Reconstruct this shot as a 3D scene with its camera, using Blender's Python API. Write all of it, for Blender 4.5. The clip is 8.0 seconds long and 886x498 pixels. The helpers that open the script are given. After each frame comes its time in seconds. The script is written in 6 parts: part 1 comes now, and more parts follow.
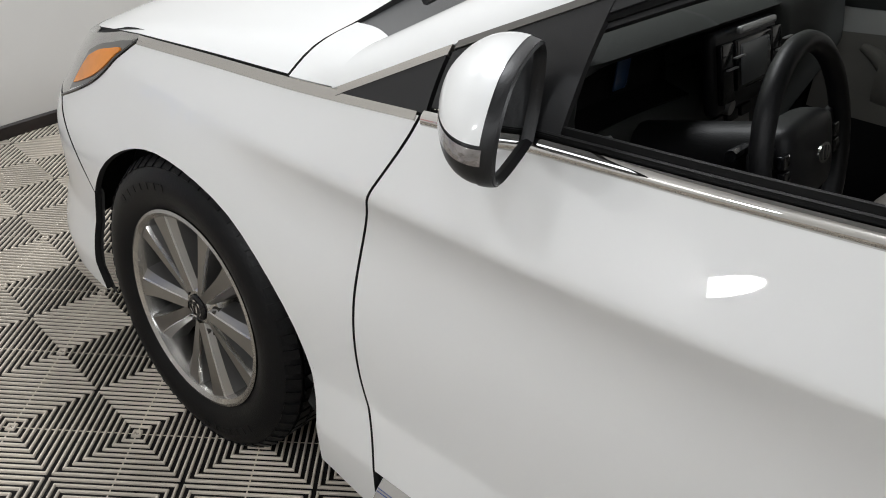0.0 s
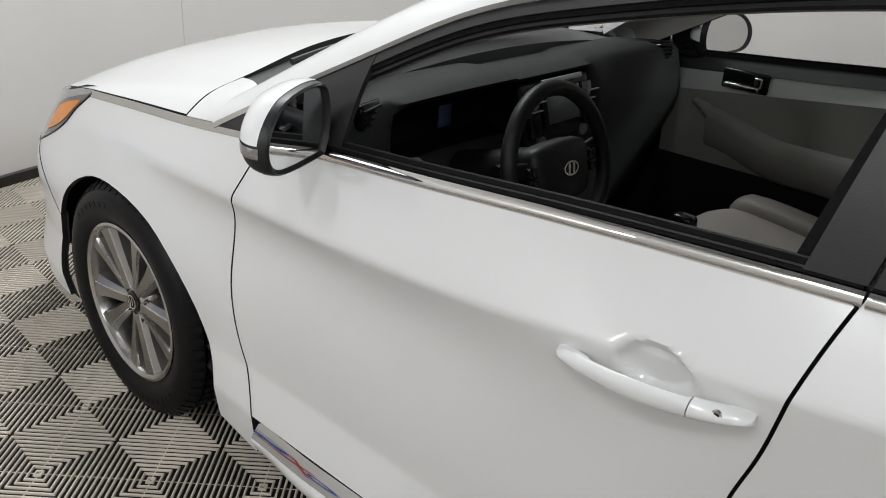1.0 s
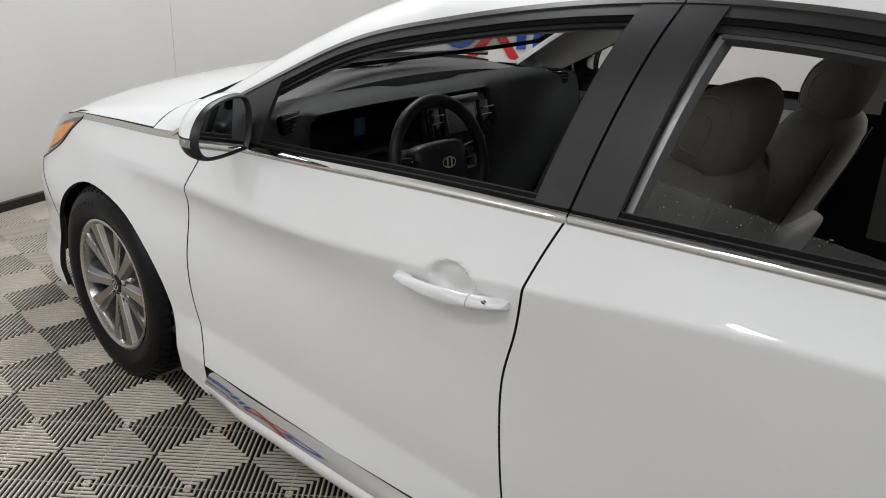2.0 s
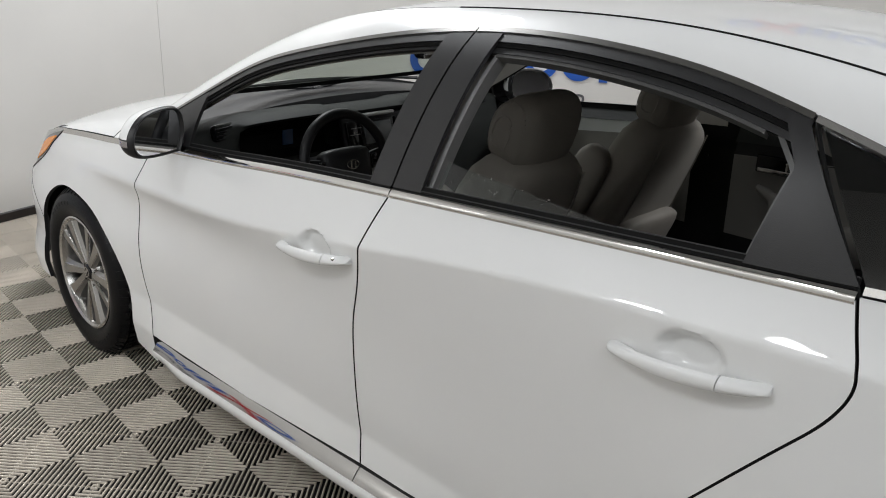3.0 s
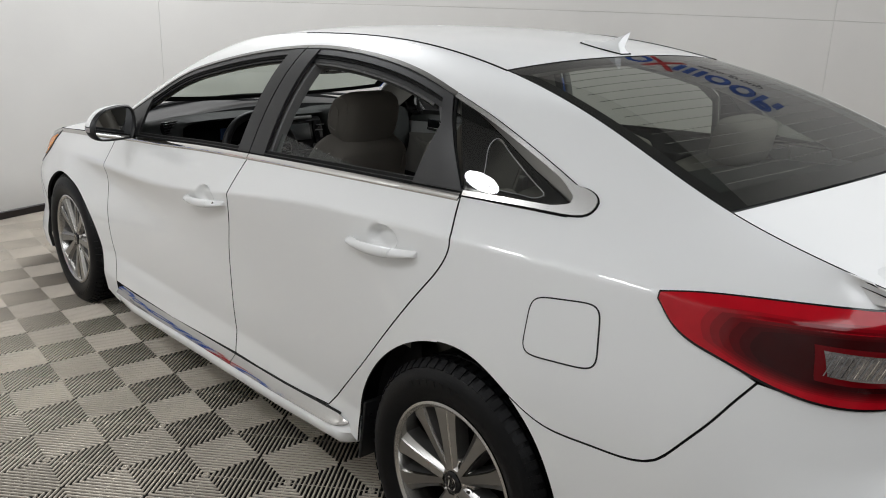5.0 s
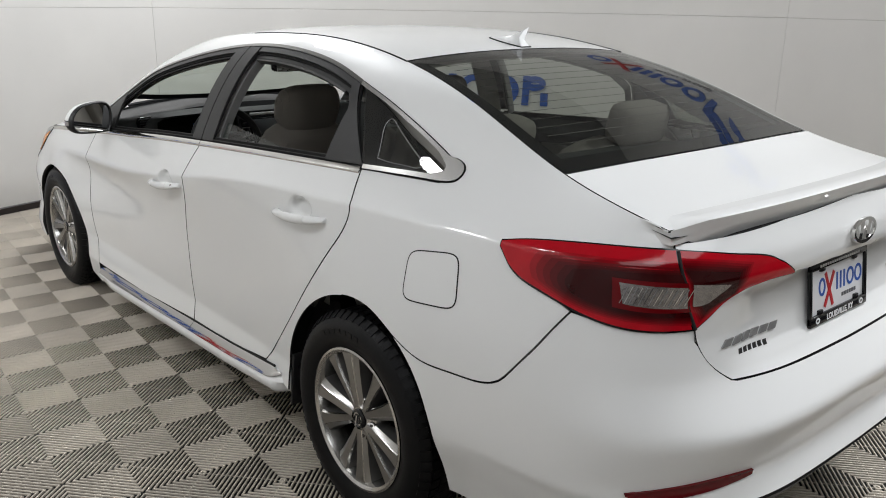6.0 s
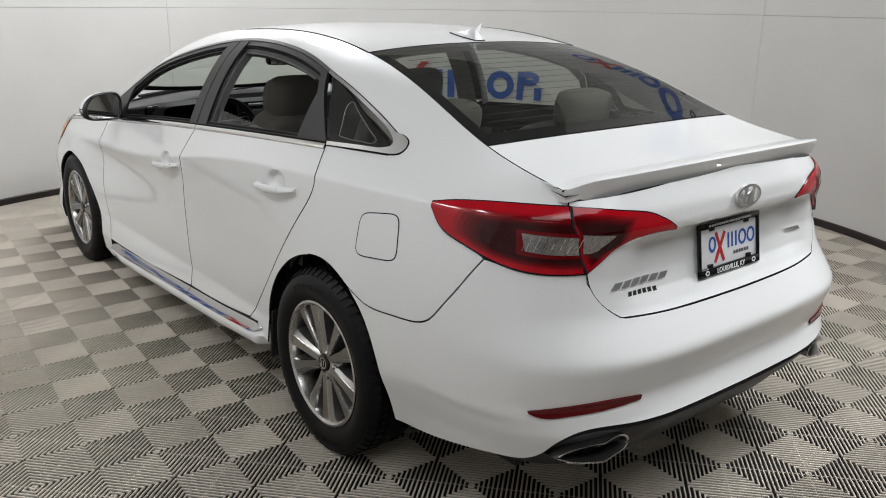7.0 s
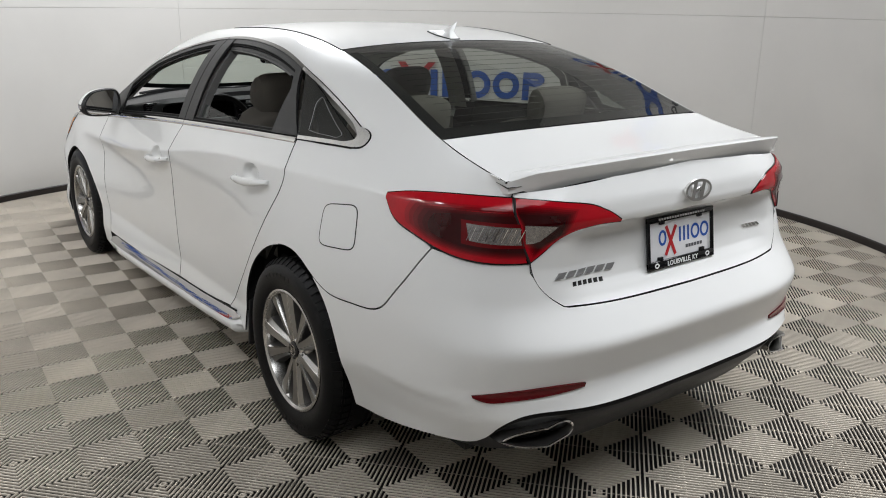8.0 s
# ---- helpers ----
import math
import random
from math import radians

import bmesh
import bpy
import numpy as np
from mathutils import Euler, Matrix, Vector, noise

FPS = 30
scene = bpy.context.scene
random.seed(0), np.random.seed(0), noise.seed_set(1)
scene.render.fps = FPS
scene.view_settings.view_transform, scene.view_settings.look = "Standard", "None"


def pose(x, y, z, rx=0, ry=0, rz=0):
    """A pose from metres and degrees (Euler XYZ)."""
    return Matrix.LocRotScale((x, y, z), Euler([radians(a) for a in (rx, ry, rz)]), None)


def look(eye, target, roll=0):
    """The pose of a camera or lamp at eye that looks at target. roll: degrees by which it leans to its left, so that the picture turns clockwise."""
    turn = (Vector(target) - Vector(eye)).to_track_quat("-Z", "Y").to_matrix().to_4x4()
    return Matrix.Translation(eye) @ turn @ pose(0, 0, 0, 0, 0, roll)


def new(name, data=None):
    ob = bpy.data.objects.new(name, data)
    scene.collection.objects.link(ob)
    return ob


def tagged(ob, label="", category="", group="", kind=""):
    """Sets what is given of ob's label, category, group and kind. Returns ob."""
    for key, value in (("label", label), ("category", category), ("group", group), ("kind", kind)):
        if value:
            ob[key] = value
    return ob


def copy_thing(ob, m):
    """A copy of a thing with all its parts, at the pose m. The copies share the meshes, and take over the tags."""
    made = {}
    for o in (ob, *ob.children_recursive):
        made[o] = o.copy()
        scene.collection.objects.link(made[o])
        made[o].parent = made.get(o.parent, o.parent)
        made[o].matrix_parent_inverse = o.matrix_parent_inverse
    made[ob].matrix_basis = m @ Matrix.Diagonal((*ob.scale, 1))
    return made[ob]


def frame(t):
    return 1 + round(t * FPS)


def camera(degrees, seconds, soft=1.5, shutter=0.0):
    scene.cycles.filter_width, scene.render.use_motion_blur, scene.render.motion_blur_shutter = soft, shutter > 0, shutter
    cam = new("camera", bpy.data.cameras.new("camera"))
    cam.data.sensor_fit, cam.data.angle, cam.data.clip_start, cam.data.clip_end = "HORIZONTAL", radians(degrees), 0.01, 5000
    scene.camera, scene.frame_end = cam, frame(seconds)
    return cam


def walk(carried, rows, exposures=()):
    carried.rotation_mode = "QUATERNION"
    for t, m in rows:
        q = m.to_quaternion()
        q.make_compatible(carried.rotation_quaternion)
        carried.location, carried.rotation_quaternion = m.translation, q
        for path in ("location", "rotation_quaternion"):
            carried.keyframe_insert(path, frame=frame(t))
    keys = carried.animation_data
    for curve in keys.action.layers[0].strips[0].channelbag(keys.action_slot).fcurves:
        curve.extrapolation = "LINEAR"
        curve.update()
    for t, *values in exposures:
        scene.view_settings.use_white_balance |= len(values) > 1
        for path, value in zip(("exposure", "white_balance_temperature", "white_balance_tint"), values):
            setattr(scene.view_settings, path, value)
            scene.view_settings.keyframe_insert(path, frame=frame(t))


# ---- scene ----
cam = camera(56.8, 8.0, soft=1.0)
PATH = [
    (0, (-1.637, 0.112, 1.319), (-0.297, 1.218, 0.329), 4.4),
    (0.5, (-1.717, -0.173, 1.378), (-0.369, 0.988, 0.465), 4.0),
    (1, (-1.751, -0.471, 1.422), (-0.393, 0.729, 0.576), 3.5),
    (1.2, (-1.794, -0.586, 1.432), (-0.434, 0.629, 0.611), 3.3),
    (2.3, (-1.943, -1.21, 1.501), (-0.581, 0.063, 0.776), 2.0),
    (2.5, (-1.936, -1.335, 1.517), (-0.576, -0.05, 0.809), 1.9),
    (3, (-2.003, -1.631, 1.518), (-0.659, -0.315, 0.84), 1.8),
    (3.5, (-2.084, -1.924, 1.534), (-0.761, -0.571, 0.885), 1.9),
    (4, (-2.035, -2.206, 1.527), (-0.729, -0.826, 0.902), 2.1),
    (4.2, (-2.015, -2.309, 1.532), (-0.715, -0.918, 0.92), 2.2),
    (5.3, (-2.167, -2.894, 1.542), (-0.896, -1.468, 0.95), 1.3),
    (5.5, (-2.163, -2.985, 1.546), (-0.903, -1.549, 0.955), 1.0),
    (5.9, (-2.13, -3.187, 1.53), (-0.881, -1.734, 0.957), 0.6),
    (6, (-2.108, -3.232, 1.529), (-0.863, -1.778, 0.949), 0.8),
    (6.5, (-2.113, -3.456, 1.535), (-0.891, -1.985, 0.951), 0.6),
    (7, (-2.171, -3.674, 1.528), (-0.97, -2.183, 0.947), 0.6),
    (7.5, (-2.149, -3.791, 1.527), (-0.975, -2.279, 0.948), 0.6),
    (8, (-2.054, -3.875, 1.519), (-0.906, -2.342, 0.943), 0.7),
]
walk(cam, [(t, look(eye, target, roll)) for t, eye, target, roll in PATH])

# ---- light ----
world = bpy.data.worlds.new("booth_air")
world.use_nodes = True
world.node_tree.nodes["Background"].inputs[0].default_value = (0.9, 0.95, 1.0, 1)
world.node_tree.nodes["Background"].inputs[1].default_value = 0.03
scene.world = world


def area_lamp(name, eye, target, size, watts, color=(0.945, 0.97, 1.0), shape="ELLIPSE"):
    data = bpy.data.lights.new(name, "AREA")
    data.shape, data.size, data.size_y, data.energy, data.color = shape, size[0], size[1], watts, color
    ob = new(name, data)
    ob.matrix_world = look(eye, target)
    return ob


CX, CY, RAD, ROOM_H = 0.268, 0.011, 3.38, 4.0
area_lamp("ceiling_or_fill_light", (-2.92, 0.46, 2.98), (-2.92, 0.461, 0), (0.34, 0.34), 15)
area_lamp("ceiling_or_fill_light", (-2.60, -0.58, 2.98), (-2.60, -0.579, 0), (0.34, 0.34), 12)
area_lamp("wall_light", (-2.82, 1.05, 1.45), (-1.72, 2.65, 0.95), (0.80, 0.10), 14)
# soft fill lamps, unseen, added to bring up walls, floor and tail
area_lamp("ceiling_or_fill_light", (0.5, 2.4, 3.7), (0.3, 2.2, 0.7), (1.2, 1.2), 90)
area_lamp("ceiling_or_fill_light", (-2.7, -3.6, 3.7), (-2.0, -2.0, 0.6), (2.2, 2.2), 30)
area_lamp("ceiling_or_fill_light", (-0.2, -4.1, 3.9), (-0.2, -3.3, 0.6), (5.4, 2.0), 92)
area_lamp("ceiling_or_fill_light", (2.5, -2.9, 3.7), (2.2, -1.0, 0.8), (1.4, 1.4), 235)

# ---- materials ----


def material(name, color, rough=0.5, metal=0.0, coat=0.0, vary=0.06, scale=6.0, bump=0.0, bump_scale=120.0, spec=0.5, coat_rough=0.03, by_object=0.0, stain=0.0):
    m = bpy.data.materials.new(name)
    m.use_nodes = True
    nodes, links = m.node_tree.nodes, m.node_tree.links
    b = nodes["Principled BSDF"]
    b.inputs["Roughness"].default_value = rough
    b.inputs["Metallic"].default_value = metal
    b.inputs["Coat Weight"].default_value = coat
    b.inputs["Coat Roughness"].default_value = coat_rough
    b.inputs["Specular IOR Level"].default_value = spec
    tc = nodes.new("ShaderNodeTexCoord")
    big = nodes.new("ShaderNodeTexNoise")
    big.inputs["Scale"].default_value = scale
    big.inputs["Detail"].default_value = 6
    links.new(tc.outputs["Object"], big.inputs["Vector"])
    ramp = nodes.new("ShaderNodeMapRange")
    ramp.inputs["To Min"].default_value, ramp.inputs["To Max"].default_value = 1 - vary, 1 + vary
    links.new(big.outputs["Fac"], ramp.inputs["Value"])
    value = ramp.outputs["Result"]
    if by_object:
        info = nodes.new("ShaderNodeObjectInfo")
        r2 = nodes.new("ShaderNodeMapRange")
        r2.inputs["To Min"].default_value, r2.inputs["To Max"].default_value = 1 - by_object, 1 + by_object
        links.new(info.outputs["Random"], r2.inputs["Value"])
        mul = nodes.new("ShaderNodeMath")
        mul.operation = "MULTIPLY"
        links.new(value, mul.inputs[0])
        links.new(r2.outputs["Result"], mul.inputs[1])
        value = mul.outputs[0]
    if stain:
        sn = nodes.new("ShaderNodeTexNoise")
        sn.inputs["Scale"].default_value, sn.inputs["Detail"].default_value = 1.3, 9
        links.new(tc.outputs["Object"], sn.inputs["Vector"])
        r3 = nodes.new("ShaderNodeMapRange")
        r3.inputs["From Min"].default_value, r3.inputs["From Max"].default_value = 0.35, 0.6
        r3.inputs["To Min"].default_value, r3.inputs["To Max"].default_value = 1 - stain, 1
        links.new(sn.outputs["Fac"], r3.inputs["Value"])
        mul = nodes.new("ShaderNodeMath")
        mul.operation = "MULTIPLY"
        links.new(value, mul.inputs[0])
        links.new(r3.outputs["Result"], mul.inputs[1])
        value = mul.outputs[0]
    vm = nodes.new("ShaderNodeVectorMath")
    vm.operation = "SCALE"
    vm.inputs[0].default_value = color
    links.new(value, vm.inputs["Scale"])
    links.new(vm.outputs["Vector"], b.inputs["Base Color"])
    if bump:
        fine = nodes.new("ShaderNodeTexNoise")
        fine.inputs["Scale"].default_value, fine.inputs["Detail"].default_value = bump_scale, 4
        links.new(tc.outputs["Object"], fine.inputs["Vector"])
        bn = nodes.new("ShaderNodeBump")
        bn.inputs["Strength"].default_value, bn.inputs["Distance"].default_value = bump, 0.002
        links.new(fine.outputs["Fac"], bn.inputs["Height"])
        links.new(bn.outputs["Normal"], b.inputs["Normal"])
    return m


def glass(name, tint, rough=0.0, base=0.05):
    """A thin pane: clear with a tint, and a gloss that grows towards grazing angles, alike from both sides."""
    m = bpy.data.materials.new(name)
    m.use_nodes = True
    nodes, links = m.node_tree.nodes, m.node_tree.links
    nodes.remove(nodes["Principled BSDF"])
    clear, gloss, edge, both = (nodes.new("ShaderNode" + k) for k in ("BsdfTransparent", "BsdfGlossy", "LayerWeight", "MixShader"))
    clear.inputs[0].default_value = (*tint, 1)
    gloss.inputs["Roughness"].default_value = rough
    edge.inputs["Blend"].default_value = 0.5
    power, scale_ = nodes.new("ShaderNodeMath"), nodes.new("ShaderNodeMath")
    power.operation, scale_.operation = "POWER", "MULTIPLY_ADD"
    power.inputs[1].default_value = 5.0
    scale_.inputs[1].default_value, scale_.inputs[2].default_value = 0.9, base
    links.new(edge.outputs["Facing"], power.inputs[0])
    links.new(power.outputs[0], scale_.inputs[0])
    links.new(scale_.outputs[0], both.inputs[0])
    links.new(clear.outputs[0], both.inputs[1])
    links.new(gloss.outputs[0], both.inputs[2])
    links.new(both.outputs[0], nodes["Material Output"].inputs[0])
    return m


def lens(name, color, rough=0.10):
    m = material(name, color, rough, coat=0.12, vary=0.25, scale=18, spec=0.3)
    return m


PAINT = material("pearl_white_paint", (0.80, 0.805, 0.80), 0.38, coat=0.85, vary=0.012, scale=3, spec=0.5, coat_rough=0.02)
CHROME = material("chrome", (0.72, 0.71, 0.69), 0.03, metal=1.0, vary=0.03)
BRIGHT_STRIP = material("bright_sill_strip", (0.46, 0.45, 0.435), 0.06, metal=1.0, vary=0.05, scale=12)
BRIGHT_SATIN = material("bright_window_trim", (0.74, 0.73, 0.71), 0.24, metal=0.95, vary=0.05, scale=15)
SATIN = material("satin_bright_trim", (0.55, 0.53, 0.50), 0.16, metal=0.95, vary=0.05, scale=15)
DARK_SATIN = material("dark_satin_trim", (0.20, 0.195, 0.185), 0.28, metal=0.9, vary=0.05, scale=15)
BLACK_TRIM = material("matt_black_trim", (0.014, 0.014, 0.0148), 0.40, vary=0.12, scale=20, bump=0.12, bump_scale=500, spec=0.45)
GLOSS_BLACK = material("gloss_black", (0.006, 0.006, 0.007), 0.10, vary=0.1, spec=0.4)
PRINT = material("printed_black", (0.004, 0.004, 0.004), 0.8, vary=0.1, spec=0.1)
RUBBER = material("window_rubber", (0.006, 0.006, 0.006), 0.6, vary=0.15, scale=30, spec=0.1)
TYRE = material("tyre_rubber", (0.0055, 0.0055, 0.006), 0.42, vary=0.25, scale=18, bump=0.3, bump_scale=260, spec=0.16)
ALLOY = material("machined_alloy", (0.54, 0.53, 0.51), 0.24, metal=1.0, vary=0.07, scale=14)
ALLOY_MID = material("satin_grey_alloy", (0.37, 0.36, 0.345), 0.28, metal=1.0, vary=0.08, scale=20)
ALLOY_DARK = material("grey_painted_alloy", (0.12, 0.117, 0.113), 0.38, metal=0.6, vary=0.15, scale=20)
DARK = material("underbody_and_gap_black", (0.006, 0.006, 0.006), 0.8, vary=0.2)
BRAKE = material("brake_steel", (0.05, 0.045, 0.04), 0.45, metal=0.8, vary=0.2, scale=30)
PLASTIC = material("dark_grey_plastic", (0.010, 0.010, 0.011), 0.45, vary=0.12, scale=12, bump=0.2, bump_scale=400, spec=0.25)
PLASTIC_SOFT = material("charcoal_dashboard", (0.026, 0.028, 0.0265), 0.6, vary=0.1, scale=10, bump=0.35, bump_scale=350, spec=0.18)
SEAT = material("grey_beige_cloth", (0.195, 0.178, 0.156), 0.85, vary=0.08, scale=9, bump=0.5, bump_scale=420)
SEAT_SIDE = material("grey_vinyl_side", (0.19, 0.172, 0.15), 0.6, vary=0.08, scale=9, bump=0.25, bump_scale=300)
CARD = material("door_card_grey", (0.19, 0.182, 0.168), 0.6, vary=0.07, scale=8, bump=0.25, bump_scale=300)
LINER = material("headliner_cloth", (0.42, 0.40, 0.37), 0.9, vary=0.05, bump=0.4, bump_scale=500)
CARPET = material("black_carpet", (0.012, 0.012, 0.012), 0.95, vary=0.3, scale=40)
INSERT = material("brushed_grey_insert", (0.46, 0.465, 0.46), 0.36, metal=0.35, vary=0.10, scale=9)
SATIN_GREY = material("grey_channel_lip", (0.075, 0.075, 0.074), 0.4, metal=0.2, vary=0.08, scale=20)
SILVER = material("silver_trim_plastic", (0.32, 0.32, 0.32), 0.35, metal=0.6, vary=0.06)
RED = lens("red_lens", (0.43, 0.004, 0.012))
RED_DEEP = lens("deep_red_lens", (0.095, 0.002, 0.004))
# one red in six darker tones, for the lamp bowl's painted shade
RED_STEPS = [lens("red_shade_step", tuple(c * f for c in (0.36, 0.004, 0.011))) for f in (0.85, 0.56, 0.36, 0.23, 0.14, 0.085)]
RED_DARK = lens("dark_red_lens", (0.045, 0.0006, 0.0015))
AMBER = lens("amber_lens", (0.80, 0.27, 0.03))
CLEAR = material("clear_lens", (0.33, 0.31, 0.305), 0.14, metal=0.75, coat=1.0, vary=0.6, scale=70, bump=0.9, bump_scale=140)
HEAD = material("headlamp_inside", (0.36, 0.35, 0.33), 0.2, metal=0.6, coat=1.0, vary=0.2, scale=22)
HEAD_DARK = material("headlamp_dark_frame", (0.10, 0.10, 0.095), 0.3, metal=0.3, coat=0.6, vary=0.2, scale=22)
SCREEN = material("grey_screen", (0.09, 0.095, 0.10), 0.2, vary=0.05)
MIRROR = material("mirror_glass", (0.86, 0.87, 0.88), 0.01, metal=1.0, vary=0.0)
PLATE_WHITE = material("plate_white", (0.80, 0.80, 0.82), 0.35, vary=0.05, scale=30)
INK_BLUE = material("sign_blue", (0.015, 0.09, 0.42), 0.35, vary=0.05)
INK_RED = material("sign_red", (0.50, 0.02, 0.025), 0.35, vary=0.05)
INK_GREY = material("sign_grey", (0.10, 0.10, 0.11), 0.4, vary=0.05)
INK_BLACK = material("ink_black", (0.012, 0.012, 0.012), 0.4, vary=0.05)
WHITE_TEXT = material("white_letters", (0.8, 0.8, 0.8), 0.5, vary=0.03)
WALL = material("off_white_wall_panel", (0.66, 0.645, 0.62), 0.42, vary=0.03, scale=2.2, bump=0.06, bump_scale=40, stain=0.05)
SEAM = material("wall_joint", (0.42, 0.40, 0.37), 0.6, vary=0.2, scale=5)
BASE = material("dark_vinyl_skirting", (0.022, 0.017, 0.016), 0.35, vary=0.2)
CEIL = material("ceiling_white", (0.30, 0.30, 0.30), 0.8, vary=0.04, scale=3)
TILE = material("grey_rib_tile", (0.67, 0.605, 0.517), 0.55, vary=0.10, scale=5, bump=0.2, bump_scale=260, by_object=0.06, stain=0.22, spec=0.2)
SUBFLOOR = material("dark_subfloor", (0.006, 0.005, 0.005), 0.8, vary=0.3, scale=8)
WIND_GLASS = glass("green_tinted_glass", (0.66, 0.72, 0.66))
REAR_GLASS = glass("grey_tinted_glass", (0.40, 0.43, 0.39), base=0.07)
PRIV_GLASS = glass("dark_quarter_glass", (0.42, 0.45, 0.42), base=0.06)
SIDE_GLASS = glass("side_window_glass", (0.62, 0.70, 0.66))

# ---- mesh helpers ----


def finish(name, bm, mat, parent=None, label="", sharp=40):
    me = bpy.data.meshes.new(name)
    bm.to_mesh(me)
    bm.free()
    for p in me.polygons:
        p.use_smooth = True
    me.set_sharp_from_angle(angle=radians(sharp))
    for one in (mat if isinstance(mat, (list, tuple)) else [mat]):
        me.materials.append(one)
    ob = new(name, me)
    if parent:
        ob.parent = parent
    if label:
        ob["label"] = label
    return ob


def part(name, bm, mat, parent, label="", sharp=40):
    return finish(name, bm, mat, parent, label, sharp)


def box(bm, c, s, m=None, bevel=0.0):
    """A box of size s round c, bevelled, turned by m."""
    r = bmesh.ops.create_cube(bm, size=1.0)
    vs = r["verts"]
    t = Matrix.Translation(c) @ (m or Matrix()) @ Matrix.Diagonal((*s, 1))
    bmesh.ops.transform(bm, matrix=t, verts=vs)
    if bevel:
        es = list({e for v in vs for e in v.link_edges})
        bmesh.ops.bevel(bm, geom=es, offset=bevel, segments=3, affect="EDGES", profile=0.5)
    return bm


def tube(bm, pts, radius, sides=8, closed=False, squash=1.0):
    pts = [Vector(p) for p in pts]
    rings = []
    n = len(pts)
    up = Vector((0, 0, 1))
    for i, p in enumerate(pts):
        a, b = pts[i - 1 if (i or closed) else 0], pts[(i + 1) % n if (i < n - 1 or closed) else n - 1]
        d = (b - a).normalized()
        s = d.cross(up)
        s = s.normalized() if s.length > 1e-4 else Vector((1, 0, 0))
        u = s.cross(d)
        r = radius[i] if isinstance(radius, (list, tuple)) else radius
        rings.append([bm.verts.new(p + (s * math.cos(k * math.tau / sides) + u * squash * math.sin(k * math.tau / sides)) * r) for k in range(sides)])
    for i in range(n if closed else n - 1):
        a, b = rings[i], rings[(i + 1) % n]
        for k in range(sides):
            bm.faces.new((a[k], a[(k + 1) % sides], b[(k + 1) % sides], b[k]))
    if not closed:
        bm.faces.new(rings[0][::-1])
        bm.faces.new(rings[-1])
    bmesh.ops.recalc_face_normals(bm, faces=bm.faces)
    return bm


def revolve(bm, profile, steps, axis_m=None, close=False):
    """Turn a profile of (radius, along) about the x axis."""
    rings = []
    for i in range(steps):
        a = i * math.tau / steps
        rings.append([bm.verts.new((h, r * math.cos(a), r * math.sin(a))) for r, h in profile])
    n = len(profile)
    for i in range(steps):
        a, b = rings[i], rings[(i + 1) % steps]
        for k in range(n if close else n - 1):
            bm.faces.new((a[k], a[(k + 1) % n], b[(k + 1) % n], b[k]))
    bmesh.ops.recalc_face_normals(bm, faces=bm.faces)
    return bm


def line(pts, smooth=True):
    """A path through points (of any dimension), run evenly from 0 to 1."""
    pts = [np.array(p, float) for p in pts]
    d = np.concatenate([[0], np.cumsum([np.linalg.norm(b - a) + 1e-9 for a, b in zip(pts, pts[1:])])])
    d /= d[-1]
    if smooth and len(pts) > 2:
        fs = [spl(d, [p[k] for p in pts]) for k in range(len(pts[0]))]
        return lambda s: np.array([f(s) for f in fs])
    return lambda s: np.array([np.interp(s, d, [p[k] for p in pts]) for k in range(len(pts[0]))])


def joined(*paths):
    """Several paths end to end, shared out by length."""
    pts = []
    for f in paths:
        pts += [tuple(f(i / 24)) for i in range(25)][(1 if pts else 0):]
    return line(pts, smooth=False)


def coons(bottom, top_, left, right, nu, nv, fade=1):
    """Points of a patch between four edge paths; bottom and top run the same way, left and right upwards."""
    rows = []
    c00, c10, c01, c11 = bottom(0), bottom(1), top_(0), top_(1)
    bs, ts = [bottom(i / nu) for i in range(nu + 1)], [top_(i / nu) for i in range(nu + 1)]
    ls, rs = [left(j / nv) for j in range(nv + 1)], [right(j / nv) for j in range(nv + 1)]
    for j in range(nv + 1):
        v = j / nv
        row = []
        for i in range(nu + 1):
            u = i / nu
            row.append((1 - v) * bs[i] + v * ts[i] + (1 - u) ** fade * (ls[j] - (1 - v) * c00 - v * c01) + u * (rs[j] - (1 - v) * c10 - v * c11))
        rows.append(row)
    return rows


def inset_rows(P, gap, rims="BTLR"):
    """Draw the named rims of a grid of points in by a gap (out, where it is negative)."""
    Q = [[p.copy() for p in r] for r in P]
    for i in range(len(P[0])):
        for a, b, k in ((0, 1, "B"), (-1, -2, "T")):
            if k in rims:
                Q[a][i] += (P[b][i] - P[a][i]).normalized() * gap
    for j in range(len(P)):
        for a, b, k in ((0, 1, "L"), (-1, -2, "R")):
            if k in rims:
                Q[j][a] += (P[j][b] - P[j][a]).normalized() * gap
    return Q


def normals(P):
    h, w = len(P), len(P[0])
    N = []
    for j in range(h):
        row = []
        for i in range(w):
            a = P[j][min(i + 1, w - 1)] - P[j][max(i - 1, 0)]
            b = P[min(j + 1, h - 1)][i] - P[max(j - 1, 0)][i]
            row.append(a.cross(b).normalized())
        N.append(row)
    p, n = P[h // 2][w // 2], N[h // 2][w // 2]
    if n.dot(Vector((p.x, p.y * 0.5, p.z - 0.6))) < 0:
        N = [[-n for n in r] for r in N]
    n = N[h // 2][w // 2]
    return [[-m if m.dot(n) < -0.5 else m for m in r] for r in N]


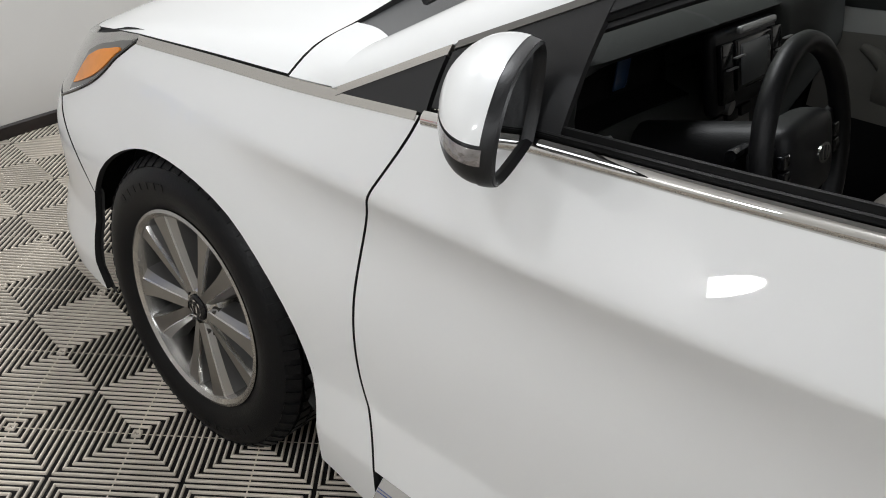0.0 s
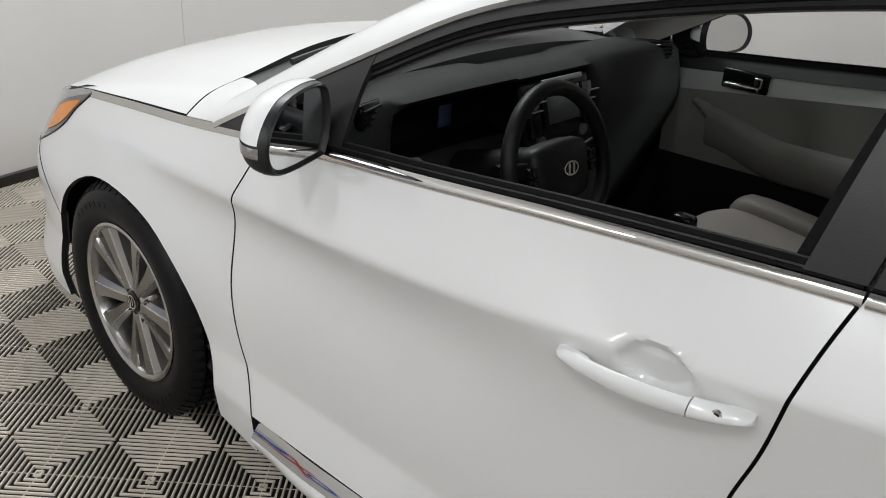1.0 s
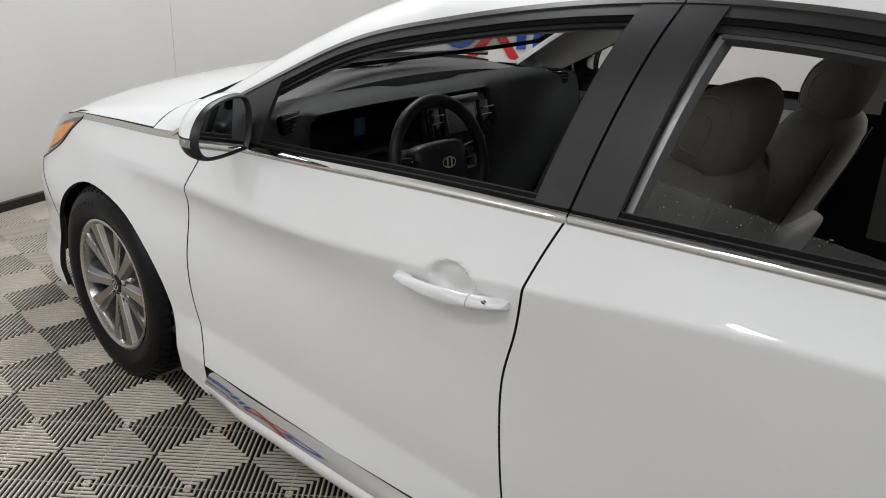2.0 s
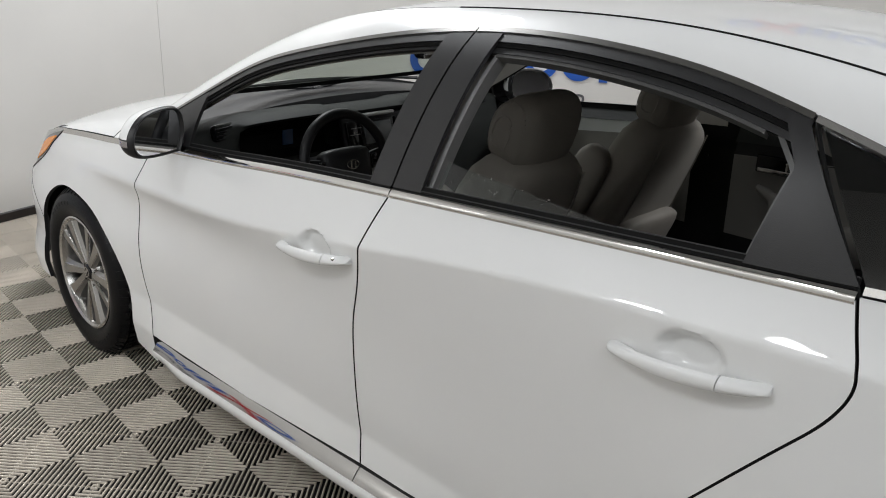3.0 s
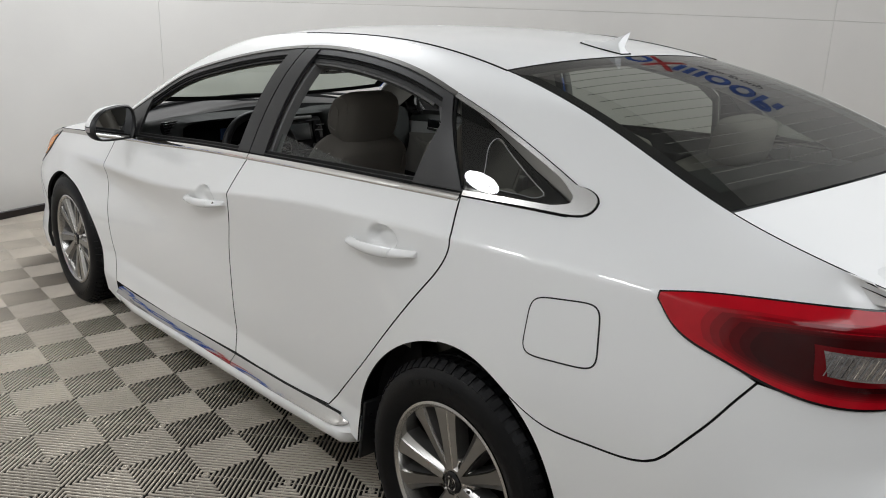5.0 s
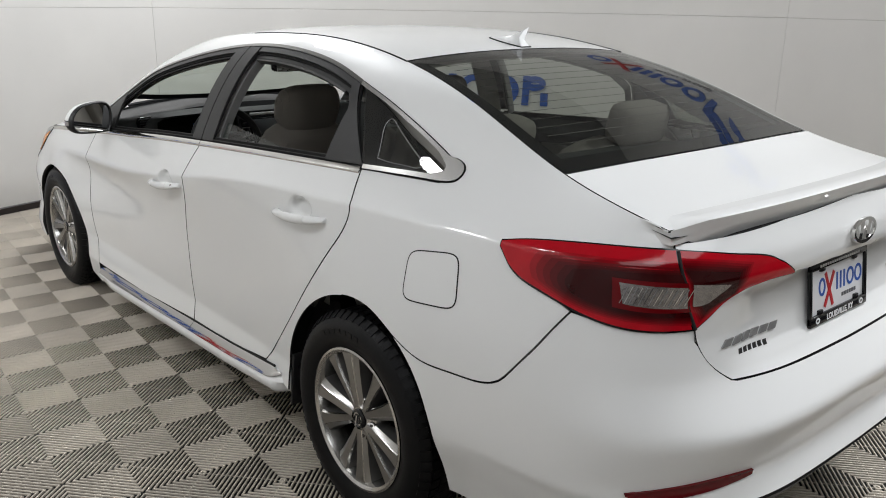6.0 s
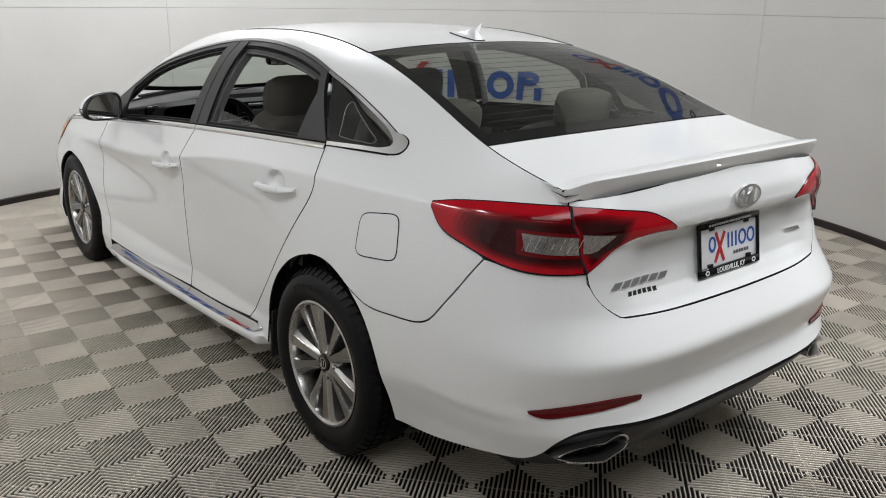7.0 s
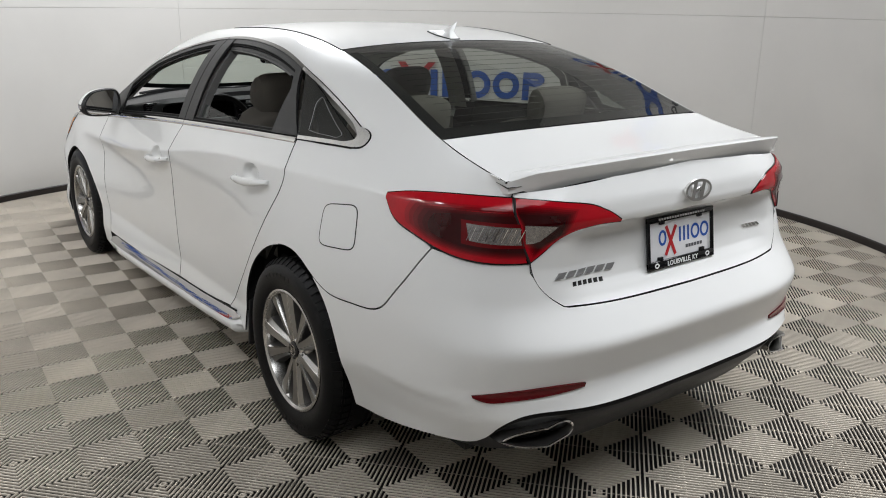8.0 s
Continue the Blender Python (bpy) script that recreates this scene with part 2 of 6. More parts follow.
def sheet_bm(P, flange=0.012, lift=0.0, bm=None, rims="BTLR", rim_mat=0):
    """A panel from a grid of points, with its rim turned inwards."""
    bm = bm or bmesh.new()
    N = normals(P)
    h, w = len(P), len(P[0])
    V = [[bm.verts.new(P[j][i] + N[j][i] * lift) for i in range(w)] for j in range(h)]
    flip = (P[0][1] - P[0][0]).cross(P[1][0] - P[0][0]).dot(N[0][0]) < 0
    for j in range(h - 1):
        for i in range(w - 1):
            f = (V[j][i], V[j][i + 1], V[j + 1][i + 1], V[j + 1][i])
            bm.faces.new(f[::-1] if flip else f)
    if flange:
        rim = [(0, i) for i in range(w)] + [(j, w - 1) for j in range(1, h)] + [(h - 1, i) for i in range(w - 2, -1, -1)] + [(j, 0) for j in range(h - 2, 0, -1)]
        low = [bm.verts.new(V[j][i].co - N[j][i] * flange) for j, i in rim]
        for k in range(len(rim)):
            a, b = rim[k], rim[(k + 1) % len(rim)]
            if ("B" if k < w - 1 else "R" if k < w + h - 2 else "T" if k < 2 * w + h - 3 else "L") not in rims:
                continue
            f = (V[a[0]][a[1]], low[k], low[(k + 1) % len(rim)], V[b[0]][b[1]])
            bm.faces.new(f[::-1] if flip else f).material_index = rim_mat
    return bm


def both_sides(P, side):
    return P if side < 0 else [[far(p) for p in r] for r in P]


# ---- shape of the car ----
def spl(xs, ys):
    """Natural cubic spline through a few knots."""
    xs, ys = np.array(xs, float), np.array(ys, float)
    if xs[0] > xs[-1]:
        xs, ys = xs[::-1], ys[::-1]
    n, h = len(xs), np.diff(xs)
    A, r = np.eye(n), np.zeros(n)
    for i in range(1, n - 1):
        A[i, i - 1:i + 2] = h[i - 1], 2 * (h[i - 1] + h[i]), h[i]
        r[i] = 6 * ((ys[i + 1] - ys[i]) / h[i] - (ys[i] - ys[i - 1]) / h[i - 1])
    m = np.linalg.solve(A, r)

    def at(x):
        x = min(max(float(x), xs[0] - 0.6), xs[-1] + 0.6)
        i = min(max(int(np.searchsorted(xs, x)) - 1, 0), n - 2)
        if x < xs[0]:
            return ys[0] + (x - xs[0]) * ((ys[1] - ys[0]) / h[0] - h[0] * m[1] / 6)
        if x > xs[-1]:
            return ys[-1] + (x - xs[-1]) * ((ys[-1] - ys[-2]) / h[-1] + h[-1] * m[-2] / 6)
        a, b = xs[i + 1] - x, x - xs[i]
        return (m[i] * a ** 3 + m[i + 1] * b ** 3) / (6 * h[i]) + (ys[i] / h[i] - m[i] * h[i] / 6) * a + (ys[i + 1] / h[i] - m[i + 1] * h[i] / 6) * b
    return at


def mix(a, b, t):
    return a + (b - a) * t


def ease(t):
    t = min(max(t, 0.0), 1.0)
    return t * t * (3 - 2 * t)


# ---- the car's surface: y ahead, x to the side (half width), z up ----
Y_REAR, Y_FRONT = -1.9, 1.72
KNEE, KNEE_SLOPE = 0.360, 0.30
belt_z = spl([1.75, 1.59, 1.33, 1.13, 0.86, 0.64, 0.41, 0.2, -0.03, -0.28, -1.29, -1.7, -2.3], [0.812, 0.830, 0.858, 0.876, 0.906, 0.928, 0.946, 0.965, 0.983, 0.999, 1.053, 1.064, 1.052])
belt_x = spl([1.75, 1.2, 0.75, 0.2, -0.28, -0.8, -1.29, -1.66, -1.95, -2.3], [0.79, 0.82, 0.82, 0.811, 0.798, 0.783, 0.757, 0.717, 0.69, 0.655])
crease_z = spl([1.9, 0.88, 0.27, 0.0, -0.37, -0.65, -0.93, -1.31, -1.9], [0.735, 0.778, 0.808, 0.840, 0.892, 0.928, 0.950, 0.964, 0.977])
crease_x = spl([1.9, 1.4, 0.88, 0.3, -0.2, -0.9, -1.3, -1.6, -1.9], [0.80, 0.856, 0.875, 0.880, 0.873, 0.850, 0.829, 0.805, 0.776])
TAIL_Z = [0.18, 0.28, 0.36, 0.415, 0.480, 0.492, 0.602, 0.618, 0.70, 0.73, 0.82, 0.90, 0.95, 1.00, 1.07]
TAIL_Y = [-2.36, -2.40, -2.462, -2.480, -2.444, -2.442, -2.482, -2.482, -2.417, -2.398, -2.375, -2.378, -2.40, -2.395, -2.365]
front_y = spl([0.18, 0.3, 0.45, 0.6, 0.72, 0.82], [2.28, 2.36, 2.385, 2.34, 2.22, 2.06])


def rear_y(z):
    """The tail's profile on the centre line, with a pressed fold across the bumper."""
    return sum(float(np.interp(z + dz, TAIL_Z, TAIL_Y)) for dz in (-0.011, -0.0055, 0.0, 0.0055, 0.011)) / 5


def tuck(y):
    """The far side of the tail sits slightly closer to the middle."""
    return 1 - 0.042 * ease((-1.5 - y) / 0.8)


def far(p):
    """The matching point on the far side."""
    return Vector((-p.x * tuck(p.y), p.y, p.z))


def side_x(y, z):
    """Half width of the body's side: a shoulder crease that grows crisp rearwards, and a knee low on the doors."""
    soft = mix(0.005, 0.016, ease((y + 0.1) / 0.9))
    zc, xc = crease_z(y), crease_x(y)
    zb, xb = belt_z(y), belt_x(y)
    above = lambda t: xc + (xb - xc) * t + 0.004 * min(t, 1) * (1 - min(t, 1))
    if z >= zc + soft:
        return above((z - zc) / max(zb - zc, 0.03))
    w = math.exp(-((y - 1.40) / 0.40) ** 2) + (math.exp(-((y + 1.42) / 0.40) ** 2) if y > -1.42 else math.exp(-((y + 1.42) / 0.75) ** 2))
    k = crease_x(y) - 0.878
    kr = mix(0, -0.012, ease((-1.5 - y) / 0.5))
    knots = [0.16, 0.24, 0.31, 0.43, 0.58, 0.74]
    door = [0.838, 0.842, 0.845, 0.848, 0.846, 0.856 + 0.3 * k]
    wheel = [0.846, 0.866, 0.876, 0.888, 0.888, 0.866]
    tuck = ease((-1.52 - y) / 0.3)
    xs = [mix(d, q, w) + tuck * (-0.052, -0.020, -0.010, 0.004, 0.0, 0.0)[i] + kr * (0.6 if i < 3 else 0.8) for i, (d, q) in enumerate(zip(door, wheel))]
    fold = 0.423 + 0.245 * (-1.76 - y) - z
    pinch = 0.13 * ease((-1.60 - y) / 0.25) * (fold + math.sqrt(fold * fold + 0.005 ** 2)) / 2
    nose = ease((y - 1.2) / 0.4)
    knots[5] = mix(0.74, zc - 0.085, nose)
    xs[5] = mix(xs[5], mix(xs[4], xc, 0.55) + 0.004, nose)
    below = spl(knots + [zc], xs + [xc])
    d = z - zc
    low = KNEE - max(z, 0.25)
    x = below(max(z, 0.12)) + (1 - min(w, 1)) * KNEE_SLOPE * (low + math.sqrt(low * low + 0.006 ** 2)) / 2 - pinch if d < 0 else above(d / max(zb - zc, 0.03))
    if abs(d) < soft:
        m0, m1 = (xc - below(zc - 0.004)) / 0.004, (above(0.05) - xc) / (0.05 * max(zb - zc, 0.03))
        x -= (m0 - m1) * (soft - abs(d)) ** 2 / (4 * soft)
    return x


def plate_recess(v, z):
    """The sunken field of the trunk lid below its lip."""
    return ease((-2.50 - v) / 0.12) * float(np.interp(z, [0.705, 0.74, 0.765, 0.83, 0.915, 0.927, 0.936], [0, 0.010, 0.022, 0.025, 0.036, 0.030, 0]))


def handle_cup(y, z):
    """The dished hollows behind the door handles."""
    d = 0.0
    for cy, cz in ((-0.078, 0.833), (-1.072, 0.908)):
        q = ((y - cy) / 0.066) ** 2 + ((z - cz) / 0.040) ** 2
        if q < 1:
            d += 0.022 * ease((1 - q) / 0.75)
    return d


def shell(v, z):
    """A point of the left side: v is y along the side and runs on round the corners, to Y_REAR - 1 and Y_FRONT + 1 on the centre line."""
    if Y_REAR <= v <= Y_FRONT:
        return Vector((-side_x(v, z) + handle_cup(v, z), v, z))
    y0, end, n, sgn = (Y_REAR, rear_y(z) + plate_recess(v, z), 3.6, -1) if v < Y_REAR else (Y_FRONT, front_y(z), 3.1, 1)
    p = abs(v - y0) * math.pi / 2
    c, s = abs(math.cos(p)), math.sin(p)
    r = (c ** n + s ** n) ** (-1 / n)
    x0 = side_x(y0, z)
    slope = (side_x(y0 - sgn * 0.04, z) - x0) / 0.04
    y = s * r * abs(end - y0)
    return Vector((-(x0 - min(max(slope, -0.05), 0.3) * y) * c * r, y0 + sgn * y, z))


edge_x = spl([1.02, 0.6, 0.2, -0.3, -0.8, -1.2, -1.6, -1.94, -2.27], [0.69, 0.590, 0.525, 0.503, 0.503, 0.522, 0.574, 0.613, 0.645])
edge_z = spl([1.02, 0.6, 0.2, -0.1, -0.4, -0.8, -1.2, -1.6, -1.94, -2.27], [0.966, 1.208, 1.350, 1.390, 1.405, 1.401, 1.349, 1.247, 1.128, 1.062])


def upper(y, t):
    """The side above the belt: t runs from the belt (0) to the roof's edge (1)."""
    xb, zb, xe, ze = belt_x(y), belt_z(y), edge_x(y), edge_z(y)
    h, d = ze - zb, xb - xe
    lean = mix(min(0.33, 0.8 * d / max(h, 0.02)), 0.97 * d / max(h, 0.02), ease((-1.15 - y) / 0.45))
    zc = zb + 0.86 * h
    xc = max(xb - lean * (zc - zb), xe + 0.12 * d)
    a, b, c = (1 - t) ** 2, 2 * t * (1 - t), t * t
    return Vector((-(a * xb + b * xc + c * xe), y, a * zb + b * zc + c * ze))


roof_z = spl([1.02, 0.7, 0.35, 0.1, -0.1, -0.4, -0.8, -1.02, -1.25, -1.6, -1.97, -2.1, -2.3, -2.36], [1.022, 1.18, 1.330, 1.397, 1.418, 1.430, 1.423, 1.404, 1.368, 1.268, 1.148, 1.122, 1.098, 1.09])


def top(y, w):
    """Roof, glass and deck: w runs from the edge (0) to the centre line (1)."""
    xe, ze, zc = edge_x(y), edge_z(y), roof_z(y)
    return Vector((-xe * (1 - w), y, zc - (zc - ze) * (1 - w) ** 2.3))

# ---- the booth ----
SEAM_ANGLE = -4.0
GAP0, GAP1 = 212.0, 306.0


def on_wall(deg, z, r=RAD):
    a = radians(deg)
    return Vector((CX + r * math.cos(a), CY + r * math.sin(a), z))


def wall_panel(name, a0, a1, z0, z1):
    """One bent sheet of the round wall, with thickness and eased rims."""
    bm = bmesh.new()
    n = max(2, int((a1 - a0) / 1.5))
    e = math.degrees(0.0010 / RAD)
    rings = []
    for i in range(n + 1):
        a = mix(a0 + e, a1 - e, i / n)
        rings.append([bm.verts.new(on_wall(a, z, r)) for z, r in ((z0 + 0.0012, RAD + 0.03), (z0 + 0.0012, RAD + 0.0008), (z0 + 0.003, RAD), (z1 - 0.003, RAD), (z1 - 0.0012, RAD + 0.0008), (z1 - 0.0012, RAD + 0.03))])
    for a, b in zip(rings, rings[1:]):
        for k in range(6):
            bm.faces.new((a[k], a[(k + 1) % 6], b[(k + 1) % 6], b[k]))
    bm.faces.new(rings[0])
    bm.faces.new(rings[-1][::-1])
    bmesh.ops.recalc_face_normals(bm, faces=bm.faces)
    return finish(name, bm, WALL, sharp=8)


def arc_strip(name, a0, a1, prof, mat):
    bm = bmesh.new()
    n = int((a1 - a0) / 1.5)
    rings = [[bm.verts.new(on_wall(mix(a0, a1, i / n), z, r)) for r, z in prof] for i in range(n + 1)]
    m = len(prof)
    for a, b in zip(rings, rings[1:]):
        for k in range(m):
            bm.faces.new((a[k], a[(k + 1) % m], b[(k + 1) % m], b[k]))
    bm.faces.new(rings[0])
    bm.faces.new(rings[-1][::-1])
    bmesh.ops.recalc_face_normals(bm, faces=bm.faces)
    return finish(name, bm, mat)


def build_booth():
    wall = tagged(arc_strip("wall_round", GAP1 - 360, GAP0, [(RAD + 0.006, 0), (RAD + 0.006, ROOM_H), (RAD + 0.14, ROOM_H), (RAD + 0.14, 0)], SEAM), "round off-white booth wall of bent sheet panels", "wall", kind="structure")
    stops = [GAP1 - 360, SEAM_ANGLE, SEAM_ANGLE + 90, SEAM_ANGLE + 180, GAP0]
    levels = [0.0, 1.445, 2.89, ROOM_H]
    for a0, a1 in zip(stops, stops[1:]):
        for z0, z1 in zip(levels, levels[1:]):
            wall_panel("wall_panel", a0, a1, z0, z1).parent = wall
    tagged(arc_strip("baseboard", GAP1 - 360, GAP0, [(RAD, 0), (RAD - 0.012, 0), (RAD - 0.012, 0.046), (RAD - 0.006, 0.052), (RAD, 0.052)], BASE), "dark vinyl skirting along the foot of the round wall", "skirting", kind="structure")
    bm = bmesh.new()
    box(bm, (0.2, -2.0, ROOM_H + 0.06), (9.6, 12.6, 0.12))
    tagged(finish("ceiling", bm, CEIL), "plain white ceiling over the booth", "ceiling", kind="structure")
    for name, c, s in (("wall_south", (0.2, -8.1, ROOM_H / 2), (9.4, 0.15, ROOM_H)), ("wall_west", (-4.5, -2.0, ROOM_H / 2), (0.15, 12.0, ROOM_H)), ("wall_east", (4.9, -2.0, ROOM_H / 2), (0.15, 12.0, ROOM_H)), ("wall_north", (0.2, 4.0, ROOM_H / 2), (9.4, 0.15, ROOM_H))):
        bm = bmesh.new()
        box(bm, c, s)
        tagged(finish(name, bm, WALL), "plain off-white wall closing the hall", "wall", kind="structure")


# ---- floor of rib tiles ----
TURN, CELL = -3.54, 0.1978
OX, OY = -1.068, 0.309
RIBS, RIB_FILL, RIB_H = 18, 0.36, 0.0062


def tile_mesh(bm, m):
    """A square tile of four fields; the ribs cross each field aslant and turn from field to field."""
    a = CELL / 2
    for fx in (0, 1):
        for fy in (0, 1):
            flip = -1 if (fx + fy) % 2 else 1
            c = Vector(((fx - 0.5) * CELL, (fy - 0.5) * CELL, 0))
            step = 4 * a / RIBS

            def rib(mid, wide):
                """A bar with chamfered shoulders and upright sides."""
                e = a * 0.999
                sgn = 1 if mid > 0 else -1
                rows = []
                for f, z in ((-1, -RIB_H), (-1, -0.002), (-0.6, 0.0), (0.6, 0.0), (1, -0.002), (1, -RIB_H)):
                    k = abs(mid + wide * f)
                    rows.append([bm.verts.new(m @ (c + Vector((sgn * x * flip, sgn * y, z)))) for x, y in ((e, k - e), (k - e, e))])
                fs = [bm.faces.new((p[0], p[1], q[1], q[0])) for p, q in zip(rows, rows[1:])]
                bmesh.ops.recalc_face_normals(bm, faces=fs)
                if fs[2].normal.z < 0:
                    bmesh.ops.reverse_faces(bm, faces=fs)
            for r in range(RIBS):
                rib(-2 * a + (r + 0.5) * step, step * RIB_FILL / 2)
            # the spine under the ribs, corner to corner
            w = 0.0016
            pts = [Vector((-a * 0.99 * flip, -a * 0.99, 0)), Vector((a * 0.99 * flip, a * 0.99, 0))]
            n = Vector((-(pts[1] - pts[0]).y, (pts[1] - pts[0]).x, 0)).normalized() * w
            top4 = [bm.verts.new(m @ (c + p + Vector((0, 0, -0.0045)))) for p in (pts[0] - n, pts[1] - n, pts[1] + n, pts[0] + n)]
            f = bm.faces.new(top4)
            if f.normal.z < 0:
                f.normal_flip()


def build_floor():
    bm = bmesh.new()
    box(bm, (0.2, -2.0, -0.085), (9.3, 12.0, 0.12))
    floor = tagged(finish("floor", bm, SUBFLOOR), "grey plastic rib tiles laid over a dark floor", "floor", kind="structure")
    bm = bmesh.new()
    tile_mesh(bm, Matrix())
    me = bpy.data.meshes.new("floor_tile")
    bm.to_mesh(me)
    bm.free()
    me.materials.append(TILE)
    verts = [v.co.copy() for v in me.vertices]
    faces = [tuple(p.vertices) for p in me.polygons]
    rest_v, rest_f = [], []
    base = pose(OX, OY, 0, 0, 0, TURN)
    near = 0
    for i in range(-11, 16):
        for j in range(-22, 11):
            m = base @ pose((2 * i + 1) * CELL, (2 * j + 1) * CELL, 0)
            p = m.translation
            d = math.hypot(p.x - CX, p.y - CY)
            inside = d < RAD - 0.05 or (p.y < -1.6 and abs(p.x + 0.2) < 2.5 and p.y > -5.2)
            if inside and near < 300 and d < RAD + 0.35:
                near += 1
                ob = new("floor_tile", me)
                ob.parent, ob.matrix_basis = floor, m
            elif inside or d < RAD + 0.3:
                k = len(rest_v)
                rest_v += [m @ v for v in verts]
                rest_f += [tuple(q + k for q in f) for f in faces]
    data = bpy.data.meshes.new("floor_tiles_rest")
    data.from_pydata(rest_v, [], rest_f)
    data.materials.append(TILE)
    ob = new("floor_tiles_rest", data)
    ob.parent = floor
    ob["kind"] = "stuff"


# ---- signs on the wall ----


def bend(bm, deg, z, lift):
    """Lay flat artwork (x along, y up, z out) on the round wall."""
    for v in bm.verts:
        x, y, h = v.co
        v.co = on_wall(deg - math.degrees(x / RAD), z + y, RAD - lift - h)
    return bm


def ring_shape(bm, c, rx, ry, wide, h=0.012, n=40):
    rows = []
    for i in range(n):
        a = i * math.tau / n
        o, q = Vector((math.cos(a) * rx, math.sin(a) * ry)), Vector((math.cos(a) * (rx - wide), math.sin(a) * (ry - wide)))
        rows.append([bm.verts.new((c[0] + p.x, c[1] + p.y, z)) for p, z in ((o, 0), (o, h), (q, h), (q, 0))])
    for i in range(n):
        a, b = rows[i], rows[(i + 1) % n]
        for k in range(4):
            bm.faces.new((a[k], a[(k + 1) % 4], b[(k + 1) % 4], b[k]))


def slab(bm, pts, h=0.012, cuts=6):
    """A flat raised quad, cut across so that it can bend."""
    a, b, c, d = (Vector((*p, 0)) for p in pts)
    rows = []
    for i in range(cuts + 1):
        p, q = a.lerp(b, i / cuts), d.lerp(c, i / cuts)
        rows.append([bm.verts.new(v) for v in (p, p + Vector((0, 0, h)), q + Vector((0, 0, h)), q)])
    for r, s in zip(rows, rows[1:]):
        for k in range(4):
            bm.faces.new((r[k], r[(k + 1) % 4], s[(k + 1) % 4], s[k]))
    bm.faces.new(rows[0])
    bm.faces.new(rows[-1][::-1])


def words(text, size, h, bold=0.0):
    """Letters of the built-in font as a bmesh, centred."""
    cu = bpy.data.curves.new("letters", "FONT")
    cu.body, cu.size, cu.extrude, cu.align_x, cu.offset, cu.resolution_u = text, size, h / 2, "CENTER", bold, 3
    ob = new("letters", cu)
    bpy.context.view_layer.update()
    me = bpy.data.meshes.new_from_object(ob.evaluated_get(bpy.context.evaluated_depsgraph_get()))
    bm = bmesh.new()
    bm.from_mesh(me)
    bpy.data.objects.remove(ob)
    bpy.data.meshes.remove(me)
    bpy.data.curves.remove(cu)
    return bm


def build_sign(deg, z, width=1.62, tall=0.30):
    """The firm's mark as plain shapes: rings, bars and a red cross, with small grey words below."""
    root = tagged(new("wall_sign"), "blue and red sign shapes over grey words on wall", "sign", group="wall signs")
    u = width / 6.2

    def put(name, draw, mat, label=""):
        bm = bmesh.new()
        draw(bm)
        bmesh.ops.recalc_face_normals(bm, faces=bm.faces)
        part(name, bend(bm, deg, z, 0.001), mat, root, label)
    x0 = -width / 2
    put("blue_ring", lambda b: ring_shape(b, (x0 + u * 0.5, tall * 0.45), u * 0.5, tall * 0.42, 0.055), INK_BLUE, "blue ring shape")
    for k, (xa, xb) in enumerate(((u * 0.95, u * 2.0), (u * 2.05, u * 0.75))):
        put("red_slash", lambda b, xa=xa, xb=xb, k=k: slab(b, [(x0 + xa - 0.035, tall * 1.1), (x0 + xa + 0.035, tall * 1.1), (x0 + xb + 0.035, -tall * 0.22), (x0 + xb - 0.035, -tall * 0.22)][::1 if k else -1], 0.014 + 0.003 * k), INK_RED, "red slanting bar")
    for xa, xb, wa in ((2.12, 2.12, 0.065), (2.55, 2.55, 0.065), (2.98, 2.98, 0.065)):
        put("blue_bar", lambda b, xa=xa, xb=xb, wa=wa: slab(b, [(x0 + u * xa - wa / 2, tall * 0.87), (x0 + u * xa + wa / 2, tall * 0.87), (x0 + u * xb + wa / 2, 0.03 * tall), (x0 + u * xb - wa / 2, 0.03 * tall)]), INK_BLUE)
    for c in (3.7, 4.75):
        put("blue_ring", lambda b, c=c: ring_shape(b, (x0 + u * c, tall * 0.45), u * 0.48, tall * 0.42, 0.058), INK_BLUE, "blue ring shape")
    put("blue_bar", lambda b: slab(b, [(x0 + u * 5.38, tall * 0.87), (x0 + u * 5.38 + 0.06, tall * 0.87), (x0 + u * 5.34 + 0.06, 0.03 * tall), (x0 + u * 5.34, 0.03 * tall)]), INK_BLUE)
    put("blue_ring", lambda b: ring_shape(b, (x0 + u * 5.78, tall * 0.66), u * 0.36, tall * 0.21, 0.055), INK_BLUE, "blue ring shape")
    put("blue_bar", lambda b: slab(b, [(x0 + u * 5.98, tall * 0.40), (x0 + u * 6.22, tall * 0.40), (x0 + u * 6.22, 0.03 * tall), (x0 + u * 5.98, 0.03 * tall)]), INK_BLUE)
    bm = words("auto group", 0.15, 0.006, 0.002)
    for v in bm.verts:
        v.co.x += width * 0.10
        v.co.y -= 0.155
    part("small_words", bend(bm, deg, z, 0.004), INK_GREY, root, "small grey words")


build_booth()
build_sign(42.6, 0.655)
build_sign(4.0, 2.45)
build_sign(133.0, 0.60)

# ---- the car ----
car = tagged(new("car"), "white four-door saloon with grey alloy wheels, parked on rib tiles", "car")


def upper_t(y, z):
    """The place on the upper side at a height."""
    lo, hi = -0.3, 1.0
    for _ in range(22):
        m = (lo + hi) / 2
        if upper(y, m).z < z:
            lo = m
        else:
            hi = m
    return (lo + hi) / 2


def glass_side(y, z):
    return upper(y, upper_t(y, z))


dlo_top = spl([1.04, 0.94, 0.84, 0.72, 0.62, 0.46, 0.23, 0.0, -0.36, -0.72, -0.99, -1.12, -1.26, -1.39, -1.52, -1.62], [0.892, 0.946, 1.001, 1.064, 1.117, 1.198, 1.267, 1.316, 1.363, 1.360, 1.324, 1.293, 1.253, 1.204, 1.153, 1.115])

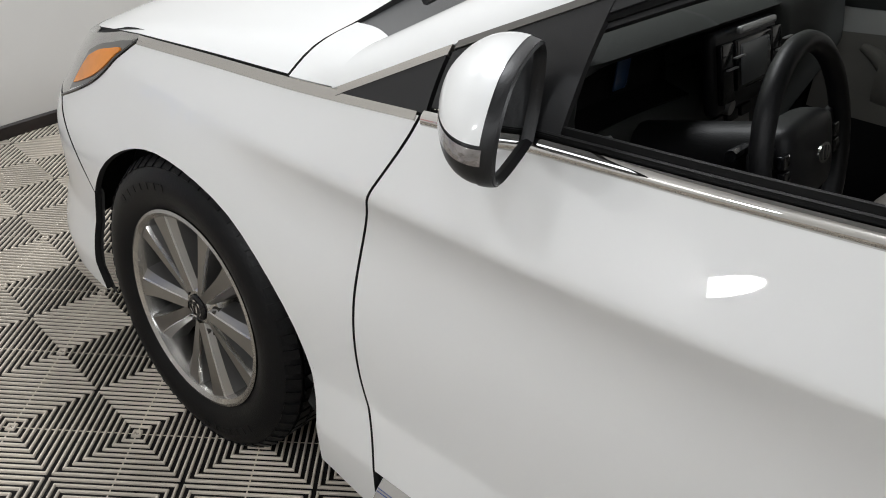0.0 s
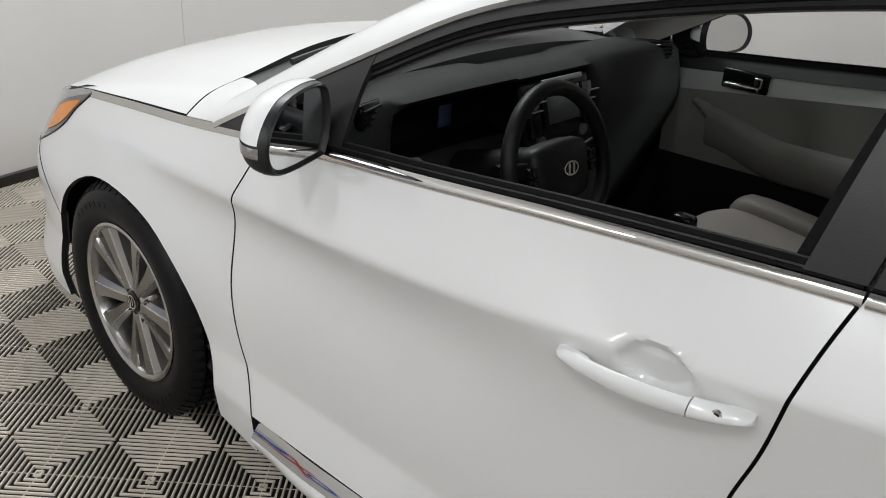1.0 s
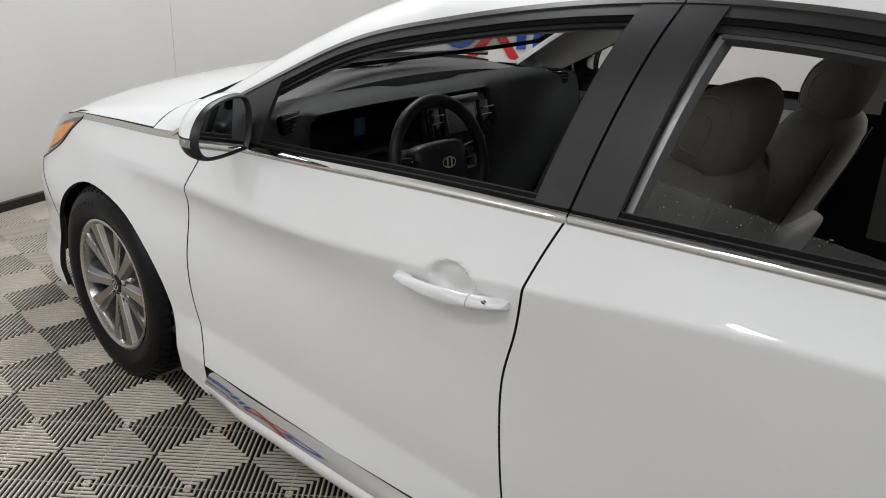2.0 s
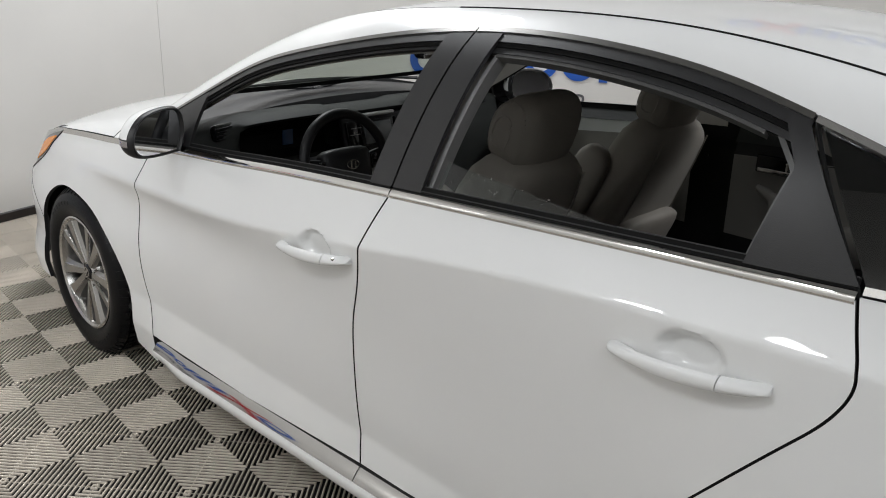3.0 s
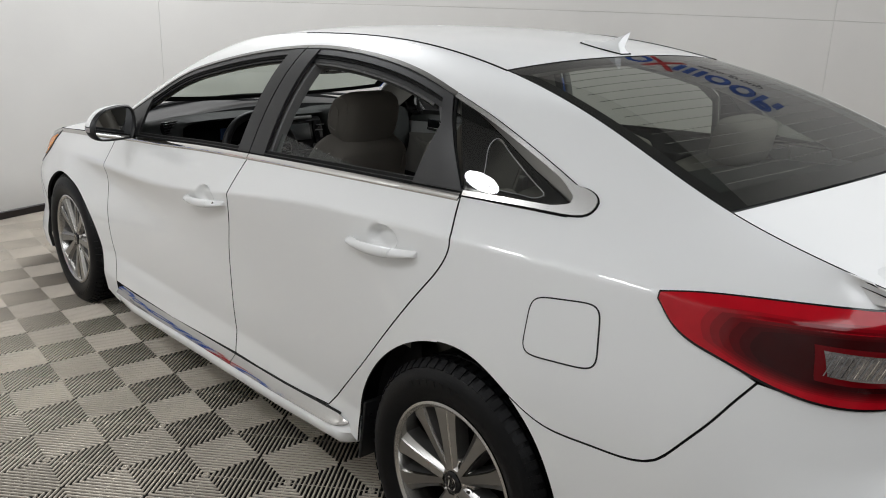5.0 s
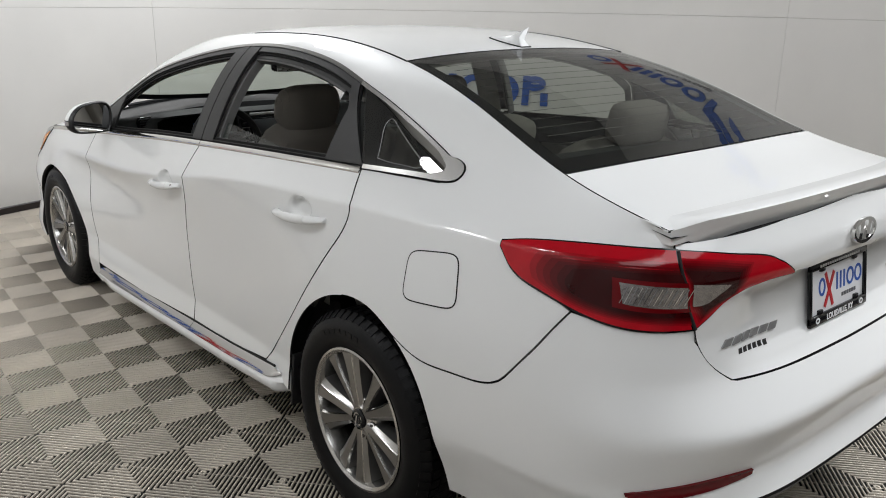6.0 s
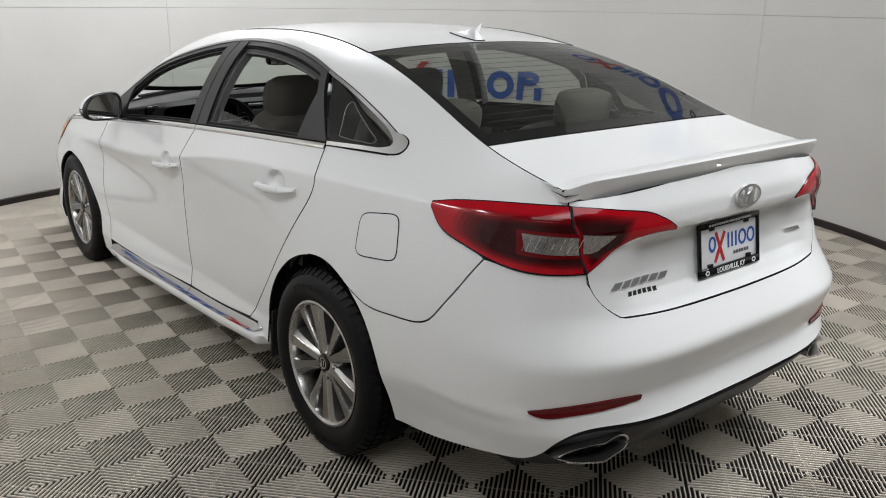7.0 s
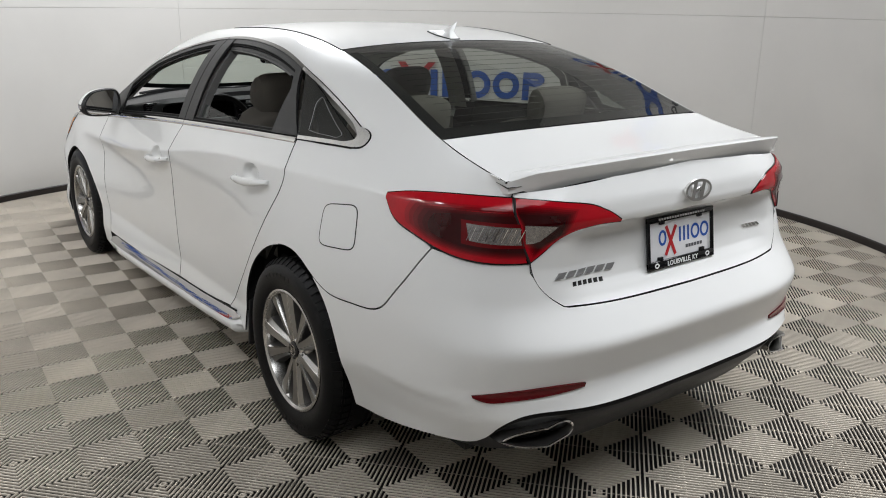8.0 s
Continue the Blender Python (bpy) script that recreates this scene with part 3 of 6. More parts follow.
# shut lines of the side, as (along, height)
FGAP = line([(0.861, 0.247), (0.885, 0.325), (0.915, 0.403), (0.934, 0.511), (0.936, 0.602), (0.927, 0.688), (0.896, 0.778), (0.866, 0.845), (0.852, 0.882), (0.845, belt_z(0.845) + 0.002)])
BGAP = line([(-0.247, 0.285), (-0.232, 0.337), (-0.215, 0.429), (-0.200, 0.551), (-0.203, 0.680), (-0.226, 0.764), (-0.250, 0.885), (-0.262, 0.94), (-0.279, belt_z(-0.28) + 0.002)])
RGAP = line([(-0.829, 0.318), (-0.894, 0.393), (-1.013, 0.528), (-1.150, 0.697), (-1.255, 0.826), (-1.312, 0.905), (-1.324, 0.950), (-1.306, 1.000), (-1.281, belt_z(-1.28) + 0.002)])


def arch(yc, zc, spokes):
    """Arch edge from spokes of (angle, radius)."""
    return line([(yc + r * math.cos(radians(a)), zc + r * math.sin(radians(a))) for a, r in spokes])


FARCH = arch(1.4025, 0.325, [(203, 0.420), (192, 0.398), (178, 0.370), (163, 0.349), (140, 0.328), (115, 0.322), (90, 0.326), (65, 0.344), (45, 0.368), (30, 0.389), (17, 0.408)])
FARCH_LOW = arch(1.4025, 0.325, [(-20, 0.445), (-8, 0.436), (4, 0.423), (17, 0.408)])
LAMP_EDGE = line([(2.01, 0.608), (1.90, 0.662), (1.78, 0.727), (1.70, 0.783), (1.640, 0.826)])
RARCH = arch(-1.4025, 0.325, [(182, 0.385), (150, 0.385), (125, 0.39), (100, 0.388), (80, 0.385), (55, 0.385), (30, 0.40), (5, 0.41)])
RARCH_FWD = arch(-1.4025, 0.325, [(-8, 0.412), (5, 0.412), (25, 0.400), (45, 0.388), (62, 0.384), (80, 0.385), (100, 0.386), (119, 0.384)])
RARCH_AFT = arch(-1.4025, 0.325, [(189, 0.386), (180, 0.380), (165, 0.377), (150, 0.378), (130, 0.382), (119, 0.384)])
QSEAM = line([RARCH_AFT(1.0), (-1.70, 0.629), (-1.806, 0.632), (-1.93, 0.645), (-1.975, 0.66), (-2.020, 0.695), (-2.107, 0.780), (-2.180, 0.870)])


def straight(*pts):
    return line(pts, smooth=False)


def on_shell(rows):
    return [[shell(p[0], p[1]) for p in r] for r in rows]


def on_glass(rows):
    return [[glass_side(p[0], p[1]) for p in r] for r in rows]


def panel(name, P, mat=PAINT, gap=0.0028, flange=0.014, lift=0.0, label="", parent=None, backing=True, sides=(-1, 1), rims="BTLR", back_rims=""):
    """A body panel on both sides of the car; black rims and backing paint shut-line shade."""
    out = []
    for side in sides:
        Q = both_sides(P, side)
        out.append(part(name, sheet_bm(inset_rows(Q, gap, rims), flange, lift, rim_mat=1 if mat is PAINT else 0), [mat, DARK] if mat is PAINT else mat, parent or car, label))
        if backing:
            C = [r[::4] + ([r[-1]] if (len(r) - 1) % 4 else []) for r in (Q[::4] + ([Q[-1]] if (len(Q) - 1) % 4 else []))]
            part("gap_shade_backing", sheet_bm(inset_rows(inset_rows(C, -0.012, back_rims or rims), 0.012, "B" if back_rims else ""), 0.0, -0.016), DARK, out[-1])
    return out


def along(f, a, b, n=8):
    """A path that samples f from a to b."""
    return line([tuple(f(mix(a, b, i / n))) for i in range(n + 1)])


def belt_path(y0, y1, drop=-0.002):
    return along(lambda y: (y, belt_z(y) - drop), y0, y1, 32)


def split_z(y):
    """Where the quarter panel hands over to the rear pillar."""
    return mix(belt_z(-1.60), 0.978, ease((-1.60 - y) / 0.293))


def build_side():
    # front fender
    foot = (0.855, 0.140)
    low = joined(straight(foot, FARCH(0)), FARCH)
    back = joined(straight(foot, FGAP(0)), along(FGAP, 0.0, 1.0, 24))
    right = joined(line([FARCH(1), (1.88, 0.53), (2.01, 0.608)]), LAMP_EDGE, straight((1.640, 0.826), (1.637, belt_z(1.637) + 0.002)))
    panel("front_fender", on_shell(coons(low, belt_path(0.845, 1.637), back, right, 90, 84, 8)), label="white front fender", back_rims="TLR")
    # doors
    d = panel("front_door", on_shell(coons(straight(BGAP(0), (0.27, 0.257), FGAP(0)), belt_path(-0.279, 0.845), BGAP, FGAP, 180, 120)), label="white front door")
    r = panel("rear_door", on_shell(coons(straight(RGAP(0), (-0.57, 0.292), BGAP(0)), belt_path(-1.281, -0.279), RGAP, BGAP, 175, 120)), label="white rear door")
    # quarter panel below the belt: a piece behind the door, and the rest over the wheel
    cut = 0.70
    mid = straight(RARCH_FWD(cut), (-1.40, belt_z(-1.40)))
    fore = joined(along(RARCH_FWD, 0.0, cut, 14), mid)
    P = on_shell(coons(straight(RARCH_FWD(0), RGAP(0)), along(lambda y: (y, belt_z(y)), -1.40, -1.281), fore, RGAP, 24, 120))
    panel("rear_quarter", P, label="white rear quarter panel", rims="R", backing=False, flange=0.006)
    bottom = joined(line([QSEAM(1 - i / 12) for i in range(13)]), line([RARCH_FWD(mix(1.0, cut, i / 6)) for i in range(7)]))
    left = line([QSEAM(1), (-2.06, 0.908), (-1.95, 0.938), (-1.893, split_z(-1.893))])
    top_q = joined(along(lambda y: (y, split_z(y)), -1.893, -1.60), straight((-1.60, belt_z(-1.60)), (-1.40, belt_z(-1.40))))
    P = on_shell(coons(bottom, top_q, left, mid, 60, 44))
    quarter = inset_rows(P, 0.0028, "BL")
    # black sheet behind the quarter's shut lines, for the shade in them
    part("gap_shade_backing", sheet_bm([[p.copy() for p in r[::4]] for r in P[::4]], 0.0, -0.016), DARK, car)
    ys = [tuple(q) for q in (top_q(i / 60) for i in range(61)) if q[0] < -1.5985]
    # rocker end ahead of the rear wheel and behind the front wheel lie on the sill piece
    return d, r, quarter, ys[::-1]


front_doors, rear_doors, quarter_rows, quarter_ys = build_side()


def trunk_edge():
    return line([(-2.346, 1.030), (-2.352, 1.014), (-2.398, 0.93), (-2.446, 0.848), (-2.463, 0.797), (-2.494, 0.749), (-2.527, 0.718)])


def build_rear():
    # bumper skin, both halves in one piece
    low = line([RARCH_AFT(0), (-1.95, 0.281), (-2.119, 0.306), (-2.26, 0.321), (-2.325, 0.333), (-2.36, 0.382), (-2.40, 0.418), (-2.53, 0.428), (-2.72, 0.425), (-2.9, 0.424)])
    top_ = joined(line([QSEAM(i / 12) for i in range(13)]), line([QSEAM(1), (-2.304, 0.856), (-2.397, 0.848), (-2.446, 0.846)]), line([(-2.446, 0.846), (-2.463, 0.797), (-2.494, 0.749), (-2.527, 0.716)]), line([(-2.527, 0.716), (-2.60, 0.7105), (-2.72, 0.7065), (-2.9, 0.7045)]))
    rows = coons(low, top_, line([RARCH_AFT(i / 10) for i in range(11)]), straight((-2.9, 0.424), (-2.9, 0.7045)), 110, 34)
    P = on_shell(rows)
    full = [r + [far(p) for p in r[-2::-1]] for r in P]
    bumper = panel("rear_bumper", full, sides=(-1,), flange=0.004, label="white rear bumper with a faint patch seam")[0]
    # trunk lid's upright face
    te = trunk_edge()
    rows = coons(line([te(1), (-2.60, 0.7115), (-2.72, 0.7075), (-2.9, 0.7055)]), straight(te(0), (-2.60, 1.062), (-2.9, 1.075)), lambda s: te(1 - s), straight((-2.9, 0.7055), (-2.9, 1.075)), 48, 84)
    P = on_shell(rows)
    full = [r + [far(p) for p in r[-2::-1]] for r in P]
    lid = panel("trunk_lid", full, sides=(-1,), gap=0.0022, label="white trunk lid")[0]
    # deck
    rows = [[top(mix(-1.985 + 0.05 * (1 - w) ** 2, -2.345 + 0.085 * (1 - w) ** 2.2, s), max(w, 0.004)) for w in [i / 30 for i in range(31)]] for s in [j / 16 for j in range(17)]]
    full = [r + [far(p) for p in r[-2::-1]] for r in rows]
    panel("deck", full, sides=(-1,), parent=lid, flange=0.006, rims="BLR", back_rims="T")
    # spoiler lip
    bm = bmesh.new()
    rings = []
    n = 60
    for i in range(n + 1):
        q = -1 + 2 * i / n
        w = 1 - abs(q)
        x = q * (0.634 if q < 0 else 0.610)
        yb = -2.262 - 0.088 * (1 - abs(q) ** 2.6)
        zb = mix(1.066, 1.093, 1 - abs(q) ** 2.3)
        k = ease((1 - abs(q)) / 0.10)
        zb -= 0.004 * (1 - k)
        low = max(k, 0.75)
        prof = [(yb + 0.10, zb + 0.003), (yb + 0.03, zb + 0.008 * k + 0.002), (yb - 0.022 * k, zb + 0.020 * k), (yb - 0.030 * k, zb + 0.016 * k), (yb - 0.027 * k, zb + 0.008 * k), (yb - 0.004, zb - 0.003 - 0.039 * low), (yb + 0.03, zb - 0.004 - 0.040 * low)]
        rings.append([bm.verts.new((x, y, z)) for y, z in prof])
    for a, b in zip(rings, rings[1:]):
        for k in range(len(a)):
            bm.faces.new((a[k], a[(k + 1) % len(a)], b[(k + 1) % len(a)], b[k]))
    bm.faces.new(rings[0])
    bm.faces.new(rings[-1][::-1])
    bmesh.ops.recalc_face_normals(bm, faces=bm.faces)
    part("spoiler", bm, PAINT, lid, "white lip spoiler", 50)
    return bumper, lid


rear_bumper, trunk_lid = build_rear()


def build_top():
    ws = [i / 26 for i in range(27)]

    def span(y0, y1, n, w_edge=0.0, bow0=0.0, bow1=0.0):
        rows = []
        for j in range(n + 1):
            row = []
            for w in ws:
                q = mix(w_edge, 1, w)
                y = mix(y0 - bow0 * (1 - q) ** 2, y1 - bow1 * (1 - q) ** 2, j / n)
                row.append(top(y, max(q, 0.002)))
            rows.append(row + [far(p) for p in row[-2::-1]])
        return rows
    panel("roof", span(0.205, -1.215, 60, 0.0, 0.10, -0.02), sides=(-1,), gap=0.004, backing=False, label="white roof skin")
    for a, b, name, mat, b0, b1, lab in ((1.04, 0.21, "windshield", WIND_GLASS, 0.16, 0.10, "green-tinted windshield"), (-1.222, -1.978, "rear_window", REAR_GLASS, -0.02, -0.05, "grey tinted rear window")):
        g = part(name, sheet_bm(span(a, b, 34, 0.012, b0, b1), 0.0), mat, car, lab)
        g.visible_shadow = False
        # printed black band round the pane
        P = span(a, b, 34, 0.012, b0, b1)
        bm = bmesh.new()
        h, w = len(P), len(P[0])
        band = 4 if name == "rear_window" else 3
        N = normals(P)
        keep = {}
        for j in range(h - 1):
            for i in range(w - 1):
                if min(i, w - 2 - i) < 2 or j < 2 or j > h - 1 - band:
                    vs = []
                    for jj, ii in ((j, i), (j, i + 1), (j + 1, i + 1), (j + 1, i)):
                        if (jj, ii) not in keep:
                            keep[jj, ii] = bm.verts.new(P[jj][ii] - N[jj][ii] * 0.004)
                        vs.append(keep[jj, ii])
                    bm.faces.new(vs)
        part("black_band", bm, PRINT, g)
        if name == "rear_window":
            bm = bmesh.new()
            for j in range(4, h - band, 2):
                tube(bm, [P[j][i] - N[j][i] * 0.003 for i in range(4, w - 4)], 0.0007, 4)
            part("heater_grid", bm, BRAKE, g, "thin brown heater wires")["kind"] = "stuff"
    # roof side rails, from the windows' top up to the roof's edge
    ys = [mix(1.036, -1.598, i / 112) for i in range(113)]
    rows = []
    for k in range(13):
        s = k / 12
        row = []
        for y in ys:
            t0 = max(upper_t(y, max(dlo_top(y), belt_z(y))), 0.0)
            row.append(upper(y, mix(t0, 0.997, s)))
        rows.append(row)
    for side in (-1, 1):
        part("roof_rail", sheet_bm(both_sides(rows, side), 0.02, 0.0, None, "BTL"), PAINT, car, "white roof side rail")
    # rear pillar and haunch, one skin
    def column(y, z0=None):
        pts = [shell(y, mix(z0 or split_z(y), belt_z(y), k / 12)) for k in range(12)] + [upper(y, 0.997 * k / 24) for k in range(25)]
        soft = ease((-1.62 - y) / 0.10)
        for _ in range(40):
            pts = [pts[0]] + [b.lerp((a + c) / 2, soft * 0.8) for a, b, c in zip(pts, pts[1:], pts[2:])] + [pts[-1]]
        f = line([tuple(p) for p in pts], smooth=False)
        return [Vector(f(k / 20)) for k in range(21)]
    cols = [column(-1.598)] + [column(*q) for q in quarter_ys[:-1]]
    first = column(*quarter_ys[-1])
    tail_top = line([(-1.893, 0.980), (-1.971, 0.993), (-2.153, 1.011), (-2.25, 1.016), (-2.346, 1.018)])
    n = 30
    fan = []
    for i in range(n + 1):
        v, zt = tail_top(i / n)
        b, c, e = shell(v, zt), shell(v, belt_z(-1.9) - 0.004), upper(mix(-1.893, -2.262, i / n), 0.997)
        fan.append([b * (1 - q) ** 2 + c * 2 * q * (1 - q) + e * q * q for q in [k / 20 for k in range(21)]])
    shift = [first[k] - fan[0][k] for k in range(21)]
    for i in range(n + 1):
        f = (1 - i / n) ** 2
        cols.append([fan[i][k] + shift[k] * f for k in range(21)])
    rows = [[c[k] for c in cols] for k in range(21)]
    for side in (-1, 1):
        bm = sheet_bm(both_sides(quarter_rows, side), 0.012, rims="BL")
        sheet_bm(both_sides(rows, side), 0.003, 0.0, bm, "T")
        bmesh.ops.remove_doubles(bm, verts=bm.verts, dist=0.0015)
        part("rear_quarter", bm, PAINT, car, "white rear quarter and pillar skin", 55)
    # roof ditch mouldings
    for side in (-1, 1):
        bm = bmesh.new()
        tube(bm, [Vector((side * edge_x(y), y, edge_z(y) - 0.002)) for y in [mix(-0.2, -1.2, i / 40) for i in range(41)]], 0.0045, 6)
        part("roof_moulding", bm, RUBBER, car)


build_top()


def strip_between(z0, z1, y0, y1, lift, n=70, rows_n=4):
    """A band on the side glass plane between two height functions."""
    rows = []
    for k in range(rows_n + 1):
        rows.append([glass_side(y, mix(z0(y), z1(y), k / rows_n)) for y in [mix(y0, y1, i / n) for i in range(n + 1)]])
    return rows


def build_windows():
    for side in (-1, 1):
        def put(name, P, mat, parent, label="", flange=0.006, lift=0.0):
            return part(name, sheet_bm(both_sides(P, side), flange, lift), mat, parent, label)
        fd, rd = front_doors[0 if side < 0 else 1], rear_doors[0 if side < 0 else 1]
        slope = lambda y: math.sqrt(1 + ((dlo_top(y + 0.01) - dlo_top(y - 0.01)) / 0.02) ** 2)
        top_in = lambda y, d: max(dlo_top(y) - d * slope(y), belt_z(y) + 0.0)
        # bright moulding over the windows
        put("window_trim", strip_between(lambda y: top_in(y, 0.009), dlo_top, -0.335, 0.826, 0, 70, 2), DARK_SATIN, fd, "satin bright moulding", 0.008, 0.004)
        put("pillar_trim", strip_between(lambda y: top_in(y, 0.013), lambda y: dlo_top(y) - 0.002, 0.833, 1.02, 0, 20, 2), SATIN, car, "satin bright moulding at the pillar foot", 0.008, 0.004)
        put("window_trim", strip_between(lambda y: top_in(y, 0.009), dlo_top, -1.128, -0.339, 0, 50, 2), DARK_SATIN, rd, "satin bright moulding", 0.008, 0.004)
        # black door frames under it, stepped
        for d0, d1, lift, mat in ((0.009, 0.026, 0.001, BLACK_TRIM), (0.026, 0.033, -0.004, RUBBER), (0.033, 0.044, -0.008, BLACK_TRIM)):
            put("window_frame", strip_between(lambda y: top_in(y, min(d1, 0.039)), lambda y: top_in(y, d0), -0.335, 0.80, 0, 60, 2), mat, fd, "", 0.008, lift)
            put("window_frame", strip_between(lambda y: top_in(y, d1), lambda y: top_in(y, d0), -1.13, -0.339, 0, 50, 2), mat, rd, "", 0.008, lift)
        put("window_channel", strip_between(lambda y: top_in(y, 0.050), lambda y: top_in(y, 0.044), -1.06, -0.425, 0, 40, 2), SATIN_GREY, rd, "pale grey window channel", 0.02, -0.010)
        # belt mouldings: bright below, rubber above
        for y0, y1, own in ((-0.279, 0.838, fd), (-1.281, -0.283, rd)):
            n, tall = 9, 0.021 if side < 0 else 0.014
            rows = []
            for k in range(n + 1):
                q = k / n
                rows.append([p + Vector((-0.0085 * math.sin(math.pi * mix(0.06, 0.86, q)) ** 0.7, 0, 0)) for p in strip_between(lambda y: belt_z(y) - 0.0115 + tall * q, lambda y: belt_z(y) - 0.0115 + tall * q, y0, y1, 0, 60, 1)[0]])
            put("belt_trim", rows, CHROME, own, "bright rounded belt moulding", 0.010, 0.0)
            put("belt_slot", strip_between(lambda y: belt_z(y) - 0.0150, lambda y: belt_z(y) - 0.0110, y0, y1, 0, 60, 1), RUBBER, own, "", 0.006, 0.0012)
            if side > 0:
                put("belt_seal", strip_between(lambda y: belt_z(y) - 0.006, lambda y: belt_z(y) + 0.0105, y0 + 0.005, y1 - 0.02, 0, 60, 1), RUBBER, own, "", 0.004, -0.004)
            for c0, c1, lift, mat in ((0.0100, 0.0160, 0.002, RUBBER), (0.0160, 0.0185, 0.0035, BLACK_TRIM), (0.0185, 0.0270, -0.001, RUBBER), (0.0270, 0.0290, 0.0, BLACK_TRIM))[:4 if side < 0 else 0]:
                put("belt_seal", strip_between(lambda y: belt_z(y) + c0, lambda y: belt_z(y) + c1, y0 + 0.005, y1 - (0.03 if own is fd else 0), 0, 60, 1), mat, own, "", 0.02, lift)

        def quad(name, pts, mat, own, lift=0.003, label="", flange=0.01, nu=8, nv=14):
            (a, b, c, d) = pts
            P = on_glass(coons(straight(a, b), straight(d, c), straight(a, d), straight(b, c), nu, nv))
            return put(name, P, mat, own, label, flange, lift)
        ahead = 0.0 if side < 0 else 0.05
        zb = lambda y: belt_z(y) + 0.014
        tz = lambda y: dlo_top(y) - 0.012
        quad("pillar_cover", [(-0.278 + ahead, zb(-0.278)), (-0.205 + ahead, zb(-0.205)), (-0.262 + ahead, tz(-0.262)), (-0.334 + ahead, tz(-0.334))], BLACK_TRIM, fd, 0.004, "matt black pillar cover")
        quad("pillar_cover", [(-0.372 + ahead, zb(-0.372)), (-0.284 + ahead, zb(-0.284)), (-0.340 + ahead, tz(-0.340)), (-0.418 + ahead, tz(-0.418))], BLACK_TRIM, rd, 0.004, "matt black pillar cover")
        sash = on_glass(coons(straight((-1.280, zb(-1.280)), (-1.104, zb(-1.104))), straight((-1.126, tz(-1.126)), (-1.080, tz(-1.080))), straight((-1.280, zb(-1.280)), (-1.126, tz(-1.126))), straight((-1.104, zb(-1.104)), (-1.134, 1.212), (-1.080, tz(-1.080))), 10, 20))
        put("pillar_cover", sash, BLACK_TRIM, rd, "matt black rear sash cover", 0.010, 0.004)
        # run channels inside the openings
        quad("window_channel", [(-0.205, zb(-0.205)), (-0.185, zb(-0.185)), (-0.245, tz(-0.245) - 0.03), (-0.264, tz(-0.264) - 0.03)], RUBBER, fd, -0.012, flange=0.03)
        quad("window_channel", [(-0.386, zb(-0.386)), (-0.372, zb(-0.372)), (-0.418, tz(-0.418) - 0.03), (-0.431, tz(-0.431) - 0.03)], SILVER, rd, -0.014, "pale grey window channel", 0.03)
        rear_edge = [(-1.104, zb(-1.104)), (-1.134, 1.212), (-1.080, tz(-1.080) - 0.02)]
        P = on_glass(coons(straight(rear_edge[0], (-1.097, zb(-1.097))), straight(rear_edge[2], (-1.072, tz(-1.072) - 0.025)), straight(*rear_edge), straight((-1.097, zb(-1.097)), (-1.125, 1.209), (-1.072, tz(-1.072) - 0.025)), 3, 20))
        put("window_channel", P, SATIN_GREY, rd, "pale grey window channel", 0.03, -0.010)
        # black corner at the mirror foot: triangle ahead of the front window
        P = []
        for k in range(9):
            row = []
            for i in range(25):
                y = mix(0.618 if side < 0 else 0.735, 0.828, i / 24)
                row.append(glass_side(y, mix(zb(y), max(tz(y), zb(y) + 0.002), k / 8)))
            P.append(row)
        put("mirror_corner", P, BLACK_TRIM, fd, "black corner cover at the mirror", 0.01, 0.002)
        P = []
        for k in range(7):
            P.append([glass_side(y, mix(belt_z(y) + 0.004, max(dlo_top(y) - 0.014, belt_z(y) + 0.005), k / 6)) for y in [mix(0.836, 1.025, i / 18) for i in range(19)]])
        put("fender_corner", P, BLACK_TRIM, car, "black triangle ahead of the door", 0.01, 0.002)
        # fixed quarter window behind the rear door
        P = []
        ring_top, ring_bot = (lambda y: dlo_top(y) - 0.011 * slope(y)), (lambda y: belt_z(y) + 0.016)
        pane = lambda y, z: Vector((-0.7155 - 0.1326 * (y + 1.42) + 0.587 * (z - 1.11) + 0.30 * (z - 1.11) ** 2 + 0.05 * (y + 1.42) ** 2, y, z))
        grid = coons(along(lambda y: (y, ring_bot(y)), -1.290, -1.612), along(lambda y: (y, max(ring_top(y), ring_bot(y) + 0.002)), -1.146, -1.610, 14), straight((-1.290, ring_bot(-1.290)), (-1.146, ring_top(-1.146))), straight((-1.612, ring_bot(-1.612)), (-1.610, ring_bot(-1.610) + 0.002)), 80, 40)
        P = [[pane(*q) for q in r] for r in grid]
        q = put("quarter_window", P, PRIV_GLASS, car, "dark fixed quarter window", 0.0, 0.0)
        q.visible_shadow = False
        # its printed rim, black round a clear rounded triangle
        inner = bmesh.new()
        h_path = line([(-1.335, 1.093), (-1.40, 1.088), (-1.47, 1.087), (-1.505, 1.090), (-1.515, 1.097), (-1.50, 1.108), (-1.43, 1.143), (-1.345, 1.190), (-1.318, 1.198), (-1.309, 1.188), (-1.316, 1.15), (-1.335, 1.093)])
        hole = [tuple(h_path(i / 60)) for i in range(60)]

        def clear(y, z):
            hit = False
            for (ya, za), (yb, zb_) in zip(hole, hole[1:] + hole[:1]):
                if (za > z) != (zb_ > z) and y < ya + (yb - ya) * (z - za) / (zb_ - za):
                    hit = not hit
            return hit
        V = [[inner.verts.new(Vector((p.x * (-side), p.y, p.z)) + Vector((-side * 0.006, 0, -0.002))) for p in r] for r in P]
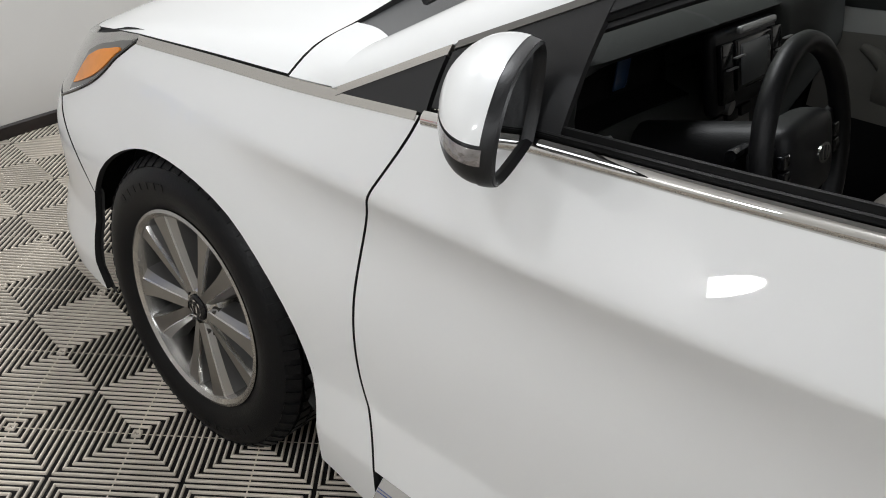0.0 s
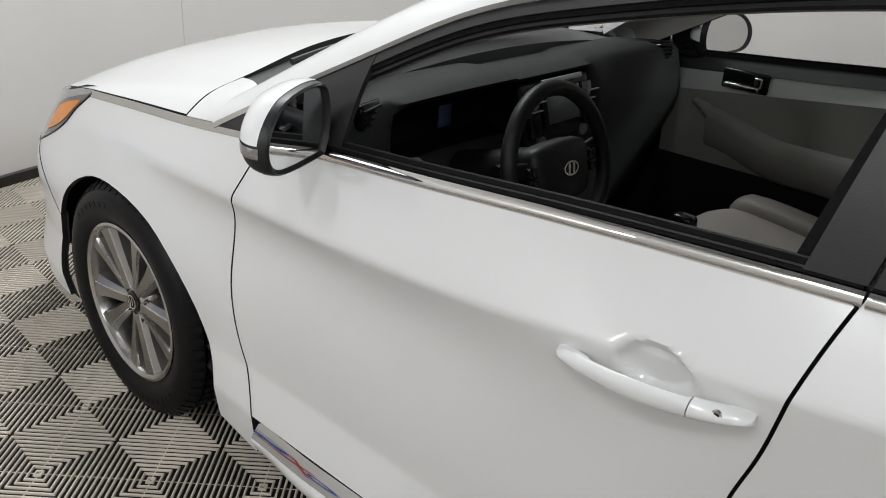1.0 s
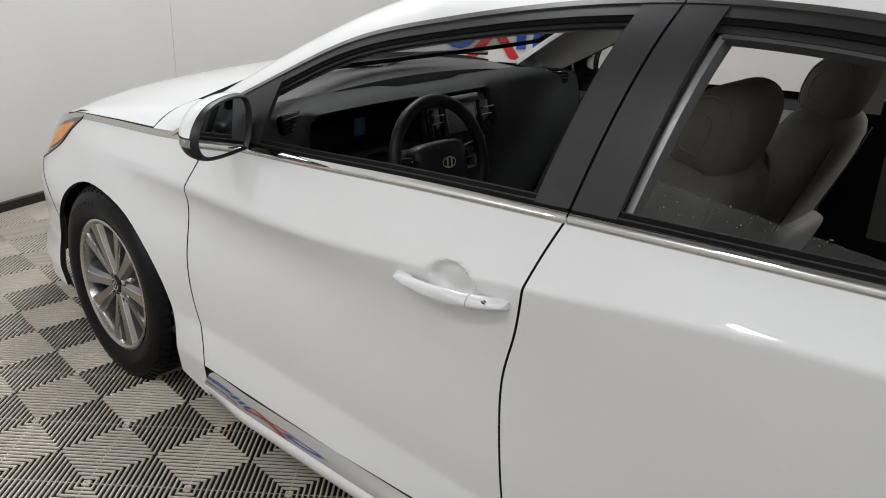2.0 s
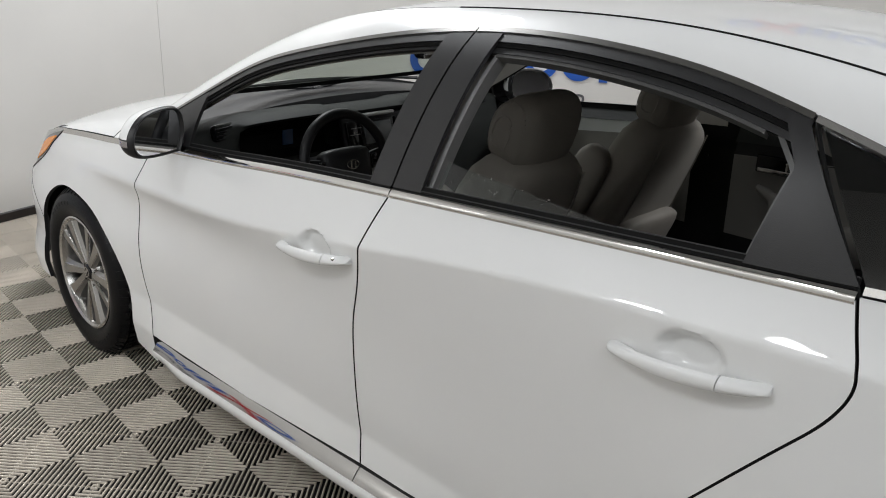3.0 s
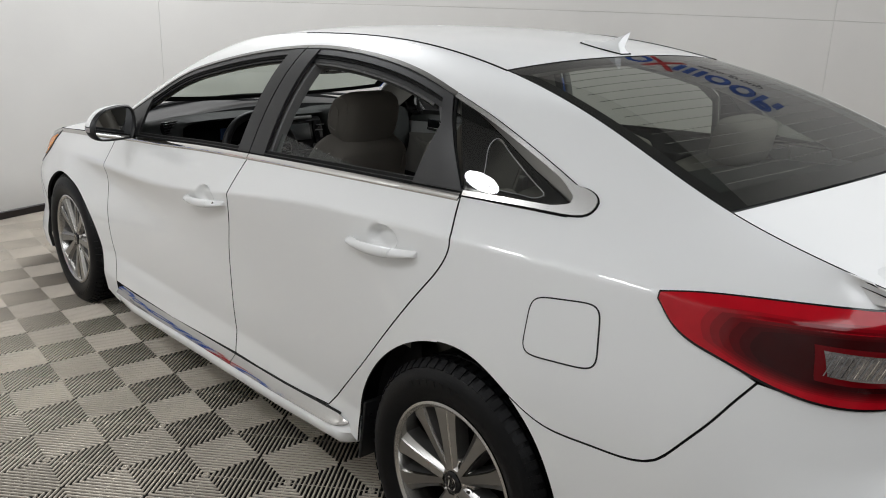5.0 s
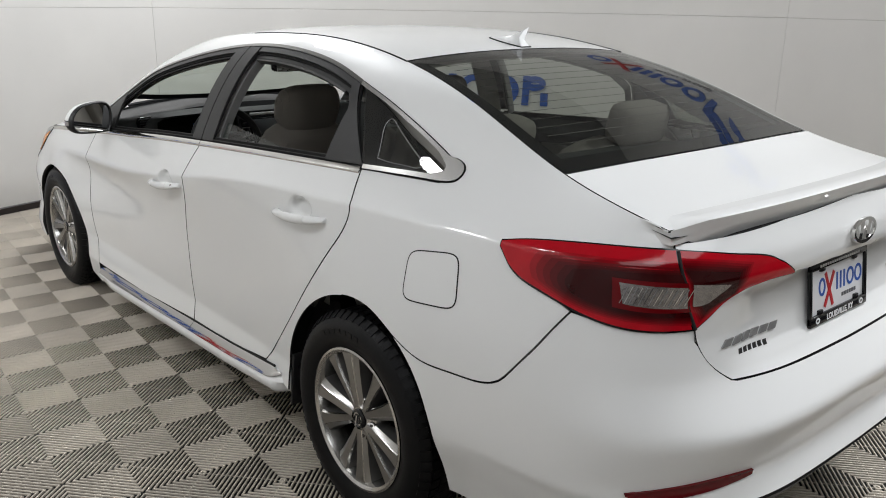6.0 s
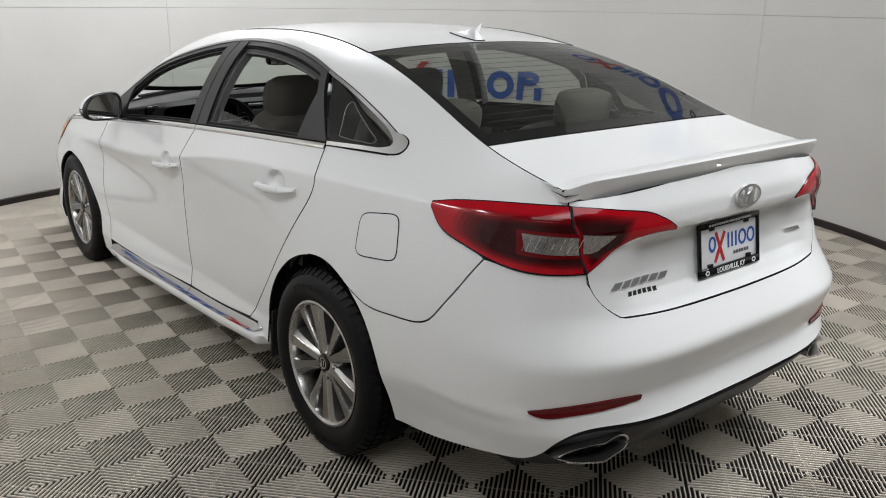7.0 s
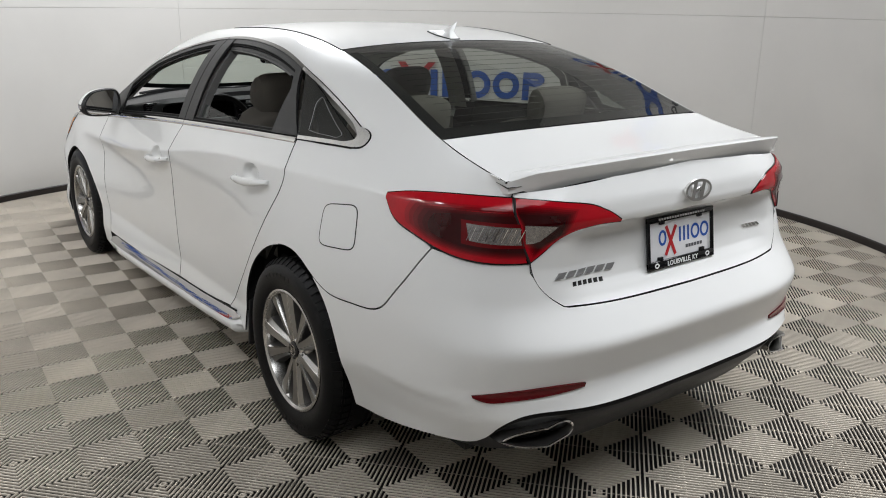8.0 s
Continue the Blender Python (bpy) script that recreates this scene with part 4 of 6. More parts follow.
        for k in range(40):
            for i in range(80):
                yc, zc = (grid[k][i][0] + grid[k + 1][i + 1][0]) / 2, (grid[k][i][1] + grid[k + 1][i + 1][1]) / 2
                if not clear(yc, zc):
                    inner.faces.new((V[k][i], V[k][i + 1], V[k + 1][i + 1], V[k + 1][i]))
        part("printed_band", inner, PRINT, q)
        bm = bmesh.new()
        tube(bm, [Vector((pane(*p).x * (-side), *p)) for p in hole], 0.0011, 4, closed=True)
        part("band_edge", bm, SILVER, q)
        # bright surround of the quarter window
        bm = bmesh.new()
        path = joined(along(lambda y: (y, belt_z(y) + 0.004), -1.288, -1.58), line([(-1.58, belt_z(-1.58) + 0.004), (-1.625, 1.070), (-1.652, 1.082), (-1.657, 1.100), (-1.635, 1.118), (-1.61, 1.124)]), along(lambda y: (y, dlo_top(y) - 0.002), -1.61, -1.134, 14))
        pts = [path(i / 90) for i in range(91)]
        inner_path = joined(along(lambda y: (y, belt_z(y) + 0.016), -1.288, -1.545), line([(-1.545, belt_z(-1.545) + 0.016), (-1.580, 1.085), (-1.594, 1.093), (-1.592, 1.102), (-1.578, 1.112), (-1.562, 1.122)]), along(lambda y: (y, dlo_top(y) - 0.011 * slope(y)), -1.555, -1.134, 14))
        ipts = [inner_path(i / 90) for i in range(91)]
        P = [[glass_side(*mix(a, b, k / 4)) for a, b in zip(pts, ipts)] for k in range(5)]
        put("quarter_trim", P, BRIGHT_SATIN, car, "bright moulding round the quarter window", 0.01, 0.006)
        bm = bmesh.new()
        tube(bm, [Vector((p.x * (-side), p.y, p.z)) for p in [glass_side(*q) for q in pts]], 0.0035, 6)
        part("trim_seal", bm, RUBBER, car)
        # shut line between rear door and quarter window
        bm = bmesh.new()
        tube(bm, [glass_side(mix(-1.284, -1.131, s), mix(belt_z(-1.284), dlo_top(-1.131) - 0.004, s)) + Vector((0.001, 0, 0)) for s in [i / 10 for i in range(11)]], 0.0045, 6)
        if side > 0:
            bmesh.ops.scale(bm, vec=(-1, 1, 1), verts=bm.verts)
        part("pillar_seal", bm, RUBBER, car)


build_windows()


# ---- nose: hood, bumper, lamps ----


def coons3(bottom, top_, left, right, nu, nv):
    return [[Vector(p) for p in r] for r in coons(bottom, top_, left, right, nu, nv)]


def mirrored(P):
    return [r + [far(p) for p in r[-2::-1]] for r in P]


def build_nose():
    side = line([(-(belt_x(y) - 0.007), y, belt_z(y) + 0.012) for y in [mix(1.640, 1.147, i / 8) for i in range(9)]])
    rear = line([(-(belt_x(1.147) - 0.007), 1.147, belt_z(1.147) + 0.012), (-0.762, 1.149, 0.921), (-0.68, 1.152, 0.944), (-0.45, 1.19, 0.985), (-0.2, 1.215, 1.005), (0, 1.22, 1.01)])
    front = line([(-(belt_x(1.640) - 0.007), 1.640, belt_z(1.640) + 0.012), (-0.755, 1.84, 0.798), (-0.691, 2.005, 0.762), (-0.52, 2.13, 0.75), (-0.3, 2.21, 0.743), (0, 2.24, 0.74)])
    mid = line([(0, 2.24, 0.74), (0, 2.12, 0.815), (0, 1.9, 0.885), (0, 1.55, 0.958), (0, 1.22, 1.01)])
    P = mirrored(coons3(front, rear, side, mid, 36, 40))
    panel("hood", P, sides=(-1,), gap=0.002, flange=0.02, label="white hood")
    for s in (-1, 1):
        # bright strip along the top of the fender
        P = [[Vector((s * (belt_x(y) - 0.005 + 0.009 * k / 3), y, belt_z(y) + 0.009 - 0.017 * k / 3)) for y in [mix(1.640, 0.852, i / 40) for i in range(41)]] for k in range(4)]
        part("fender_trim", sheet_bm(P, 0.008, 0.003), SATIN, car, "satin bright strip on the fender")
        # fender's top corner between hood and pillar
        b = line([(-(belt_x(y) - 0.006), y, belt_z(y) + 0.011) for y in [mix(1.143, 1.036, i / 6) for i in range(7)]])
        t = line([(-0.66, 1.148, 0.949), (-0.672, 1.09, 0.955), tuple(upper(1.036, 0.99))])
        l = line([tuple(b(0)), (-0.762, 1.145, 0.921), (-0.66, 1.148, 0.949)])
        r = line([tuple(b(1))] + [tuple(upper(1.036, q)) for q in (0.25, 0.5, 0.75, 0.99)])
        part("fender_corner_panel", sheet_bm(both_sides(coons3(b, t, l, r, 10, 12), s), 0.012), PAINT, car)
    # cowl under the glass
    bm = bmesh.new()
    P = [[Vector((x, mix(1.212, 0.90, k / 4) - 0.062 * (x / 0.68) ** 2 * (1 - k / 4), mix(0.996, 0.99, k / 4) - 0.058 * (x / 0.68) ** 2)) for x in [mix(-0.68, 0.68, i / 24) for i in range(25)]] for k in range(5)]
    part("cowl", sheet_bm(P, 0.03), BLACK_TRIM, car, "black cowl below the windshield")
    for x0, x1 in ((-0.58, 0.02), (-0.02, 0.55)):
        bm = bmesh.new()
        tube(bm, [(mix(x0, x1, i / 10), 1.085 + 0.045 * math.sin(math.pi * i / 10) - 0.02, 0.992 + 0.016 * math.sin(math.pi * i / 10)) for i in range(11)], 0.008, 6)
        part("wiper", bm, BLACK_TRIM, car)
    # front bumper
    low = line([FARCH_LOW(0), (1.95, 0.185), (2.3, 0.19), (2.72, 0.20)])
    top_ = joined(line([FARCH_LOW(1), (1.88, 0.526), (2.012, 0.604)]), line([(2.012, 0.604), (2.10, 0.612), (2.30, 0.655), (2.72, 0.68)]))
    P = on_shell(coons(low, top_, line([FARCH_LOW(i / 8) for i in range(9)]), straight((2.72, 0.20), (2.72, 0.68)), 60, 30))
    panel("front_bumper", mirrored(P), sides=(-1,), label="white front bumper")
    # grille and headlamps
    P = on_shell(coons(straight((2.30, 0.665), (2.72, 0.685)), straight((2.30, 0.745), (2.72, 0.735)), straight((2.30, 0.665), (2.30, 0.745)), straight((2.72, 0.685), (2.72, 0.735)), 20, 6))
    part("grille", sheet_bm(mirrored(P), 0.02, -0.01), GLOSS_BLACK, car, "dark grille")
    P = on_shell(coons(joined(lambda q: LAMP_EDGE(1 - q), line([(2.01, 0.608), (2.10, 0.616), (2.30, 0.660)])), line([(1.640, 0.836), (1.75, 0.822), (1.85, 0.806), (1.95, 0.788), (2.02, 0.772), (2.30, 0.748)]), straight((1.640, 0.826), (1.640, 0.836)), straight((2.30, 0.660), (2.30, 0.748)), 48, 14))
    for k, lamp in enumerate(panel("headlight", P, HEAD, gap=0.003, label="clear headlight with an amber corner")):
        s = -1 if k == 0 else 1
        A = on_shell(coons(line([(1.700, 0.790), (1.78, 0.739), (1.86, 0.698), (1.945, 0.662)]), line([(1.704, 0.795), (1.77, 0.782), (1.84, 0.766), (1.895, 0.742)]), straight((1.700, 0.790), (1.704, 0.795)), line([(1.945, 0.662), (1.925, 0.705), (1.895, 0.742)]), 16, 10))
        part("amber_reflector", sheet_bm(both_sides(A, s), 0.004, 0.004), AMBER, lamp, "amber corner lens")
        A = on_shell(coons(line([(1.662, 0.815), (1.78, 0.731), (1.86, 0.688), (1.965, 0.640)]), line([(1.664, 0.819), (1.77, 0.795), (1.85, 0.778), (1.915, 0.752)]), straight((1.662, 0.815), (1.664, 0.819)), line([(1.965, 0.640), (1.945, 0.70), (1.915, 0.752)]), 16, 10))
        part("amber_bezel", sheet_bm(both_sides(A, s), 0.004, 0.001), HEAD_DARK, lamp, "dark frame round the amber lens")
        edge = [shell(*LAMP_EDGE(i / 20)) for i in range(21)]
        bm = bmesh.new()
        tube(bm, [p if s < 0 else far(p) for p in edge], 0.004, 6)
        part("lamp_edge", bm, GLOSS_BLACK, lamp)


build_nose()


# ---- sills ----


def strip_z(y):
    return np.interp(y, [-0.98, -0.90, -0.574, -0.251, 0.272, 0.857, 1.02], [0.320, 0.316, 0.292, 0.278, 0.254, 0.229, 0.223])


def build_sills():
    for s in (-1, 1):
        ys = [mix(0.856, -0.985, i / 90) for i in range(91)]
        pull = lambda y: 0.022 * ease((y - 0.62) / 0.24) + 0.075 * ease((-0.925 - y) / 0.06)
        prof = [(0.887, -0.034), (0.894, -0.041), (0.8955, -0.050), (0.894, -0.066), (0.881, -0.080), (0.82, -0.088), (0.70, -0.088)]
        P = [[Vector((s * (x + 0.004 * math.cos(y) - pull(y)), y, strip_z(y) + z)) for y in ys] for x, z in prof]
        part("sill", sheet_bm(P, 0.0), PAINT, car, "white sill skirt", 60)
        # painted ends around the strip
        P = [[Vector((s * (mix(0.860, 0.893, k / 4) - 0.45 * pull(y)), y, strip_z(y) + mix(0.004, -0.036, k / 4) - 0.004)) for y in ys] for k in range(5)]
        part("sill_ledge", sheet_bm(P, 0.0), PAINT, car)
        # solid black bar drawn for the shade in the gap under the doors
        bm = bmesh.new()
        tube(bm, [(s * (0.8655 - 0.45 * pull(y)), y, strip_z(y) + 0.0025) for y in [mix(0.852, -0.90, i / 60) for i in range(61)]], 0.0045, 6)
        part("sill_gap_shade", bm, DARK, car)
        for y0, y1 in ((0.850, -0.247), (-0.251, -0.945)):
            n = 40
            P = []
            for k in range(9):
                row = []
                for i in range(n + 1):
                    y = mix(y0, y1, i / n)
                    f = 1.0 if y > -0.86 else max(0.12, 1 - ((-0.86 - y) / 0.086) ** 2 * 0.9)
                    a, b = mix(0.40, 0.07, f), mix(0.46, 0.90, f)
                    q, puff = mix(a, b, k / 8), 0.002 * f * math.sin(math.pi * k / 8)
                    row.append(Vector((s * (mix(0.863, 0.896, q) + 0.77 * puff - 0.45 * pull(y)), y, strip_z(y) + mix(0.004, -0.036, q) + 0.64 * puff)))
                P.append(row)
            part("sill_strip", sheet_bm(P, 0.004, 0.003), BRIGHT_STRIP, car, "bright mirror-like sill strip")


build_sills()


# ---- wheels ----
TYRE_R, RIM_R = 0.330, 0.221


def build_wheel():
    root = new("wheel")
    bm = bmesh.new()
    w = 0.108
    prof = [(RIM_R - 0.006, w - 0.020), (RIM_R + 0.004, w - 0.012), (RIM_R + 0.018, w - 0.003), (RIM_R + 0.040, w + 0.004), (RIM_R + 0.062, w + 0.004), (RIM_R + 0.080, w - 0.003), (TYRE_R - 0.014, w - 0.012), (TYRE_R - 0.005, w - 0.024)]
    for x in (0.070, 0.066, 0.034, 0.030, 0.002):
        deep = 0.007 if x in (0.066, 0.034) else 0.0
        prof.append((TYRE_R - deep, x))
    prof += [(r, -x) for r, x in prof[::-1][1:]]
    revolve(bm, prof, 72)
    tyre = part("tyre", bm, TYRE, root, "black road tyre")
    # shoulder blocks
    bm = bmesh.new()
    for i in range(62):
        a = i * math.tau / 62
        m = Matrix.Rotation(a, 4, "X")
        box(bm, m @ Vector((0.084, 0, TYRE_R - 0.011)), (0.030, 0.020, 0.014), m @ Matrix.Rotation(radians(38), 4, "Y"))
        box(bm, m @ Vector((0.050, 0.008, TYRE_R - 0.0015)), (0.026, 0.023, 0.005), m)
        box(bm, m @ Vector((0.016, 0, TYRE_R - 0.0015)), (0.024, 0.023, 0.005), m)
    part("tread_block", bm, TYRE, tyre, "", 30)
    # raised bars where the sidewall is lettered
    bm = bmesh.new()
    for base in (75, 255):
        for k in range(7):
            m = Matrix.Rotation(radians(base - 90 + k * 6.2), 4, "X")
            box(bm, m @ Vector((w + 0.0035, 0, RIM_R + 0.056)), (0.003, 0.016, 0.015), m)
    ob = part("sidewall_relief", bm, TYRE, tyre)
    ob["kind"] = "stuff"
    # rim barrel and lip
    bm = bmesh.new()
    revolve(bm, [(RIM_R - 0.004, w - 0.020), (RIM_R + 0.003, w - 0.014), (RIM_R + 0.003, w - 0.008), (RIM_R - 0.004, w - 0.006), (RIM_R - 0.013, w - 0.012), (RIM_R - 0.018, w - 0.030), (RIM_R - 0.024, 0.02), (RIM_R - 0.022, -0.09)], 72)
    rim = part("rim", bm, ALLOY, root, "grey machined alloy rim")
    bm = bmesh.new()
    revolve(bm, [(0.02, 0.01), (0.145, 0.01), (0.150, 0.004), (0.150, -0.012), (0.02, -0.012)], 48)
    part("brake_disc", bm, BRAKE, root)
    # black disc put in for the shade behind the spokes
    bm = bmesh.new()
    revolve(bm, [(0.0, -0.03), (0.205, -0.03)], 36)
    part("inner_shade", bm, DARK, root)
    # ten blades that flare into the rim, bevelled on alternate flanks
    for k in range(10):
        hand = 1 if k % 2 else -1
        bm = bmesh.new()
        rows = []
        for i in range(15):
            s = i / 14
            r = mix(0.036, RIM_R - 0.006, s)
            ang = radians(k * 36 + 90 - hand * 2.0)
            wide = 0.0140 + 0.0115 * s + 0.012 * s ** 5
            face = mix(0.085, 0.094, s)
            d, t = Vector((0, math.cos(ang), math.sin(ang))), Vector((0, -math.sin(ang), math.cos(ang))) * hand
            prof = ((-1.35, face - 0.055), (-1.05, face - 0.008), (-0.92, face), (0.30, face - 0.003), (0.40, face - 0.006), (1.0, face - 0.016), (1.30, face - 0.055))
            rows.append([bm.verts.new(d * r + t * wide * q + Vector((x, 0, 0))) for q, x in prof])
        for a, b in zip(rows, rows[1:]):
            for q in range(6):
                f = bm.faces.new((a[q], b[q], b[q + 1], a[q + 1]))
                f.material_index = (1, 0, 2, 0, 2, 1)[q]
        bmesh.ops.recalc_face_normals(bm, faces=bm.faces)
        if sum(f.normal.x for f in bm.faces if f.material_index == 2) < 0:
            bmesh.ops.reverse_faces(bm, faces=bm.faces)
        part("spoke", bm, [ALLOY, ALLOY_DARK, ALLOY_MID], rim, "", 22)
    bm = bmesh.new()
    revolve(bm, [(0.0, 0.080), (0.038, 0.080), (0.046, 0.072), (0.064, 0.070), (0.072, 0.056), (0.072, 0.02)], 40)
    part("hub", bm, ALLOY, rim)
    bm = bmesh.new()
    revolve(bm, [(0.0, 0.088), (0.024, 0.087), (0.030, 0.083), (0.032, 0.072), (0.032, 0.06)], 32)
    cap = part("centre_cap", bm, GLOSS_BLACK, rim, "black cap with a plain chrome mark")
    bm = bmesh.new()
    revolve(bm, [(0.017, 0.0885), (0.0205, 0.0885), (0.0205, 0.0865), (0.017, 0.0865)], 24, close=True)
    box(bm, (0.0885, -0.006, 0), (0.002, 0.004, 0.022), Matrix.Rotation(radians(-18), 4, "X"))
    box(bm, (0.0885, 0.006, 0), (0.002, 0.004, 0.022), Matrix.Rotation(radians(-18), 4, "X"))
    part("cap_mark", bm, CHROME, cap)
    for k in range(5):
        a = radians(k * 72 + 54 + 72)
        bm = bmesh.new()
        revolve(bm, [(0.0, 0.080), (0.008, 0.080), (0.0105, 0.076), (0.0105, 0.045)], 6)
        revolve(bm, [(0.0105, 0.071), (0.0155, 0.074), (0.0175, 0.072), (0.0175, 0.05)], 20)
        bmesh.ops.translate(bm, vec=(0, 0.056 * math.cos(a), 0.056 * math.sin(a)), verts=bm.verts)
        part("wheel_nut", bm, BRAKE, rim)
    return root


def build_wheels():
    first = build_wheel()
    spots = [(-1, 1.418, 24), (-1, -1.395, 8), (1, 1.418, 50), (1, -1.395, 15)]
    for i, (s, y, turn) in enumerate(spots):
        m = Matrix.Translation((s * 0.775, y, TYRE_R - (0.016 if y > 0 else 0.006))) @ Matrix.Rotation(math.pi if s < 0 else 0, 4, "Z") @ Matrix.Rotation(radians(turn), 4, "X")
        ob = first if i == 0 else copy_thing(first, m)
        ob.matrix_basis = m
        ob.parent = car
    # dark wheel housings and floor pan
    for s in (-1, 1):
        for yc, r in ((1.4025, 0.385), (-1.4025, 0.412)):
            bm = bmesh.new()
            rings = []
            for i in range(31):
                a = radians(mix(-12, 192, i / 30))
                rings.append([bm.verts.new((s * x, yc + rr * math.cos(a), 0.325 + rr * math.sin(a))) for x, rr in ((0.800, r - 0.002), (0.795, r + 0.004), (0.55, r + 0.004), (0.55, 0.02))])
            for a, b in zip(rings, rings[1:]):
                for k in range(3):
                    bm.faces.new((a[k], a[k + 1], b[k + 1], b[k]))
            part("wheel_housing", bm, DARK, car, "black wheel arch liner")
        bm = bmesh.new()
        box(bm, (s * 0.785, -0.990, 0.295), (0.135, 0.012, 0.20), Matrix.Rotation(radians(8), 4, "X"), 0.004)
        flap = part("mudflap", bm, BLACK_TRIM, car, "black mud guard ahead of the rear wheel")
        bm = bmesh.new()
        revolve(bm, [(0.0, 0.0), (0.006, 0.0), (0.007, -0.003)], 12)
        bmesh.ops.rotate(bm, matrix=Matrix.Rotation(radians(90), 3, "Z"), verts=bm.verts)
        bmesh.ops.translate(bm, vec=(s * 0.83, -1.004, 0.345), verts=bm.verts)
        part("screw", bm, DARK, flap)
    bm = bmesh.new()
    box(bm, (0, 0.0, 0.185), (1.50, 1.96, 0.05))
    box(bm, (0, 1.95, 0.215), (1.10, 0.45, 0.05))
    box(bm, (0, -1.99, 0.285), (1.42, 0.42, 0.06))
    box(bm, (0, 1.4, 0.24), (1.0, 0.9, 0.05))
    box(bm, (0, -1.4, 0.28), (1.0, 0.9, 0.05))
    part("underbody", bm, DARK, car)


build_wheels()


# ---- tail: lamps, badges, plate, exhausts ----


def shell_patch(pts_bottom, pts_top, nu=24, nv=8):
    b, t = line(pts_bottom), line(pts_top)
    return on_shell(coons(b, t, straight(b(0), t(0)), straight(b(1), t(1)), nu, nv))


def build_tail():
    for s in (-1, 1):
        lamp = new("tail_lamp")
        lamp.parent = car
        lamp["label"] = "red tail lamp with a clear reversing lens"

        def put(name, P, mat, lift, flange=0.01, label="", own=lamp):
            return part(name, sheet_bm(both_sides(P, s), flange, lift), mat, own, label)
        # fender half and lid half
        base = shell_patch([(-1.896, 0.970), (-1.945, 0.935), (-2.078, 0.899), (-2.200, 0.873), (-2.304, 0.853), (-2.397, 0.846), (-2.440, 0.846)], [(-1.896, 0.980), (-1.971, 0.992), (-2.08, 1.004), (-2.153, 1.010), (-2.25, 1.015), (-2.30, 1.016), (-2.352, 1.016)], 40, 12)
        put("lens", base, RED, 0.006, 0.02, "red outer lens")
        put("lens_seal", inset_rows(base, -0.0055), GLOSS_BLACK, 0.003, 0.012)
        put("lens_seal", inset_rows(shell_patch([(-2.446, 0.846), (-2.475, 0.880), (-2.50, 0.912), (-2.545, 0.936), (-2.637, 0.940)], [(-2.358, 1.016), (-2.42, 1.012), (-2.485, 1.004), (-2.56, 0.990), (-2.637, 0.944)], 30, 12), -0.004), GLOSS_BLACK, 0.003, 0.012)
        put("lens", shell_patch([(-2.446, 0.846), (-2.475, 0.880), (-2.50, 0.912), (-2.545, 0.936), (-2.637, 0.940)], [(-2.358, 1.016), (-2.42, 1.012), (-2.485, 1.004), (-2.56, 0.990), (-2.637, 0.944)], 30, 12), RED, 0.006, 0.02, "red lens on the lid")
        # inner bowl's depth shade painted as stacked rings, bright red to nearly black
        outer_b, outer_t = [(-2.03, 0.922), (-2.13, 0.894), (-2.25, 0.872), (-2.36, 0.860), (-2.437, 0.855)], [(-2.03, 0.982), (-2.13, 0.990), (-2.24, 0.994), (-2.31, 0.996), (-2.363, 0.996)]
        core_b, core_t = [(-2.185, 0.908), (-2.24, 0.896), (-2.30, 0.886), (-2.37, 0.880), (-2.427, 0.878)], [(-2.165, 0.958), (-2.22, 0.966), (-2.28, 0.969), (-2.33, 0.970), (-2.379, 0.970)]
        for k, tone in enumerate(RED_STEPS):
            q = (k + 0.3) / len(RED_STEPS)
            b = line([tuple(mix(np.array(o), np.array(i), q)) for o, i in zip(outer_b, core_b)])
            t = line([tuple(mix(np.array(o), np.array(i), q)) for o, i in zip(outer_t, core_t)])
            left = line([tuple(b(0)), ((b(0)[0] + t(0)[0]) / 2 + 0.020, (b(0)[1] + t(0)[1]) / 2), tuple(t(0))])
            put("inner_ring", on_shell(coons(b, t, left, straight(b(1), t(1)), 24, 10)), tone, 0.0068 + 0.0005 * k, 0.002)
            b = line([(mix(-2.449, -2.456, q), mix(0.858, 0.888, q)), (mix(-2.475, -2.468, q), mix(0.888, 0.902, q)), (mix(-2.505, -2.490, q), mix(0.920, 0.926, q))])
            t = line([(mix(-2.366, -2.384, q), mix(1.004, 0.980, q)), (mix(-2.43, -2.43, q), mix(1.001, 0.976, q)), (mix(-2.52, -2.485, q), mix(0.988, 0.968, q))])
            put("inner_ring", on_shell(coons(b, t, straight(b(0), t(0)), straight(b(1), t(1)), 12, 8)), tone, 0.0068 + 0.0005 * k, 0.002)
        put("red_ring", shell_patch([(-2.272, 0.895), (-2.35, 0.888), (-2.426, 0.888)], [(-2.244, 0.958), (-2.32, 0.957), (-2.392, 0.956)], 16, 6), RED_STEPS[2], 0.0102, 0.003, "red ring round the reversing lens")
        put("reverse_lens", shell_patch([(-2.290, 0.905), (-2.35, 0.899), (-2.416, 0.898)], [(-2.262, 0.950), (-2.33, 0.948), (-2.394, 0.947)], 16, 6), CLEAR, 0.011, 0.004, "clear ribbed reversing lens")
        put("reverse_lens", shell_patch([(-2.424, 0.902), (-2.44, 0.903), (-2.452, 0.910)], [(-2.402, 0.953), (-2.44, 0.951), (-2.476, 0.948)], 10, 6), CLEAR, 0.011, 0.004, "clear ribbed reversing lens")
        bm = bmesh.new()
        joint = [shell(mix(-2.353, -2.444, i / 8), mix(1.018, 0.845, i / 8)) + Vector((0, -0.007, 0)) for i in range(9)]
        tube(bm, [p if s < 0 else far(p) for p in joint], 0.004, 6)
        part("lamp_joint", bm, DARK, lamp)
